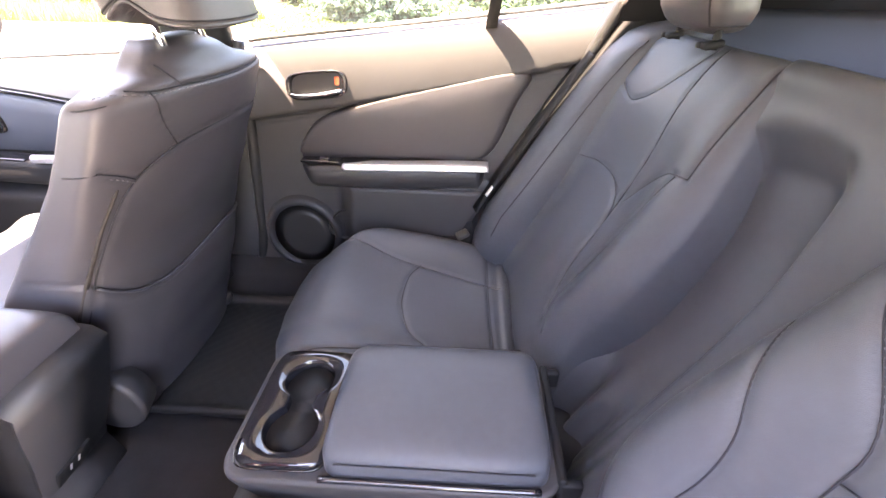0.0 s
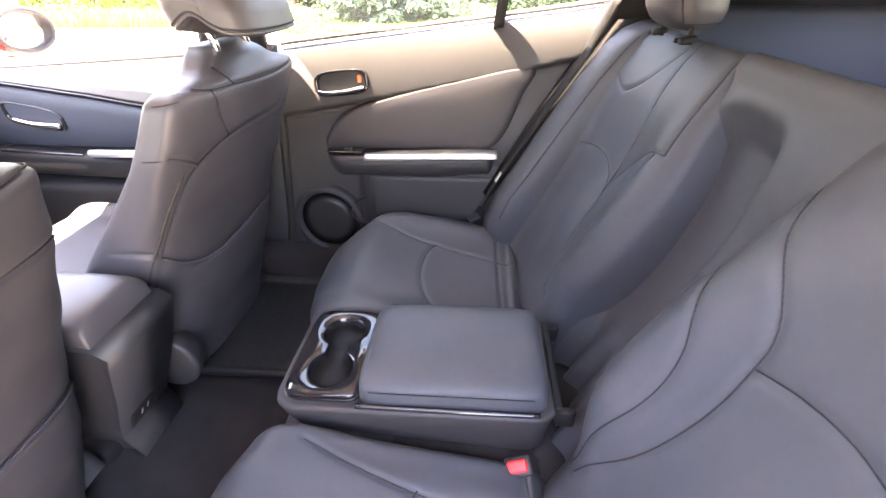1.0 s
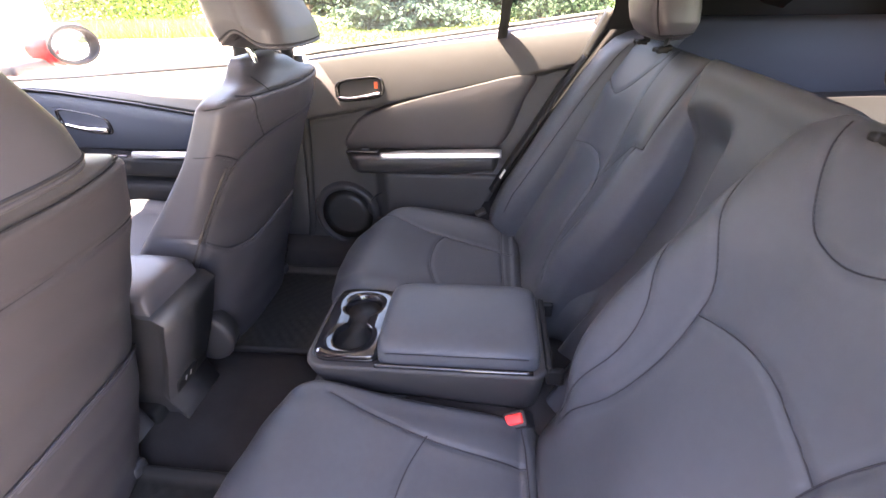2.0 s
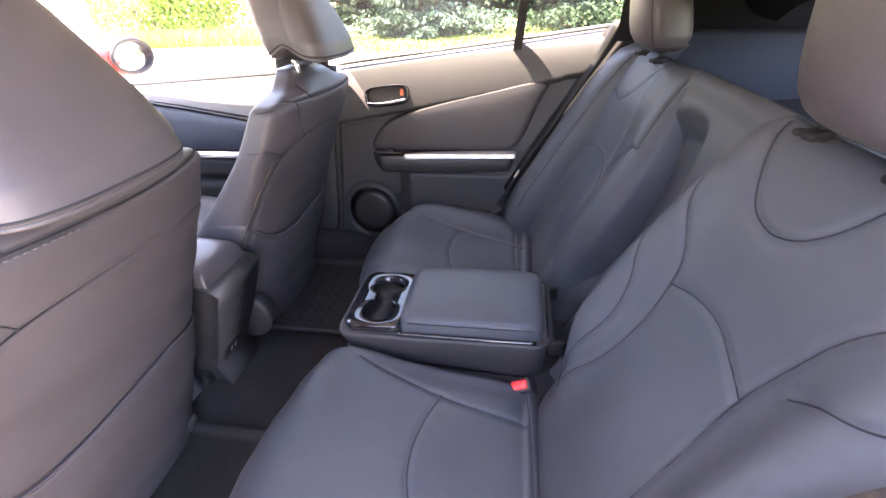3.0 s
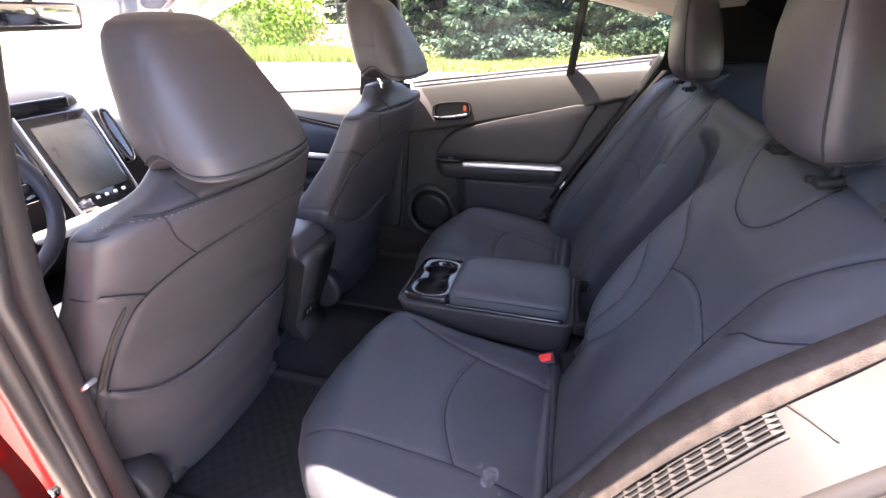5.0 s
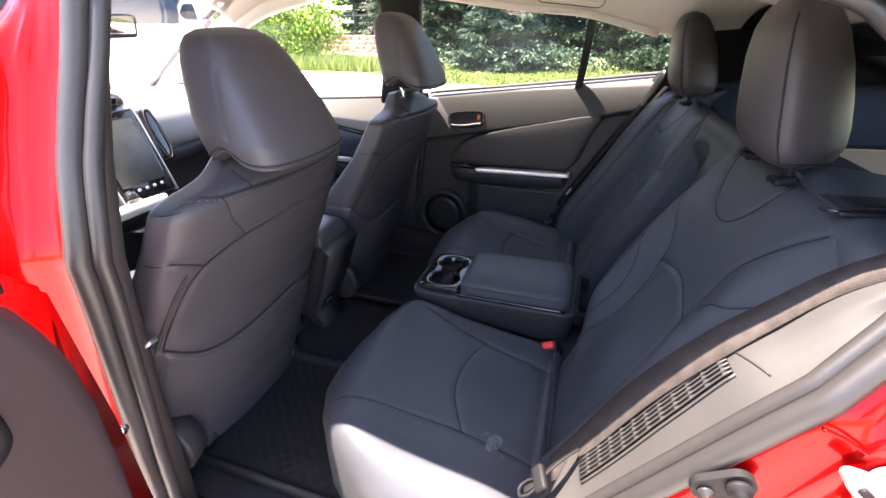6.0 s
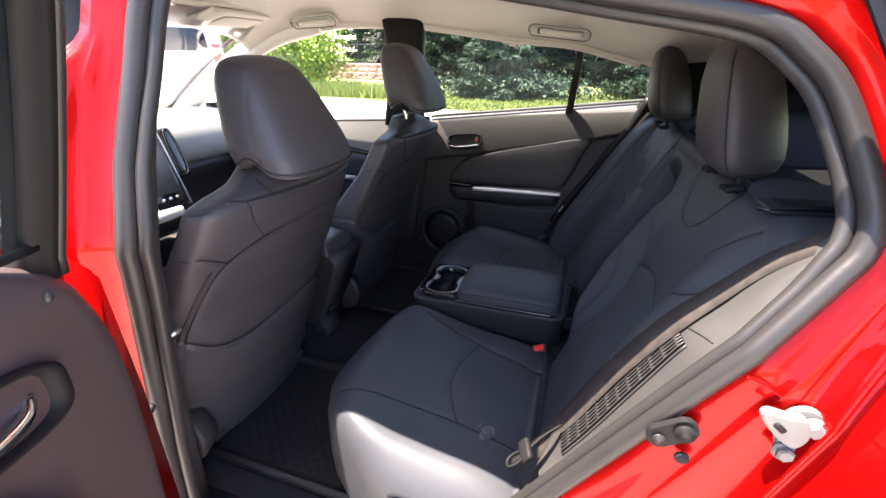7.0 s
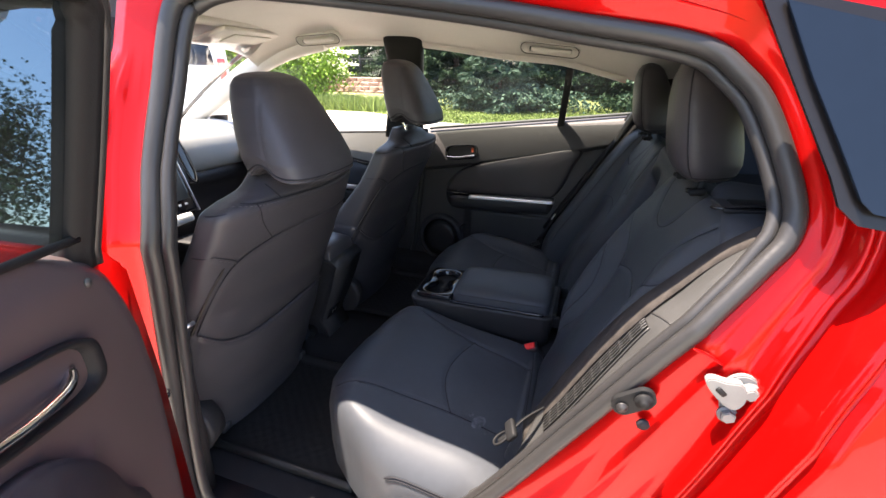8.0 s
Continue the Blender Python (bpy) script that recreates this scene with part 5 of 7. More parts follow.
def rear_cushion(side):

    def a_of(U, V):
        return side * (0.105 + (0.648 - 0.105) * U)

    def b_of(U, V):
        k = np.abs(a_of(U, V))
        f = cushion_front(k)
        return f + (0.255 - f) * V

    def height(A, B):
        k = np.abs(A)
        ob = 0.022 * np.exp(-((k - 0.575) / 0.05) ** 2) * smoothstep((0.3 - B) / 0.2)
        ib = 0.014 * np.exp(-((k - 0.165) / 0.045) ** 2) + 0.026 * np.exp(-((k - 0.122) / 0.025) ** 2)
        dish = -0.014 * np.exp(-(((k - 0.36) / 0.13) ** 2 + ((B - 0.13) / 0.12) ** 2))
        nose = 0.012 * smoothstep((-0.02 - B) / 0.14) - 0.035 * smoothstep((-0.10 - B) / 0.16) ** 2
        back = 0.012 * smoothstep((B - 0.205) / 0.015)
        return ob + ib + dish + nose + back + 0.002 * np.sin(14 * A) * np.sin(19 * B + 1)

    def ab(points, n=36):
        return [tuple(q) for q in spline([(side * k, b) for k, b in points], n)]

    if side < 0:
        lines = [
            [(0.150, -0.120), (0.170, -0.05), (0.194, 0.05), (0.203, 0.12), (0.210, 0.217)],
            [(0.492, -0.205), (0.484, -0.16), (0.467, -0.06), (0.457, 0.04), (0.456, 0.10), (0.466, 0.225)],
            [(0.190, 0.052), (0.24, 0.030), (0.297, 0.018), (0.345, 0.018), (0.385, 0.028), (0.43, 0.050), (0.457, 0.066)],
            [(0.12, 0.208), (0.207, 0.218), (0.356, 0.224), (0.450, 0.230), (0.60, 0.215)],
        ]
    else:
        lines = [
            [(0.130, -0.150), (0.152, -0.08), (0.190, 0.05), (0.210, 0.217)],
            [(0.545, -0.22), (0.478, -0.05), (0.456, 0.10), (0.448, 0.18), (0.450, 0.215)],
            [(0.200, 0.050), (0.233, 0.019), (0.28, 0.0), (0.336, -0.011), (0.42, -0.005), (0.469, 0.017)],
            [(0.12, 0.200), (0.23, 0.190), (0.40, 0.184), (0.60, 0.182)],
        ]
    seams = [ab(q) for q in lines]
    body = part("cushion", pillow(a_of, b_of, bench_place, height, 0.20, 130, 120, power=7, power_v=6, seams=seams, groove=0.0034, width=0.0045), LEATHER_SOFT, bench)
    s = body
    if side < 0:
        body.data.flip_normals()

    def surface(A, B):
        """Height of the finished pad, with its falling rim."""
        k = np.abs(A)
        u = np.clip((k - 0.105) / (0.648 - 0.105), 0, 1)
        v = np.clip((B - cushion_front(k)) / (0.255 - cushion_front(k)), 0, 1)
        rim = np.clip(1 - np.abs(2 * u - 1) ** 7, 0, 1) ** (1 / 7) * np.clip(1 - np.abs(2 * v - 1) ** 6, 0, 1) ** (1 / 6)
        return 0.20 * (rim - 1) + height(A, B) * rim

    # groove shade of the cushion seams, painted in with thin dark tubes
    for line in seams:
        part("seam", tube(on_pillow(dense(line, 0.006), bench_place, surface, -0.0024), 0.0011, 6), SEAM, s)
    # sewn double line round the outer edge
    for u0 in (0.9835, 0.9800):
        v = np.linspace(0.05, 0.80, 70)
        u = np.full(70, u0)
        A, B = a_of(u, v), b_of(u, v)
        rim = (1 - abs(2 * u0 - 1) ** 7) ** (1 / 7) * np.clip(1 - np.abs(2 * v - 1) ** 6, 0, 1) ** (1 / 6)
        P = np.stack(bench_place(A, B, 0.20 * (rim - 1) + height(A, B) * rim), 1)
        part("edge_stitch", tube(P + np.array((-0.0006, side * 0.0012, 0.0004)), 0.0016, 5), SEAM, s)
    return s, surface


near_cushion, near_surface = rear_cushion(-1)
rear_cushion(1)
# sunlight flecks on the near cushion, painted as thin pale patches
sun_fleck = random.Random(5)
for k, (x, y, r) in enumerate([(0.130, -0.452, 1.0), (0.109, -0.437, 0.36), (0.152, -0.474, 0.30)]):
    ang = np.linspace(0, 2 * math.pi, 28, endpoint=False)
    wob = [sun_fleck.random() for _ in range(7)]
    rad = r * np.array([0.86 + 0.20 * np.interp(q, np.linspace(0, 2 * math.pi, 8), wob + wob[:1]) for q in ang])
    px, py = x + 0.014 * rad * np.cos(ang) + 0.004 * r * np.sin(ang), y + 0.023 * rad * np.sin(ang)
    ring = np.stack(bench_place(py, px, near_surface(py, px) + 0.0007), 1)
    core = np.stack(bench_place(np.array([y]), np.array([x]), near_surface(np.array([y]), np.array([x])) + 0.0009), 1)
    part("sun_fleck", mesh_from(np.concatenate([core, ring]), [(0, i + 1, (i + 1) % 28 + 1) for i in range(28)]), SUN_FLECK, near_cushion, "pale fleck of sunlight painted on the leather")
part("middle_cushion", pillow(lambda u, v: 0.14 - 0.28 * u, lambda u, v: -0.20 + 0.45 * v, bench_place, lambda A, B: -0.055 + 0 * A, 0.14, 40, 40, power=8), LEATHER_SOFT, bench)

# ---- folding centre armrest ----
arm = thing("armrest", "folded-down centre armrest with padded lid and cup holders", "armrest")


def rounded(x0, x1, y0, y1, r, n=12):
    out = []
    for cx, cy, a0 in ((x1 - r, y1 - r, 0), (x0 + r, y1 - r, 90), (x0 + r, y0 + r, 180), (x1 - r, y0 + r, 270)):
        for k in range(n):
            a = radians(a0 + 90 * k / (n - 1))
            out.append((cx + r * math.cos(a), cy + r * math.sin(a)))
    return np.array(out)


def arm_z(x):
    return 0.597 + 0.02 * (x - 0.03)


def arm_ring(x0, x1, w, r, dz):
    q = rounded(x0, x1, -w, w, r)
    return np.stack([q[:, 0], q[:, 1], arm_z(q[:, 0]) + dz], 1)


tray = [arm_ring(-0.150, 0.235, 0.085, 0.03, -0.10), arm_ring(-0.170, 0.246, 0.100, 0.035, -0.075), arm_ring(-0.182, 0.252, 0.1085, 0.036, -0.04), arm_ring(-0.186, 0.255, 0.112, 0.036, -0.022), arm_ring(-0.184, 0.254, 0.1115, 0.035, -0.015), arm_ring(-0.178, 0.250, 0.107, 0.034, -0.0135), arm_ring(-0.1, 0.2, 0.05, 0.03, -0.02)]
for k in range(len(tray[0])):
    for r in (0, 1):
        tray[r][k, 2] -= 0.035 * float(smoothstep(np.array((tray[r][k, 0] - 0.05) / 0.2)))
part("tray", loft(tray), PLASTIC_SOFT, arm, "dark plastic armrest tray")

# gloss panel with the double cup holder
a = np.linspace(0, 2 * math.pi, 96, endpoint=False)
fig = []
for k in a:
    d = np.array([math.cos(k), math.sin(k)])
    best = 0.012
    for cy in (-0.0415, 0.0415):
        b = d[1] * cy
        disc = b * b - cy * cy + 0.0365 ** 2
        if disc > 0:
            best = max(best, b + math.sqrt(disc))
    if abs(d[0]) > 1e-6:
        best = max(best, min(0.019 / abs(d[0]), 0.05))
    fig.append(d * best)
fig = np.array(fig)
outer = []
for k in a:
    d = np.array([math.cos(k), math.sin(k)])
    p = 7.0
    r = ((abs(d[0]) / 0.062) ** p + (abs(d[1]) / 0.098) ** p) ** (-1 / p)
    outer.append(d * r)
outer = np.array(outer)
CUP = np.array([-0.108, 0.0])


def cup_ring(q, dz):
    x = CUP[0] + q[:, 0]
    return np.stack([x, q[:, 1], arm_z(x) + dz], 1)


part("cup_holder_panel", loft([cup_ring(outer * 1.0, -0.016), cup_ring(outer * 1.0, -0.004), cup_ring(outer * 0.985, 0.0), cup_ring(0.5 * outer * 0.985 + 0.5 * fig * 1.06, 0.0005), cup_ring(fig * 1.04, 0.0), cup_ring(fig, -0.003), cup_ring(fig * 0.97, -0.02)], cap=False), PIANO, arm, "gloss black cup holder panel")
part("cup_well", loft([cup_ring(fig * 0.97, -0.016), cup_ring(fig * 0.93, -0.055), cup_ring(fig * 0.88, -0.06), cup_ring(fig * 0.02, -0.06)]), BLACK_TRIM, arm, "dark cup wells")
for cy in (-0.0415, 0.0415):
    part("cup_base_ring", tube([(CUP[0] + 0.026 * math.cos(k), cy + 0.026 * math.sin(k), float(arm_z(CUP[0])) - 0.058) for k in np.linspace(0, 2 * math.pi, 32, endpoint=False)], 0.002, 6, closed=True), PLASTIC, arm)
part("chrome_edge", tube(cup_ring(outer * 1.03, -0.006)[np.argsort(a)], 0.0011, 6, closed=True), PIANO, arm, "gloss edge trim")
part("side_trim", tube([(x, -0.1085, float(arm_z(x)) - 0.008) for x in np.linspace(-0.05, 0.225, 24)], 0.0045, 8), PIANO, arm, "gloss black side trim")


def lid_height(A, B):
    return 0.006 - 0.006 * (np.abs(A) / 0.1) ** 2 + 0.0012 * np.sin(40 * A + 3) * np.sin(30 * B)


def lid_place(A, B, H):
    end = np.abs((B - 0.094) / 0.146)
    side = np.abs(A / 0.1035)
    return 0.094 + (B - 0.094) * (1 - 0.05 * side ** 12), A * (1 - 0.09 * end ** 14), arm_z(B) + 0.032 + H


ld = part("lid", pillow(lambda u, v: 0.1035 - 0.207 * u, lambda u, v: -0.052 + 0.292 * v, lid_place, lid_height, 0.045, 76, 96, power=4.5, power_v=6, seams=[], groove=0.002, width=0.003), LEATHER_SOFT, arm, "padded leather armrest lid")
for sd in (-1, 1):
    for e in (-0.004,):
        part("stitch", tube([(x, sd * (0.1018 - 0.0012 * (e > 0)), float(arm_z(x)) + 0.0195 + e) for x in np.linspace(-0.030, 0.216, 40)], 0.0011, 5), SEAM, ld)
part("hinge_gap", rbox(0.012, 0.19, 0.03, 0.004, 2, at=(0.254, 0, 0.580)), BLACK_TRIM, arm)
for sd in (-1, 1):
    part("hinge_arm", rbox(0.03, 0.012, 0.035, 0.005, 2, at=(0.266, sd * 0.09, 0.570)), BLACK_TRIM, arm)


# ---- belt buckles ----
def buckle(x, y, z, turn):
    b = thing("belt_buckle", "black seat belt buckle with red press button", "belt buckle", at=(0, 0, 0))
    b.matrix_basis = pose(x, y, z, *turn)
    part("housing", rbox(0.042, 0.03, 0.06, 0.006, 3, at=(0, 0, -0.012)), PLASTIC, b)
    part("button", rbox(0.032, 0.019, 0.014, 0.005, 4, at=(0, 0, 0.016)), BUCKLE_RED, b, "red press button")
    return b


buckle(0.205, -0.125, 0.488, (28, -25, 0))

# ---- sill-side trim with vent, belt and doorway fittings on the near side ----
def webbing(points, normal_up, width, thick=0.0016):
    p = np.array(points, float)
    t = np.gradient(p, axis=0)
    t /= np.linalg.norm(t, axis=1)[:, None]
    u = np.array(normal_up, float)
    rows = []
    for k in range(len(p)):
        s = np.cross(t[k], u)
        s *= 0.5 * np.broadcast_to(width, len(p))[k] / np.linalg.norm(s)
        w = np.cross(s, t[k])
        w *= thick / np.linalg.norm(w)
        rows.append(np.array([p[k] + s + w, p[k] - s + w, p[k] - s - w, p[k] + s - w]))
    return loft(rows)


PANEL_SWING = lerp_table([(0.80, 0.0), (0.90, 0.008), (0.95, 0.014), (1.00, 0.022), (1.035, 0.036), (1.055, 0.050)])


def vent_trim():
    """The slanted panel between the rear seat and the doorway."""
    s = thing("side_trim_panel", "grey plastic trim panel with slotted battery vent", "trim panel")
    line = spline([(0.165, 0.52), (0.232, 0.60), (0.296, 0.709), (0.357, 0.833), (0.393, 0.905), (0.43, 0.955), (0.466, 1.008), (0.502, 1.055)], 60)
    t = np.gradient(line, axis=0)
    t /= np.linalg.norm(t, axis=1)[:, None]
    n = np.stack([-t[:, 1], t[:, 0]], 1)
    P = []
    for k in range(60):
        z = line[k, 1]
        out = float(y_left(z)) + 0.70
        r = []
        for off, y, w in ((-0.034, -0.692, 1), (-0.020, -0.684, 1), (-0.015, -0.672, 1), (-0.012, -0.650, 0.7), (-0.006, -0.630, 0.3), (0.0, -0.612, 0), (0.002, -0.596, 0), (0.003, -0.580, 0), (0.006, -0.562, 0), (0.007, -0.548, 0), (0.0, -0.541, 0), (-0.05, -0.535, 0)):
            p = line[k] + n[k] * off
            low_ = float(smoothstep(np.array((z - 0.585) / 0.085)))
            y = y * low_ + (1 - low_) * (-0.69 + (y + 0.69) * 0.30)
            y -= float(PANEL_SWING(z)) * min(max((y + 0.63) / 0.05, 0), 1)
            r.append((p[0], y + out * w, p[1]))
        P.append(r)
    P = np.array(P)
    part("panel", mesh_from(P.reshape(-1, 3), grid_faces(60, 12)), PLASTIC_GREY, s)

    def at(z, w, lift=0.0):
        """A place on the panel: z its height, w across the vent (0 outer, 1 inner)."""
        k = float(np.interp(z, line[:, 1], np.arange(60)))
        i = int(min(k, 58))
        row = P[i] * (1 - (k - i)) + P[i + 1] * (k - i)
        q = 5 + 2 * w
        j = int(min(max(math.floor(q), 3), 7))
        base = row[j] * (1 - (q - j)) + row[j + 1] * (q - j)
        return base + np.array([n[i][0], -0.08, n[i][1]]) * lift

    # slotted field: a dark recess, long thin slats and slanted ribs with small webs
    zs = np.linspace(0.672, 0.905, 30)
    field = np.array([[at(z, w, 0.0012) for w in (-0.02, 0.5, 1.0)] for z in zs])
    part("vent_recess", mesh_from(field.reshape(-1, 3), grid_faces(30, 3)), BLACK_TRIM, s, "dark vent opening")
    lanes = (0.0, 0.2, 0.4, 0.6, 0.8, 1.0)
    for w in lanes:
        part("vent_slat", tube([at(z, w, 0.0030) for z in zs], 0.0009, 6), PLASTIC_GREY, s)
    for z in np.linspace(0.690, 0.900, 11):
        for w0, w1 in zip(lanes[:-1], lanes[1:]):
            a0, a1, a2 = at(z - 0.004, w0, 0.0028), at(z - 0.004, w1, 0.0028), at(z + 0.007, w0, 0.0018)
            q = [a0, a1, a2, a0 - (a1 + a2 - 2 * a0) * 0.02 + np.array([n[30][0], 0, n[30][1]]) * -0.002]
            part("vent_rib", mesh_from(q, [(0, 1, 2), (0, 3, 1), (1, 3, 2), (2, 3, 0)]), PLASTIC_GREY, s, smooth=False)
    for w in (-0.12, 1.04):
        part("vent_rim", tube([at(z, w, 0.001) for z in zs], 0.0016, 6), PLASTIC_GREY, s)
    part("panel_joint", tube([at(0.922 - 0.010 * w, w, 0.0002) for w in np.linspace(-0.6, 1.0, 12)], 0.0011, 6), RUBBER, s)
    return s


vent_trim()

# rear side bolster between backrest and doorway
sb = thing("side_bolster", "dark leather side bolster beside the rear backrest", "bolster")
part("pad", loft([np.stack([c[0] + 0.05 * np.cos(k) * c[3], c[1] + 0.045 * np.sin(k) * c[3], c[2] + 0.05 * np.cos(k) * 0.5 * c[3]], 1) for c in
                  [(0.30, -0.556, 0.53, 0.5), (0.345, -0.556, 0.64, 0.8), (0.395, -0.558, 0.77, 0.9), (0.445, -0.560, 0.88, 1.0), (0.500, -0.550, 0.96, 0.95), (0.535, -0.535, 1.01, 0.9), (0.555, -0.53, 1.045, 0.7), (0.565, -0.525, 1.055, 0.4)] for k in [np.linspace(0, 2 * math.pi, 28, endpoint=False)]]), LEATHER_SOFT, sb)
part("shoulder", rbox(0.20, 0.25, 0.08, 0.036, 6, at=(0.575, -0.470, 1.006), turn=(7, 4, -6)), LEATHER_SOFT, sb)
fb = thing("side_bolster", "dark leather side bolster between rear backrest and far door", "bolster")
bz = np.array([0.48, 0.54, 0.62, 0.70, 0.82, 0.935, 1.00, 1.03, 1.046, 1.052])
bx = np.array([0.135, 0.148, 0.178, 0.226, 0.294, 0.362, 0.408, 0.436, 0.462, 0.48])
bs = np.array([0.9, 1.0, 1.0, 1.0, 1.0, 1.0, 1.0, 0.94, 0.78, 0.45])
bk = np.linspace(0, 2 * math.pi, 48, endpoint=False)
bc, bsn = np.cos(bk), np.sin(bk)
br = (np.abs(bc) ** 2.8 + np.abs(bsn) ** 2.8) ** (-1 / 2.8)
rows = []
for z in np.concatenate([np.linspace(0.48, 1.0, 38), np.linspace(1.008, 1.052, 12)]):
    xf, s_ = float(np.interp(z, bz, bx)), float(np.interp(z, bz, bs))
    rows.append(np.stack([xf + 0.075 + 0.075 * br * bc * s_ + 0.25 * (0.60 - (0.592 + 0.058 * br * bsn)), 0.588 + 0.056 * br * bsn * s_, z + 0 * bk], 1))
part("bolster_pad", loft(rows), LEATHER_SOFT, fb)
part("seam", tube([r[30] + (r[30] - r.mean(axis=0)) * 0.004 for r in rows[6:-8]], 0.0012, 6), SEAM, fb)
lt = thing("seat_latch", "black plastic seat latch bezel on the backrest shoulder", "seat latch")
part("bezel", rbox(0.100, 0.044, 0.006, 0.0028, 3, at=(0.518, -0.478, 1.0505), turn=(6, 0, 12)), PLASTIC, lt)
part("release_lever", rbox(0.07, 0.024, 0.006, 0.002, 2, at=(0.520, -0.474, 1.0530), turn=(6, 0, 12)), BLACK_TRIM, lt)
part("gloss_edge", tube(spline([(0.462, -0.492, 1.048), (0.466, -0.504, 1.050), (0.480, -0.506, 1.051), (0.510, -0.500, 1.052), (0.545, -0.492, 1.053), (0.565, -0.488, 1.052)], 30), 0.0022, 8), PIANO, lt, "gloss black edge of the bezel")


sbelt = thing("seat_belt", "brown-black seat belt webbing lying along the trim", "seat belt", group="seat belts")
bl_ = [(0.238, -0.560, 0.609), (0.264, -0.557, 0.659), (0.309, -0.556, 0.757), (0.346, -0.564, 0.836), (0.386, -0.574, 0.909), (0.424, -0.577, 0.961), (0.454, -0.582, 1.002), (0.478, -0.595, 1.033), (0.496, -0.609, 1.053)]
part("webbing", webbing(spline(bl_, 60), (-0.88, -0.12, 0.45), np.interp(np.arange(60), [0, 20, 38, 48, 59], [0.046, 0.052, 0.044, 0.033, 0.027])), BELT, sbelt)
part("belt_end", tube(spline([(0.268, -0.578, 0.690), (0.240, -0.606, 0.682), (0.216, -0.630, 0.662), (0.204, -0.636, 0.650)], 24), 0.0065, 8, flat=0.3, up=(0.9, 0, -0.4)), BLACK_TRIM, sbelt, "dark folded belt end")
part("tongue", tube(spline([(0.200, -0.646, 0.650), (0.197, -0.634, 0.649), (0.205, -0.626, 0.656), (0.216, -0.626, 0.665), (0.219, -0.637, 0.666), (0.211, -0.645, 0.658)], 24, True), 0.0022, 8, closed=True), BLACK_TRIM, sbelt, "dark belt tongue loop")
part("tongue_grip", rbox(0.020, 0.036, 0.010, 0.004, 2, at=(0.222, -0.628, 0.672), turn=(10, -55, 10)), BLACK_TRIM, sbelt)
sb3 = thing("seat_belt", "black seat belt webbing hanging beside the far door", "seat belt", group="seat belts")
part("webbing", webbing(spline([(0.145, 0.615, 0.60), (0.19, 0.618, 0.68), (0.275, 0.624, 0.82), (0.345, 0.625, 0.935), (0.375, 0.622, 0.985)], 40), (-0.75, -0.4, 0.5), 0.028), BLACK_TRIM, sb3)
part("belt_label", webbing(spline([(0.172, 0.612, 0.645), (0.19, 0.6135, 0.676), (0.275, 0.6195, 0.816), (0.325, 0.6205, 0.898)], 30), (-0.75, -0.4, 0.5), 0.012), PILLAR_BEIGE, sb3, "pale printed strip on the belt")
part("lower_anchor", rbox(0.035, 0.03, 0.012, 0.004, 2, at=(0.115, 0.615, 0.525), turn=(0, -20, 20)), PLASTIC_GREY, sb3)

# striker, buffer and creases of the jamb
st = thing("door_striker", "bolted bare steel door striker on the red jamb", "door striker")
def sk(points, k=0.84):
    """Shrinks the striker's outline about its middle."""
    return [(0.474 + (x - 0.474) * k, 0.893 + (z - 0.893) * k) for x, z in points]


base_k = sk([(0.462, 0.920), (0.478, 0.929), (0.494, 0.922), (0.502, 0.900), (0.498, 0.876), (0.484, 0.860), (0.468, 0.858), (0.460, 0.875), (0.458, 0.900)])
part("base_plate", plate(spline(base_k, 44, True), -0.008, "y", -0.712, bevel=0.0015), STEEL, st, smooth=False)
tongue = spline(sk([(0.474, 0.922), (0.455, 0.922), (0.438, 0.924), (0.432, 0.916), (0.444, 0.900), (0.460, 0.886), (0.474, 0.882), (0.482, 0.90)]), 44, True)
part("tongue", plate(tongue, -0.012, "y", -0.719, bevel=0.003), STEEL, st, "white-coated striker tongue", smooth=False)
part("slot", rbox(0.012, 0.004, 0.006, 0.0012, 1, at=(0.455, -0.7312, 0.905), turn=(0, 40, 0)), BLACK_TRIM, st)
for bx, bz in sk([(0.487, 0.908), (0.470, 0.866)]):
    part("bolt", cyl(0.0078, 0.008, 6, at=(bx, -0.7255, bz), turn=(90, 0, 0), bevel=0.0012), STEEL, st, "hexagonal bolt head", smooth=False)
    part("bolt_washer", cyl(0.0105, 0.003, 18, at=(bx, -0.7215, bz), turn=(90, 0, 0)), STEEL, st)
bf = thing("door_buffer", "dark plastic door buffer on the red jamb", "door buffer")
part("plate", plate(rounded(-0.027, 0.027, -0.0135, 0.0135, 0.0132) @ np.array([[0.80, 0.60], [-0.60, 0.80]]) + np.array([0.376, 0.853]), -0.008, "y", -0.709, bevel=0.0015), BLACK_TRIM, bf, smooth=False)
part("stud", cyl(0.0110, 0.014, 24, at=(0.386, -0.721, 0.861), turn=(90, 0, 0), bevel=0.005, r2=0.010), BLACK_TRIM, bf)
part("screw", cyl(0.007, 0.006, 16, at=(0.364, -0.719, 0.844), turn=(90, 0, 0), bevel=0.002), RUBBER, bf)
part("drain_plug", cyl(0.008, 0.003, 8, at=(0.392, -0.7145, 0.822), turn=(90, 0, 0)), SEAM, car, "dark red drain plug")
pl_ = thing("body_plug", "small dark plug in the red door jamb", "plug")
part("plug", cyl(0.010, 0.008, 16, at=(-0.405, -0.745, 0.66), turn=(0, 90, 0), bevel=0.003), CHROME, pl_)
part("crease", tube(spline([(0.425, -0.707, 0.938), (0.440, -0.7085, 0.934), (0.456, -0.710, 0.926)], 12), 0.0026, 8, flat=0.5), RED, car, "pressed crease in the red jamb")

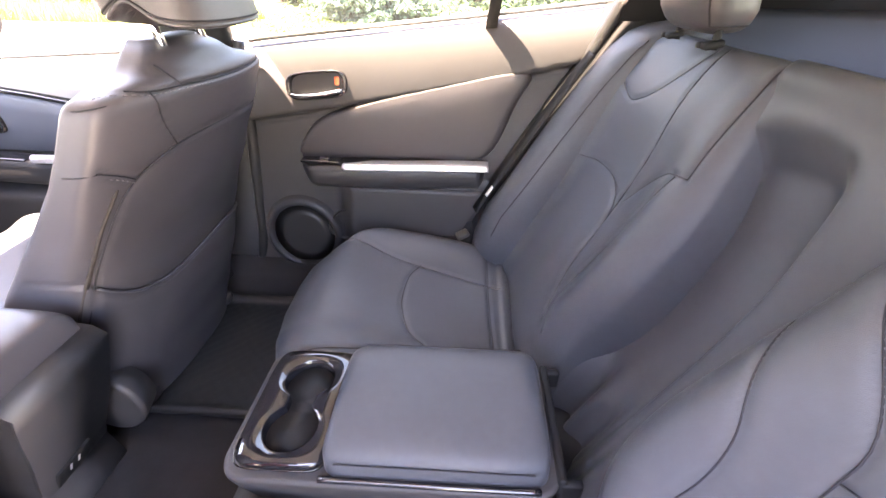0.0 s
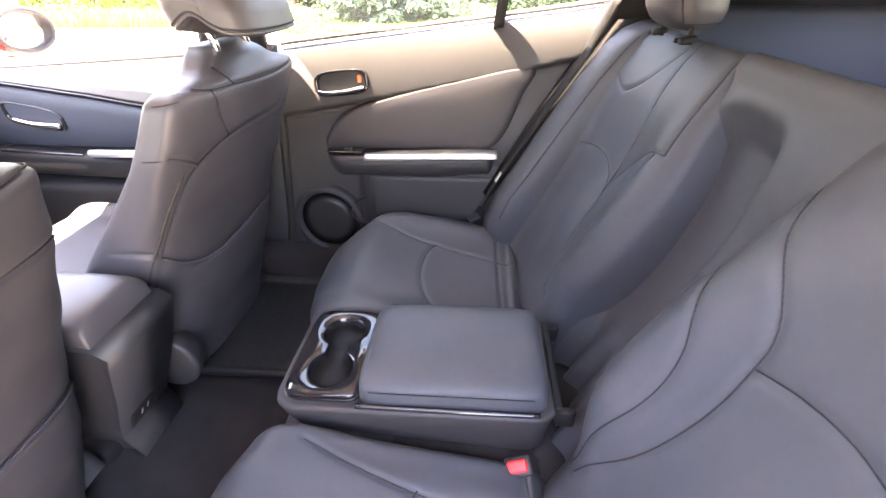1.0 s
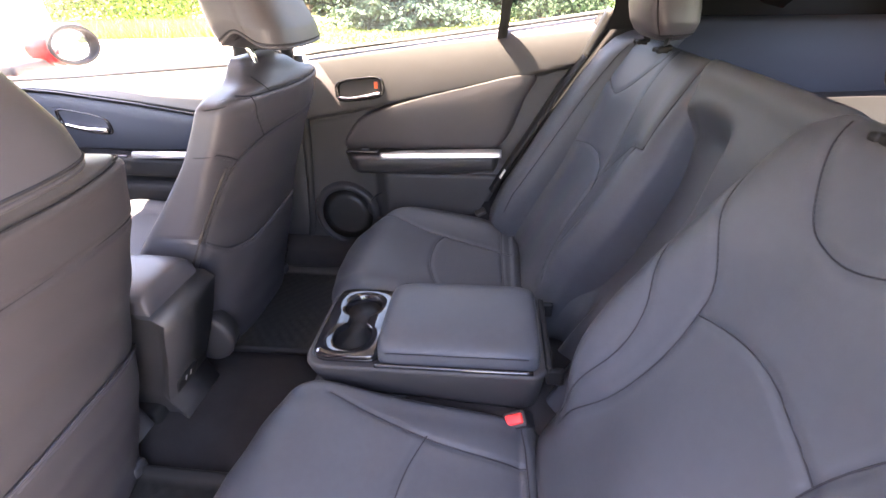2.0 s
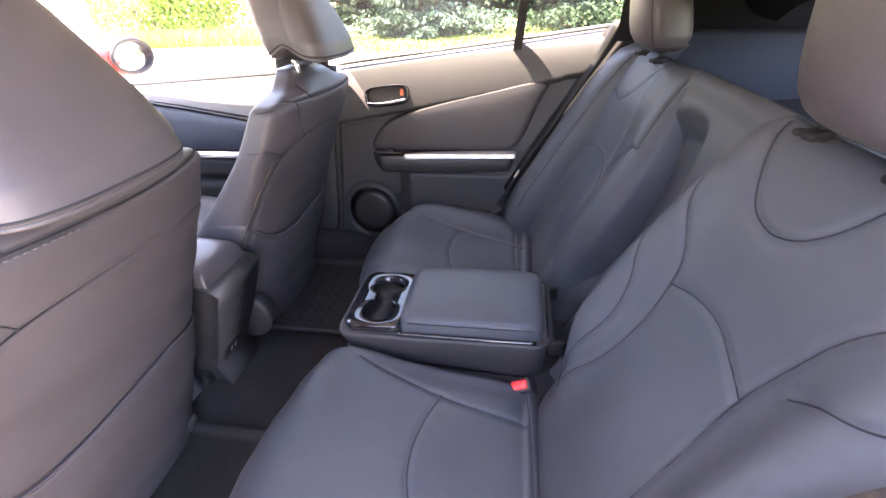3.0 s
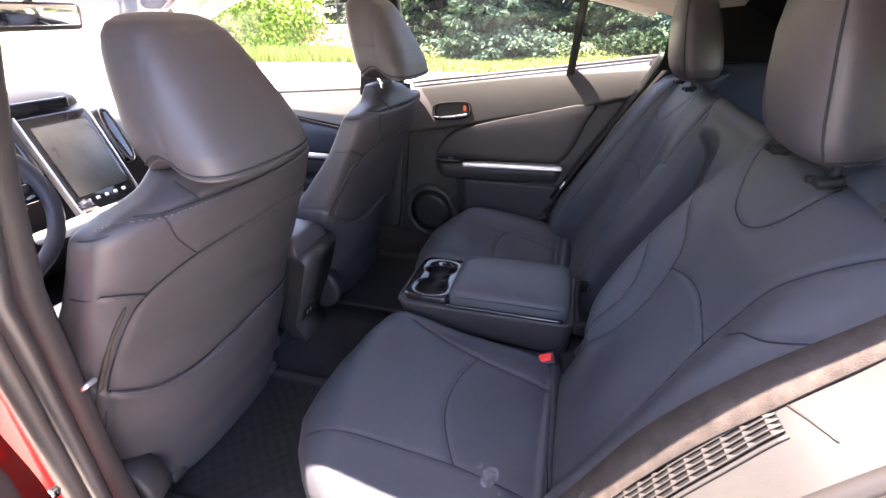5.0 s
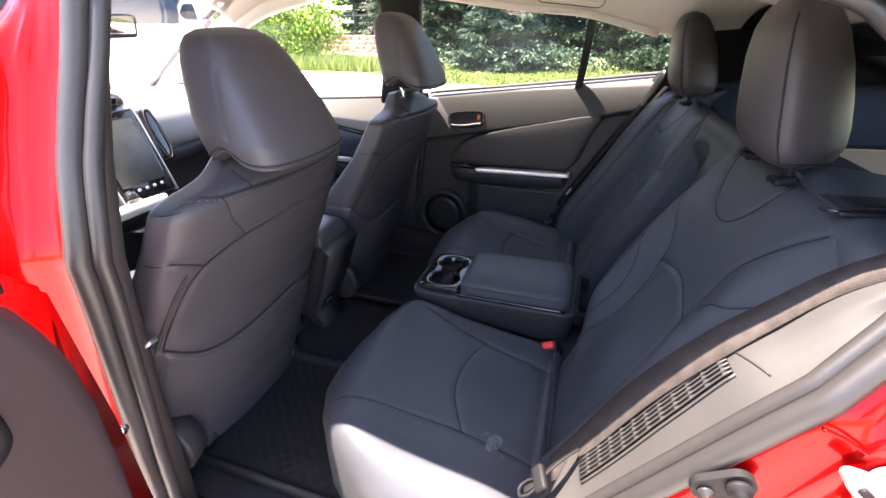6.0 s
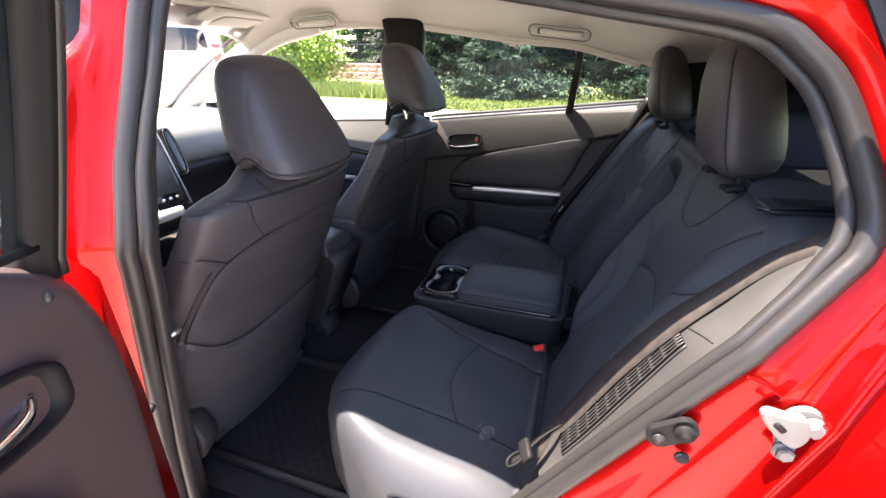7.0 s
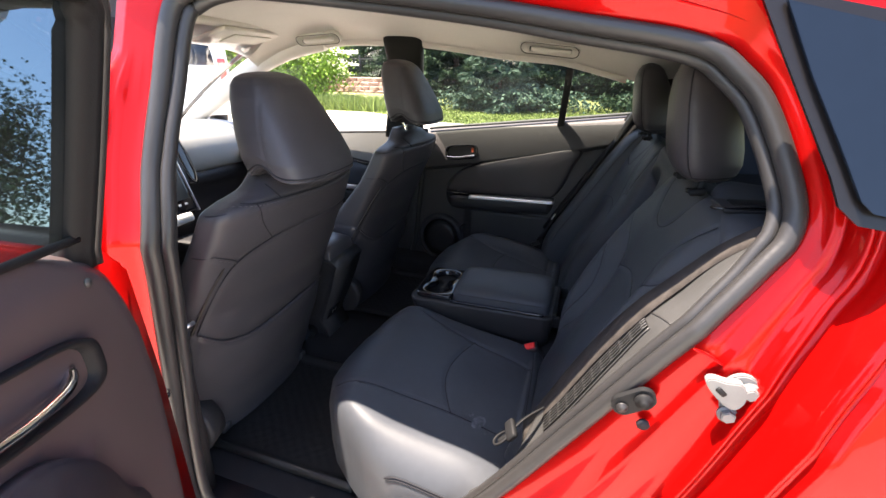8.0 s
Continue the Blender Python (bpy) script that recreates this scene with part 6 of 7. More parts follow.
# ---- open rear door on the near side ----
HINGE = Vector((-0.42, -0.765, 0.0))
DIR = Vector((0.454, -0.891, 0)).normalized()
dr = thing("open_rear_door", "red rear car door standing open, dark inner trim", "car door")
dr.matrix_basis = Matrix.Translation(HINGE) @ Matrix.Rotation(math.atan2(DIR.y, DIR.x), 4, "Z")
# door coordinates: x along the door from its hinge, y inner side positive (towards the cabin), z up
U_EDGE = lerp_table([(0.30, 0.078), (0.41, 0.062), (0.51, 0.050), (0.65, 0.034), (0.75, 0.026), (0.84, 0.031), (0.89, 0.044), (0.944, 0.066), (0.985, 0.100), (1.005, 0.130), (1.02, 0.165)])
nx, nz = 60, 70
U, V = np.meshgrid(np.linspace(0, 1, nx), np.linspace(0, 1, nz), indexing="ij")
TOPZ = lambda x: 1.018 + 0.10 * (x - 0.16)
Z = 0.30 + 0.70 * V
for _ in range(5):
    X = U_EDGE(Z) + (0.98 - 0.15 * (1 - V) - U_EDGE(Z)) * U
    Z = 0.30 + (TOPZ(X) - 0.30) * V
Yd = 0.035 + 0.02 * smoothstep((X - U_EDGE(Z)) / 0.03) + 0.012 * smoothstep((0.80 - Z) / 0.03) * smoothstep((X - 0.20) / 0.05)
Yd = Yd - 0.02 * smoothstep((Z - TOPZ(X) + 0.05) / 0.05)
part("trim_panel", mesh_from(np.stack([X, Yd, Z], -1).reshape(-1, 3), grid_faces(nx, nz)), DOOR_TRIM, dr)
part("outer_skin", plate([(0.0, 0.28), (0.85, 0.28), (1.02, 1.0), (1.02, 1.07), (0.05, 0.985), (0.0, 0.93), (-0.01, 0.7)], -0.03, "y", 0.03, bevel=0.008), RED, dr, "red outer door skin")
frame_pts = [(0.066, 0.965), (0.060, 1.11), (0.060, 1.26), (0.072, 1.30), (0.13, 1.335), (0.45, 1.315), (0.80, 1.26), (0.95, 1.16), (1.0, 1.09)]
fp = spline(frame_pts, 60)
rows = []
for k, (x, z) in enumerate(fp):
    t = fp[min(k + 1, 59)] - fp[max(k - 1, 0)]
    t = t / np.linalg.norm(t)
    nn = np.array([t[1], -t[0]])
    lean = 0.105 * max(0, z - 0.98) / 0.35
    wdt = 0.046 if k < 24 else 0.036
    rows.append(np.array([(x + nn[0] * w, y + lean, z + nn[1] * w) for w, y in ((0.0, 0.0), (0.0, 0.028), (0.012, 0.036), (wdt * 0.55, 0.036), (wdt * 0.6, 0.030), (wdt, 0.030), (wdt, 0.0))]))
part("window_frame", loft(rows), BLACK_TRIM, dr, "black window frame")
part("frame_seal", tube([(x + 0.002, 0.03 + 0.105 * max(0, z - 0.98) / 0.35, z) for x, z in fp], 0.008, 8), RUBBER, dr)
gl_pts = [(0.10, 1.010)] + [(x + 0.02, z - 0.02) for x, z in fp[8:]] + [(0.99, 1.075)]
part("window_pane", pane_mesh([(x, 0.015 + 0.105 * max(0, z - 0.98) / 0.35, z) for x, z in gl_pts], (0, 1, 0)), GLASS_DOOR, dr, "tinted door glass", smooth=False)
part("belt_moulding", tube([(x, 0.036, float(TOPZ(x)) + 0.002) for x in np.linspace(0.10, 0.98, 30)], 0.006, 8), BLACK_TRIM, dr)
part("screw_cap", cyl(0.0065, 0.004, 16, at=(0.135, 0.0565, 0.966), turn=(90, 0, 0), bevel=0.001), PLASTIC_GREY, dr, "small round screw cap")
k = np.linspace(0, 2 * math.pi, 56, endpoint=False)
rows = []
for s, dy in ((1.06, -0.006), (1.06, 0.008), (1.0, 0.012), (0.90, 0.010), (0.84, -0.004), (0.80, -0.02), (0.02, -0.026)):
    qx = 0.112 * s * np.sign(np.cos(k)) * np.abs(np.cos(k)) ** 0.55
    qz = 0.041 * s * np.sign(np.sin(k)) * np.abs(np.sin(k)) ** 0.55
    rows.append(np.stack([0.280 + qx, 0.056 + dy + 0 * k, 0.898 + qz + 0.22 * qx], 1))
hb = part("handle_bowl", loft(rows), BLACK_TRIM, dr, "dark bowl of the inside handle")
part("pull_handle", tube(spline([(0.206, 0.050, 0.886), (0.232, 0.064, 0.878), (0.30, 0.070, 0.886), (0.375, 0.066, 0.902)], 20), 0.0085, 10, flat=0.7), CHROME, hb, "chrome pull handle")
part("lock_button", rbox(0.02, 0.01, 0.03, 0.003, 2, at=(0.345, 0.05, 0.930)), CHROME, hb)
part("armrest_pad", plate(spline([(0.222, 0.60), (0.216, 0.70), (0.238, 0.764), (0.27, 0.807), (0.302, 0.833), (0.37, 0.850), (0.60, 0.868), (0.84, 0.875), (0.86, 0.75), (0.80, 0.60)], 70, True), 0.030, "y", 0.048, bevel=0.006), FABRIC_PAD, dr, "grey padded lower door panel")
part("hinge_arm", rbox(0.05, 0.02, 0.04, 0.005, 2, at=(0.02, 0.0, 0.50)), RED, dr)
part("hinge_arm", rbox(0.05, 0.02, 0.04, 0.005, 2, at=(0.02, 0.0, 0.34)), RED, dr)

# ---- centre console ----
con = thing("centre_console", "dark centre console with padded armrest lid", "console")
rows = []
prof = [(-0.450, 0.622), (-0.458, 0.600), (-0.492, 0.50), (-0.540, 0.39), (-0.585, 0.29), (-1.30, 0.29), (-1.30, 0.56), (-1.0, 0.58), (-0.96, 0.605), (-0.60, 0.640), (-0.472, 0.638)]
rows = []
for y, s in ((-0.066, 0.93), (-0.076, 0.965), (-0.082, 0.988), (-0.084, 1.0), (0.084, 1.0), (0.082, 0.988), (0.076, 0.965), (0.066, 0.93)):
    c = np.array([-0.93, 0.44])
    rows.append(np.array([((p[0] - c[0]) * s + c[0], y * float(np.interp(p[1], [0.30, 0.58], [0.72, 1.0])), (p[1] - c[1]) * s + c[1]) for p in spline(prof, 80, True)]))
part("body", loft(rows), PLASTIC, con)


def con_place(A, B, H):
    return B, A, 0.688 + H - 0.01 * (B + 0.5)


part("lid", pillow(lambda u, v: 0.076 - 0.152 * u, lambda u, v: -0.88 + 0.400 * v, con_place, lambda A, B: 0.004 - 0.35 * A * A, 0.050, 50, 60, power=4, power_v=8), LEATHER, con, "padded leather console lid")
part("lid_gap", rbox(0.40, 0.140, 0.020, 0.008, 3, at=(-0.702, 0, 0.640)), BLACK_TRIM, con)
us = part("usb_panel", rbox(0.014, 0.070, 0.05, 0.005, 2, at=(-0.5365, -0.010, 0.404), turn=(0, 24, 0)), BLACK_TRIM, con)
for dy in (-0.014, 0.014):
    part("usb_port", rbox(0.004, 0.005, 0.018, 0.0012, 1, at=(-0.5285, -0.010 + dy * 0.6, 0.407), turn=(0, 24, 0)), SILVER, us, "bright usb socket")
part("tunnel_end", rbox(0.10, 0.17, 0.05, 0.02, 3, at=(-0.632, 0, 0.325)), BLACK_TRIM, con)

# ---- dashboard ----
dash = thing("dashboard", "grey and black dashboard with white trim", "dashboard", at=(0.03, 0, 0))
sec = [(-1.95, 0.93), (-1.74, 0.985), (-1.55, 0.985), (-1.46, 0.965), (-1.42, 0.93), (-1.40, 0.88), (-1.395, 0.83), (-1.41, 0.795), (-1.48, 0.785), (-1.95, 0.78)]
sec = spline(sec, 50, True)
rows = []
for y in np.linspace(-0.70, 0.70, 41):
    bow = 0.10 * (abs(y) / 0.7) ** 2.5
    rows.append(np.stack([sec[:, 0] - bow * 0.5, np.full(50, y), sec[:, 1] - 0.02 * (abs(y) / 0.7) ** 2], 1))
part("top_pad", loft(rows), DASH_GREY, dash, "grey padded dashboard top")
rows = []
low = spline([(-1.43, 0.79), (-1.45, 0.68), (-1.48, 0.50), (-1.60, 0.40), (-1.95, 0.40), (-1.95, 0.86)], 40, True)
for y in np.linspace(-0.70, 0.70, 21):
    bow = 0.10 * (abs(y) / 0.7) ** 2.5
    rows.append(np.stack([low[:, 0] - bow * 0.5, np.full(40, y), low[:, 1]], 1))
part("lower_dash", loft(rows), PLASTIC, dash)
part("white_strip", tube(spline([(-1.43 - 0.10 * (abs(y) / 0.7) ** 2.5 * 0.5, y, 0.786) for y in np.linspace(0.14, 0.69, 20)], 30), 0.011, 10), SILVER, dash, "silver trim strip")
rows = []
for y in np.linspace(-0.34, 0.20, 24):
    q = (y + 0.07) / 0.27
    k = math.sqrt(max(0.0, 1 - q * q))
    c = np.linspace(0, 2 * math.pi, 20, endpoint=False)
    rows.append(np.stack([-1.50 + 0.03 * q * q * -1 + (0.02 + 0.085 * k) * np.cos(c), np.full(20, y), 0.975 + (0.008 + 0.045 * k) * np.sin(c)], 1))
part("instrument_hood", loft(rows), BLACK_TRIM, dash, "dark curved hood over the central display")
part("display_glass", rbox(0.01, 0.34, 0.035, 0.003, 2, at=(-1.402, -0.07, 0.985), turn=(0, 8, 0)), PIANO, dash)
scr = part("screen_frame", rbox(0.03, 0.205, 0.315, 0.014, 4, at=(-1.348, 0.035, 0.812), turn=(0, -20, 0)), PIANO, dash, "gloss black touchscreen frame")
part("screen", rbox(0.004, 0.165, 0.225, 0.004, 2, at=(-1.337, 0.035, 0.828), turn=(0, -20, 0)), SCREEN, scr, "touchscreen with the sky's pale reflection in its colour")
for y in (-0.0695, 0.1395):
    part("frame_edge", rbox(0.034, 0.004, 0.32, 0.0015, 2, at=(-1.347, y, 0.812), turn=(0, -20, 0)), SILVER, scr, "silver screen edge")
for k in range(5):
    part("screen_icon", rbox(0.003, 0.012, 0.010, 0.001, 1, at=(-1.292, -0.028 + 0.030 * k, 0.705), turn=(0, -20, 0)), SILVER, scr, "small pale touch symbol")
for sd in (-1, 1):
    vt = part("air_vent", rbox(0.06, 0.06, 0.20, 0.02, 3, at=(-1.385, 0.035 + sd * 0.150, 0.85), turn=(0, -20, 0)), PIANO, dash, "tall dark air vent")
    part("vent_trim", tube(spline([(-1.355 - 0.034 * math.sin(k), 0.035 + sd * 0.150 + 0.024 * math.cos(k), 0.862 + 0.088 * math.sin(k)) for k in np.linspace(0, 2 * math.pi, 16, endpoint=False)], 32, True), 0.0018, 6, closed=True), PLASTIC_GREY, vt)
part("corner_vent", cyl(0.05, 0.04, 28, at=(-1.40, 0.600, 0.815), turn=(0, 82, 0), bevel=0.008), PLASTIC, dash, "round corner air vent")
part("vent_ring", tube([(-1.378, 0.600 + 0.05 * math.cos(k), 0.818 + 0.047 * math.sin(k)) for k in np.linspace(0, 2 * math.pi, 32, endpoint=False)], 0.004, 6, closed=True), SILVER, dash, "silver vent ring")
shf = part("white_shelf", rbox(0.16, 0.20, 0.036, 0.014, 4, at=(-1.19, -0.130, 0.688), turn=(0, -18, 0)), WHITE_GLOSS, dash, "white gloss console shelf")
part("shift_lever", cyl(0.019, 0.05, 18, at=(-1.19, -0.10, 0.722), turn=(20, -20, 0), bevel=0.008), PIANO, shf, "stubby dark shift lever")
part("shelf_button", rbox(0.04, 0.03, 0.012, 0.004, 2, at=(-1.135, -0.055, 0.690), turn=(0, -18, 0)), PIANO, shf)

# ---- steering wheel ----
sw = thing("steering_wheel", "black leather steering wheel with silver spokes", "steering wheel")
sw.matrix_basis = pose(-1.05, -0.430, 0.845, 0, -18, 0)
# wheel plane: local y and z, its axis local x
part("rim", tube([(0, 0.185 * math.cos(k), 0.178 * math.sin(k)) for k in np.linspace(0, 2 * math.pi, 64, endpoint=False)], 0.0185, 12, closed=True, up=(1, 0, 0)), LEATHER, sw)
part("hub", rbox(0.06, 0.16, 0.13, 0.025, 4, at=(-0.02, 0, -0.005)), PLASTIC, sw)
for y, z, a in ((-0.115, 0.0, 0), (0.115, 0.0, 0), (-0.035, -0.115, 80), (0.035, -0.115, 100)):
    part("spoke", rbox(0.02, 0.11, 0.045, 0.008, 3, at=(-0.012, y, z), turn=(a, 0, 0)), WHITE_GLOSS if abs(y) < 0.1 else PIANO, sw)
for sd in (-1, 1):
    part("spoke_trim", rbox(0.012, 0.055, 0.06, 0.006, 2, at=(0.004, sd * 0.10, -0.005)), SILVER, sw, "silver spoke trim with buttons")
part("column", cyl(0.045, 0.24, 20, at=(-0.15, 0, 0), turn=(0, 90, 0), bevel=0.01), PLASTIC, sw)

# ---- rear-view mirror, visors, handles, lamp ----
rv = thing("rear_view_mirror", "dark rear-view mirror hanging from the windscreen", "mirror")
part("housing", rbox(0.04, 0.25, 0.065, 0.018, 4, at=(-1.14, -0.045, 1.222), turn=(0, 12, 8)), PLASTIC, rv)
part("mirror_glass", rbox(0.004, 0.225, 0.048, 0.002, 1, at=(-1.1185, -0.048, 1.224), turn=(0, 12, 8)), CHROME, rv, "mirror glass")
part("stalk", tube([(-1.15, -0.04, 1.24), (-1.16, -0.02, 1.30), (-1.13, 0, 1.35)], 0.011, 8), PLASTIC, rv)


def visor(y):
    v = thing("sun_visor", "beige fabric sun visor folded against the headliner", "sun visor", group="sun visors")
    v.matrix_basis = pose(-1.08, y, 1.338, 0, -14, 0)
    part("flap", rbox(0.17, 0.36, 0.016, 0.0075, 4), HEADLINER, v)
    part("vanity_lid", rbox(0.10, 0.20, 0.006, 0.003, 2, at=(0, 0, -0.010)), HEADLINER, v)
    return v


visor(0.36)
visor(-0.36)


def grab_handle(x, y, z, tilt):
    g = thing("grab_handle", "beige folded grab handle above the far door", "grab handle", group="grab handles")
    g.matrix_basis = pose(x, y, z, -48, tilt, 0)
    q = rounded(-0.105, 0.105, -0.026, 0.026, 0.024)
    rows = []
    for s, h in ((1.0, 0.010), (1.0, -0.004), (0.97, -0.008), (0.9, -0.007), (0.86, 0.002), (0.02, 0.004)):
        rows.append(np.stack([q[:, 0] * (1 - (1 - s) * 0.3), q[:, 1] * s, np.full(len(q), h)], 1))
    part("bezel", loft(rows), PILLAR_BEIGE, g)
    part("grip", tube(spline([(-0.06, 0, -0.006), (-0.05, -0.004, -0.014), (0.0, -0.005, -0.017), (0.05, -0.004, -0.014), (0.075, 0, -0.006)], 20), 0.009, 8), PILLAR_BEIGE, g)
    part("gap", tube(np.stack([q[:, 0] * 0.97, q[:, 1] * 0.9, np.full(len(q), -0.0072)], 1), 0.0016, 6, closed=True), PLASTIC_GREY, g, "dark gap round the handle")
    part("clip", rbox(0.016, 0.014, 0.012, 0.003, 2, at=(-0.062, 0, -0.010)), PLASTIC_GREY, g)
    return g


grab_handle(0.105, 0.512, 1.302, 6)
grab_handle(-0.85, 0.530, 1.342, -3)

# ---- neighbourhood ----
rng = np.random.default_rng(7)


def leaf_cloud(centers, normals, size, jitter, rng, slim=0.42):
    """Small bent leaves: two triangles each, at the centres."""
    n = len(centers)
    d1 = rng.normal(size=(n, 3))
    d1 /= np.linalg.norm(d1, axis=1)[:, None]
    d1 = d1 * jitter + normals * (1 - jitter)
    d1 /= np.linalg.norm(d1, axis=1)[:, None] + 1e-9
    r = rng.normal(size=(n, 3))
    d2 = np.cross(d1, r)
    d2 /= np.linalg.norm(d2, axis=1)[:, None] + 1e-9
    L = size * rng.uniform(0.6, 1.3, (n, 1))
    W = L * slim
    a = centers
    b = centers + d1 * L * 0.5 + d2 * W
    c = centers + d1 * L
    d = centers + d1 * L * 0.5 - d2 * W
    verts = np.stack([a, b, c, d], 1).reshape(-1, 3)
    faces = [(4 * i, 4 * i + 1, 4 * i + 2, 4 * i + 3) for i in range(n)]
    return verts, faces


def spruce_mesh(height, seed):
    """Whorls of drooping boughs, each with side twigs set with small sprays of needles."""
    r = np.random.default_rng(seed)
    pts, dirs = [], []
    z = 0.35
    while z < height * 0.985:
        f = z / height
        reach = (1 - f) ** 0.85 * height * 0.27 + 0.08
        for j in range(int(7 + 3 * (1 - f))):
            az = r.uniform(0, 2 * math.pi)
            L = reach * r.uniform(0.55, 1.15)
            droop = r.uniform(0.15, 0.45)
            ax = np.array((math.cos(az), math.sin(az), 0))
            sx = np.array((-math.sin(az), math.cos(az), 0))
            m = int(8 + 9 * L)
            for t in np.linspace(0.15, 1.0, m):
                base = ax * t * L + np.array((0, 0, z - droop * L * t + 0.22 * L * t * t))
                for sd in (-1, 1):
                    tl = (1.08 - t) * L * 0.42 + 0.10
                    q = r.uniform(0.05, 1, 12)[:, None]
                    d = ax * 0.75 + sx * sd * r.uniform(0.5, 1.0)
                    d = d / np.linalg.norm(d)
                    p = base + d * tl * q + np.array((0, 0, -0.35)) * tl * q * q + r.normal(0, 0.03, (12, 3))
                    pts.append(p)
                    dirs.append(np.tile(d + np.array((0, 0, -0.35)), (12, 1)))
        z += height * 0.042 * r.uniform(0.75, 1.25)
    P, D_ = np.concatenate(pts), np.concatenate(dirs)
    D_ /= np.linalg.norm(D_, axis=1)[:, None]
    v, f = leaf_cloud(P, D_, 0.20, 0.30, r, 0.15)
    return mesh_from(v, f)


def trunk_mesh(height, r0, lean=0.0):
    z = np.linspace(0, height, 14)
    return tube(np.stack([lean * z / height + 0.03 * np.sin(z), 0.02 * np.cos(z * 1.3), z - 0.1], 1), r0 * (1 - 0.92 * z / height) + 0.006, 10)


def spruce(height, seed, mat, label):
    t = thing("spruce_tree", label, "tree", group="spruce trees")
    part("trunk", trunk_mesh(height, 0.05 + height * 0.014), BARK, t)
    part("crown", spruce_mesh(height, seed), mat, t, smooth=False)
    return t


sp_a = spruce(6.5, 3, LEAF_DARK, "tall dark green spruce tree")
sp_b = spruce(5.2, 5, LEAF_BLUE, "blue-green spruce tree with drooping branches")
sp_a.matrix_basis = pose(-5.4, 17.2, ground_z(-5.4, 17.2))
sp_b.matrix_basis = pose(-2.9, 14.0, ground_z(-2.9, 14.0))
for src, x, y, s, rz in ((sp_a, -7.9, 18.6, 1.15, 40), (sp_a, -1.0, 18.2, 1.1, 120), (sp_a, 1.3, 16.4, 0.9, 200), (sp_a, 3.7, 17.6, 1.2, 10), (sp_b, 2.1, 14.9, 0.72, 250),
                         (sp_a, 6.4, 16.6, 1.1, 75), (sp_b, 5.3, 15.0, 0.8, 310), (sp_a, -3.6, 20.0, 1.3, 300), (sp_a, 9.6, 17.2, 1.1, 150), (sp_a, -10.2, 20.5, 1.2, 220)):
    o = copy_thing(src, pose(x, y, float(ground_z(x, y)), 0, 0, rz))
    o.scale = (s, s, s)
# low spreading juniper before the trees
def shrub(x, y, rx, ry, h, n, mat, label, seed, leaf=0.12, name="shrub"):
    r = np.random.default_rng(seed)
    t = thing(name, label, "shrub", group="shrubs")
    t.location = (x, y, float(ground_z(x, y)))
    k = 14
    cl = r.normal(size=(k, 3)) * (rx * 0.42, ry * 0.42, h * 0.2) + (0, 0, h * 0.5)
    c = cl[r.integers(0, k, n)] + r.normal(size=(n, 3)) * (rx * 0.26, ry * 0.26, h * 0.2)
    c[:, 2] = np.clip(np.abs(c[:, 2]), 0.02, h * 1.1)
    d = r.normal(size=(n, 3)) + (0, 0, 0.5)
    d /= np.linalg.norm(d, axis=1)[:, None]
    v, f = leaf_cloud(c, d, leaf, 0.6, r)
    part("foliage", mesh_from(v, f), mat, t, smooth=False)
    stems = []
    for j in range(k):
        stems.append(tube(spline([(0, 0, -0.05), tuple(cl[j] * (0.5, 0.5, 0.45)), tuple(cl[j])], 8), 0.02, 5))
    part("stems", join_meshes(stems), BARK, t)
    return t


shrub(-1.9, 13.6, 2.4, 0.9, 0.75, 4200, LEAF_BLUE, "low spreading grey-green juniper at the lawn's edge", 11, 0.11)
shrub(2.4, 13.9, 1.8, 0.8, 0.7, 3000, LEAF_DARK, "low dark juniper under the spruces", 12, 0.11)
shrub(4.4, 14.0, 1.2, 0.9, 1.2, 2600, LEAF_LIGHT, "light green shrub beside the spruces", 13, 0.12)
shrub(-12.6, 14.8, 1.6, 1.0, 2.3, 6000, LEAF_LIGHT, "bright green leafy shrub before the rock wall", 14, 0.12)
shrub(-10.9, 14.9, 1.3, 0.9, 2.1, 5200, LEAF_LIGHT, "bright green leafy shrub before the rock wall", 15, 0.12)
shrub(-15.2, 14.6, 1.7, 1.0, 2.5, 5200, LEAF_LIGHT, "bright green leafy shrub by the drive", 16, 0.13)
shrub(-12.5, -3.6, 2.6, 1.6, 2.0, 16000, LEAF_DARK, "tall dark hedge across the driveway", 18, 0.10)
shrub(-14.0, -0.6, 2.4, 1.6, 1.7, 14000, LEAF_DARK, "tall dark hedge across the driveway", 19, 0.10)
shrub(-18.5, 13.0, 2.0, 1.6, 3.0, 5200, LEAF_LIGHT, "tall light green shrub by the drive", 17, 0.15)


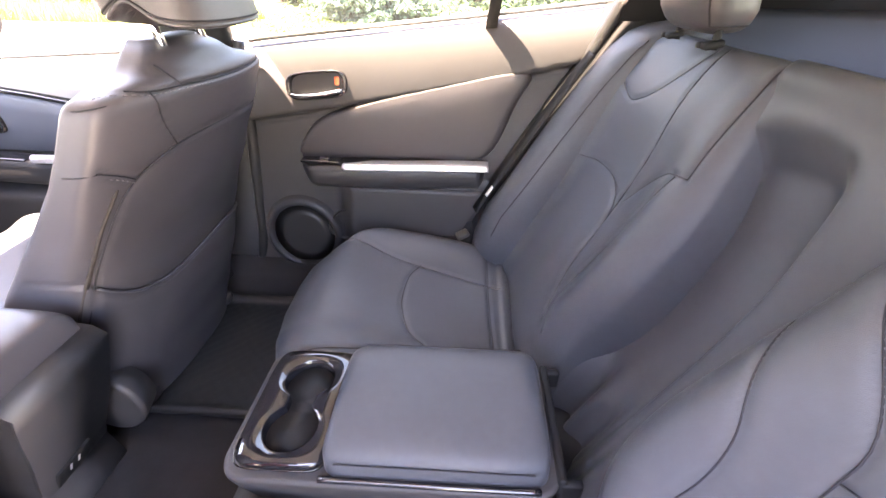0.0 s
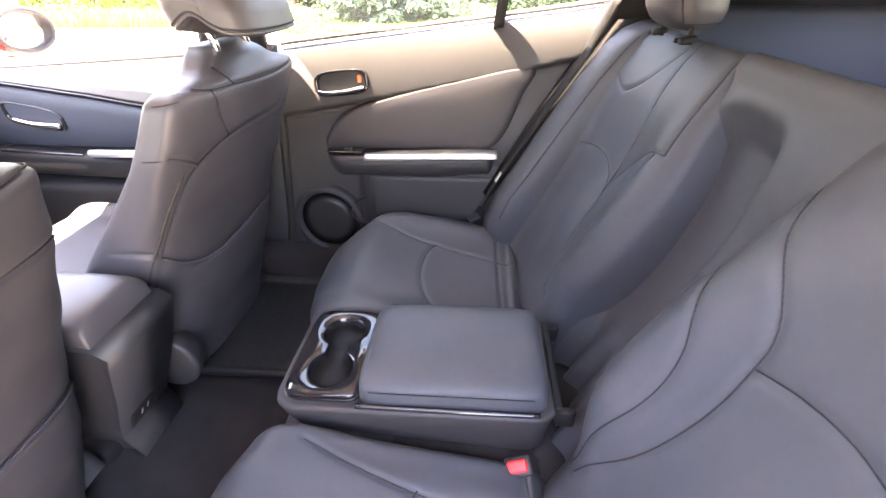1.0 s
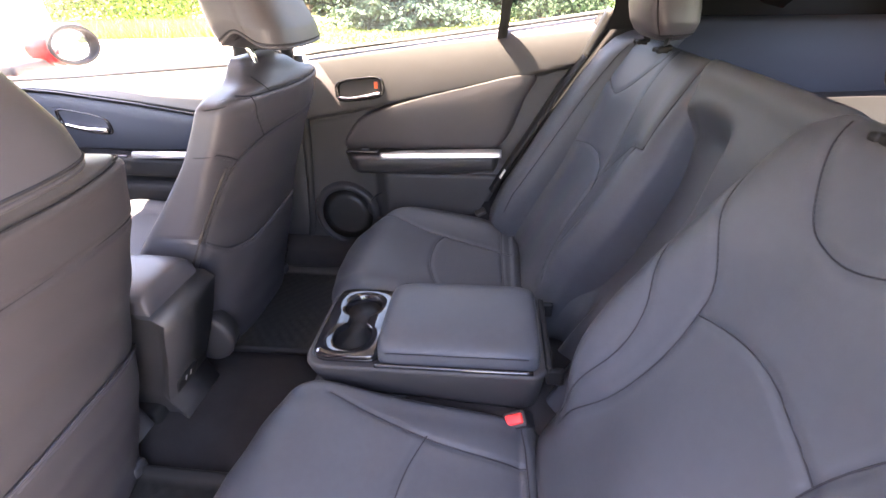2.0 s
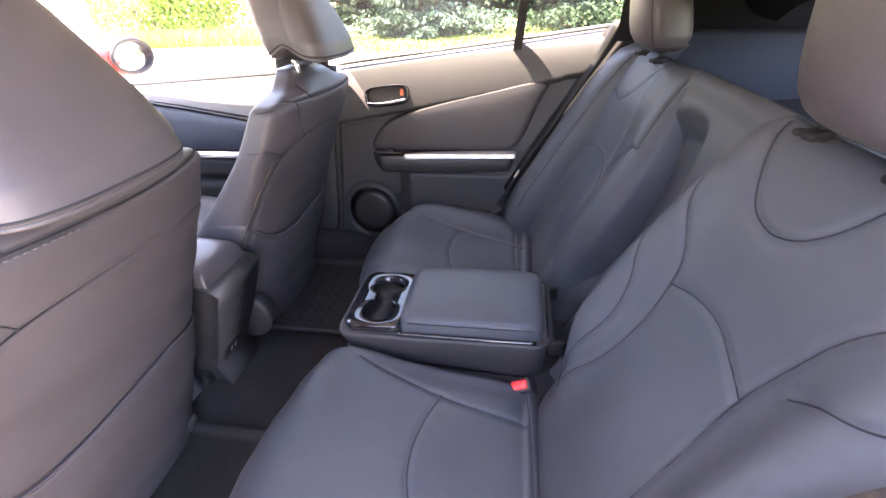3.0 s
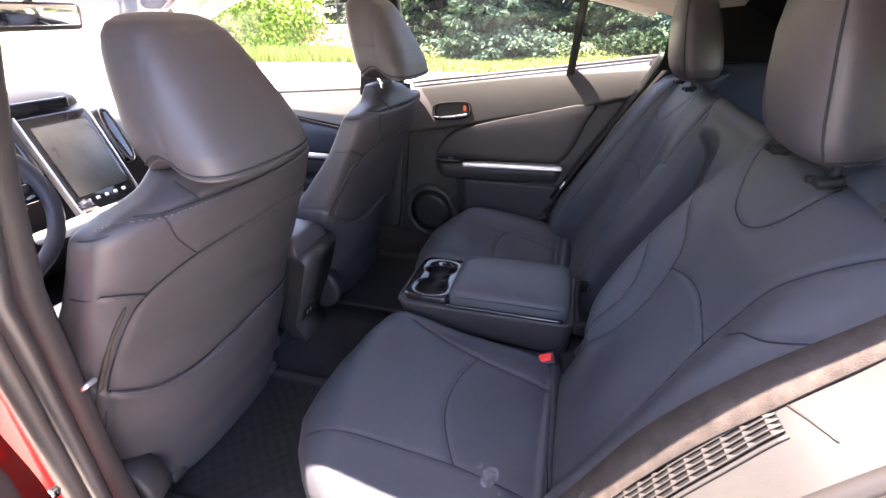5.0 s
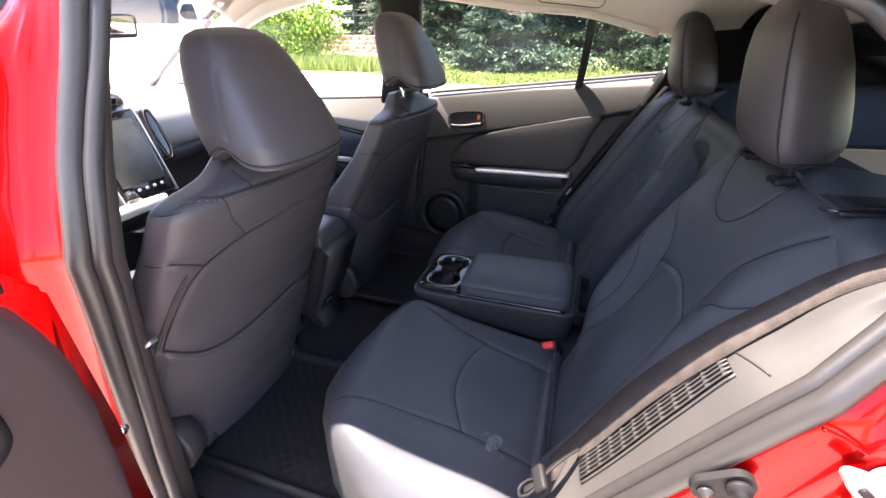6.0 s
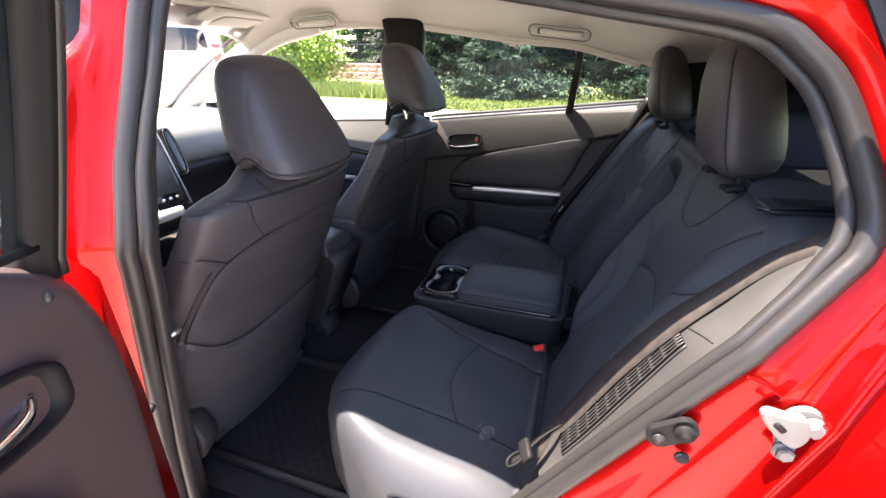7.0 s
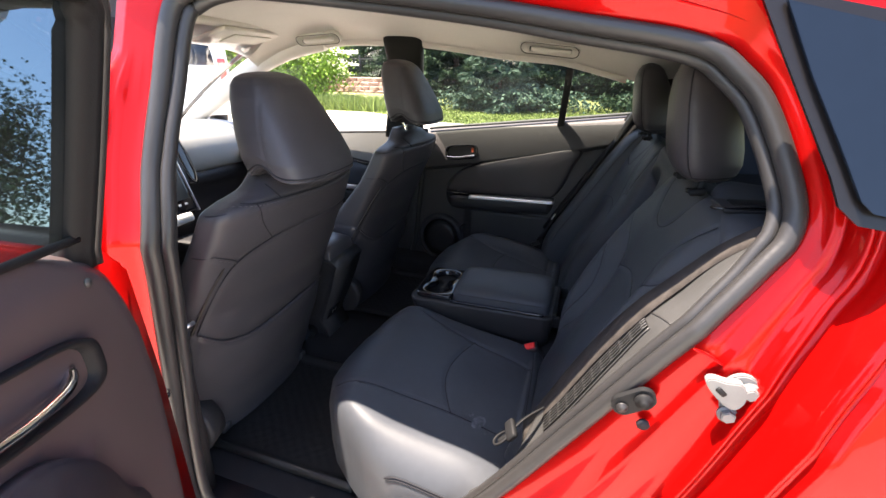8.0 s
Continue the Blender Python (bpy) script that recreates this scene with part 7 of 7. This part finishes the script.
# light leafy trees behind the fence and ahead of the car
def leafy_tree(x, y, h, spread, n, seed, mat=LEAF_LIGHT, leaf=0.13):
    n = int(n * 2.2)
    r = np.random.default_rng(seed)
    t = thing("leafy_tree", "light green deciduous tree in full leaf", "tree", group="leafy trees")
    t.location = (x, y, float(ground_z(x, y)))
    part("trunk", trunk_mesh(h * 0.75, 0.05 + 0.02 * h, 0.2), BARK, t)
    limbs, cl = [], []
    for j in range(16):
        az, el = r.uniform(0, 2 * math.pi), r.uniform(0.1, 1.1)
        z0 = h * r.uniform(0.25, 0.65)
        L = spread * r.uniform(0.5, 1.0)
        e = np.array([L * math.cos(az) * math.cos(el), L * math.sin(az) * math.cos(el), z0 + L * math.sin(el)])
        limbs.append(tube(spline([(0, 0, z0 * 0.85), tuple(e * (0.5, 0.5, 0.5) + np.array((0, 0, z0 * 0.48))), tuple(e)], 8), np.linspace(0.05, 0.012, 8), 6))
        cl.append(e)
    part("limbs", join_meshes(limbs), BARK, t)
    cl = np.array(cl)
    c = cl[r.integers(0, 16, n)] + r.normal(size=(n, 3)) * spread * 0.26
    d = r.normal(size=(n, 3))
    d /= np.linalg.norm(d, axis=1)[:, None]
    v, f = leaf_cloud(c, d, leaf, 0.7, r)
    part("crown", mesh_from(v, f), mat, t, smooth=False)
    return t


leafy_tree(-13.5, 24.0, 6.5, 2.6, 7000, 21)
leafy_tree(-19.0, 22.0, 7.0, 3.0, 7000, 22)
leafy_tree(-26.0, 16.0, 8.0, 3.2, 7000, 23)
leafy_tree(-30.0, 4.0, 8.0, 3.4, 7000, 24)
leafy_tree(-27.0, -9.0, 8.0, 3.2, 7000, 25)
leafy_tree(-15.0, -18.0, 8.0, 3.4, 7000, 26)
leafy_tree(6.0, -26.0, 8.0, 3.4, 6000, 27)
leafy_tree(-19.0, -3.0, 6.0, 2.8, 8000, 28, LEAF_DARK)
leafy_tree(-21.0, -7.5, 6.5, 3.0, 8000, 29, LEAF_DARK)
leafy_tree(-17.0, 0.8, 5.5, 2.4, 7000, 30, LEAF_DARK)


# tall grass strip
def tufts(n, box, h, mat, name, label):
    r = np.random.default_rng(31)
    x = r.uniform(box[0], box[1], n)
    y = r.uniform(box[2], box[3], n)
    z = ground_z(x, y)
    c = np.stack([x, y, z], 1)
    d = np.stack([r.normal(0, 0.25, n), r.normal(0, 0.25, n), np.ones(n)], 1)
    d /= np.linalg.norm(d, axis=1)[:, None]
    L = h * r.uniform(0.5, 1.2, (n, 1))
    s = np.stack([r.normal(size=n), r.normal(size=n), np.zeros(n)], 1) * 0.012
    tip = c + d * L + np.stack([r.normal(0, 0.06, n), r.normal(0, 0.06, n), np.zeros(n)], 1)
    v = np.stack([c - s, c + s, tip], 1).reshape(-1, 3)
    return tagged(part(name, mesh_from(v, [(3 * i, 3 * i + 1, 3 * i + 2) for i in range(n)]), mat, smooth=False), label, "grass", kind="stuff")


tufts(16000, (-17, -5.8, 11.3, 13.2), 0.42, GRASS_BLADE, "tall_grass", "bright tall grass along the driveway edge")
tufts(26000, (-6.0, 6.0, 9.5, 14.5), 0.07, GRASS_BLADE, "lawn_grass", "short sunlit lawn grass")

# rock retaining wall and fence
rw = thing("rock_wall", "low retaining wall of reddish rough stones", "stone wall")


def stone_mesh(seed):
    r = np.random.default_rng(seed)
    bm = bmesh.new()
    bmesh.ops.create_cube(bm, size=1)
    bmesh.ops.bevel(bm, geom=list(bm.edges), offset=0.16, segments=1, affect="EDGES")
    for v in bm.verts:
        v.co *= 1 + r.uniform(-0.10, 0.10)
    me = bpy.data.meshes.new("stone")
    bm.to_mesh(me)
    bm.free()
    me.materials.append(ROCK)
    return me


stones = [stone_mesh(k) for k in range(5)]
for row in range(4):
    x = -17.0 + 0.17 * row
    while x < -6.5:
        w = float(rng.uniform(0.26, 0.5))
        o = new("stone", stones[int(rng.integers(0, 5))])
        o.parent = rw
        o.location = (x + w / 2, 16.2 + 0.07 * row + float(rng.uniform(-0.03, 0.03)), 0.33 + 0.17 * row)
        o.scale = (w * 0.98, 0.35, 0.172)
        o.rotation_euler = (0, 0, float(rng.uniform(-0.08, 0.08)))
        x += w
fn = thing("metal_fence", "black metal picket fence above the rock wall", "fence")
for x in np.arange(-19.5, 2.0, 1.8):
    part("post", rbox(0.05, 0.05, 1.15, 0.008, 1, at=(float(x), 18.4, float(ground_z(x, 18.4)) + 0.62)), FENCE, fn)
for zz in (0.25, 1.05):
    part("rail", rbox(21.5, 0.03, 0.03, 0.006, 1, at=(-8.75, 18.4, float(ground_z(-8, 18.4)) + zz)), FENCE, fn)
pick = None
for x in np.arange(-19.4, 1.9, 0.115):
    if pick is None:
        pick = part("picket", rbox(0.014, 0.014, 1.0, 0.003, 1), FENCE, fn)
        o = pick
    else:
        o = new("picket", pick.data)
        o.parent = fn
    o.location = (float(x), 18.4, float(ground_z(-8, 18.4)) + 0.62)


# parked white van ahead of the car
def parked_van(m):
    v = thing("parked_van", "white van parked ahead on the driveway", "van")
    v.matrix_basis = m
    side = spline([(-2.3, 0.35), (-2.35, 0.9), (-2.2, 1.05), (-1.5, 1.15), (-0.9, 1.75), (-0.5, 1.86), (1.9, 1.86), (2.2, 1.7), (2.3, 1.0), (2.3, 0.4), (1.5, 0.3), (0, 0.28)], 70, True)
    rows = [np.stack([side[:, 0] * s, np.full(70, y), 1.05 + (side[:, 1] - 1.05) * s], 1) for y, s in ((-0.93, 0.93), (-0.97, 0.98), (-0.98, 1.0), (0.98, 1.0), (0.97, 0.98), (0.93, 0.93))]
    part("body", loft(rows), WHITE_PAINT, v)
    for sd in (-1, 1):
        for x0, x1 in ((-1.05, -0.25), (-0.15, 0.75), (0.85, 1.75)):
            w = part("side_window", plate([(x0 - (0.35 if x0 < -1 else 0), 1.15), (x1, 1.15), (x1, 1.62), (x0 + (0.12 if x0 < -1 else 0), 1.62)], 0.012 * sd, "y", sd * 0.982), GLASS_DARK, v, "dark side window")
        for x in (-1.45, 1.4):
            t = part("wheel", cyl(0.34, 0.22, 28, at=(x, sd * 0.90, 0.34), turn=(90, 0, 0), bevel=0.03), RUBBER, v)
            part("rim", cyl(0.21, 0.02, 20, at=(x, sd * 1.015, 0.34), turn=(90, 0, 0), bevel=0.005), SILVER, t)
        part("tail_lamp", rbox(0.06, 0.14, 0.42, 0.02, 2, at=(2.285, sd * 0.86, 1.15)), TAIL_RED, v, "red tail lamp")
        part("mirror", rbox(0.12, 0.16, 0.2, 0.03, 3, at=(-1.05, sd * 1.06, 1.2)), WHITE_PAINT, v)
    part("rear_window", plate([(-0.74, 1.15), (0.74, 1.15), (0.68, 1.62), (-0.68, 1.62)], 0.012, "x", 2.27), GLASS_DARK, v, "dark rear window")
    part("bumper", rbox(0.12, 1.86, 0.26, 0.05, 3, at=(2.3, 0, 0.45)), WHITE_PAINT, v)
    return v


parked_van(pose(-9.2, 6.4, 0.03, 0, 0, -28))
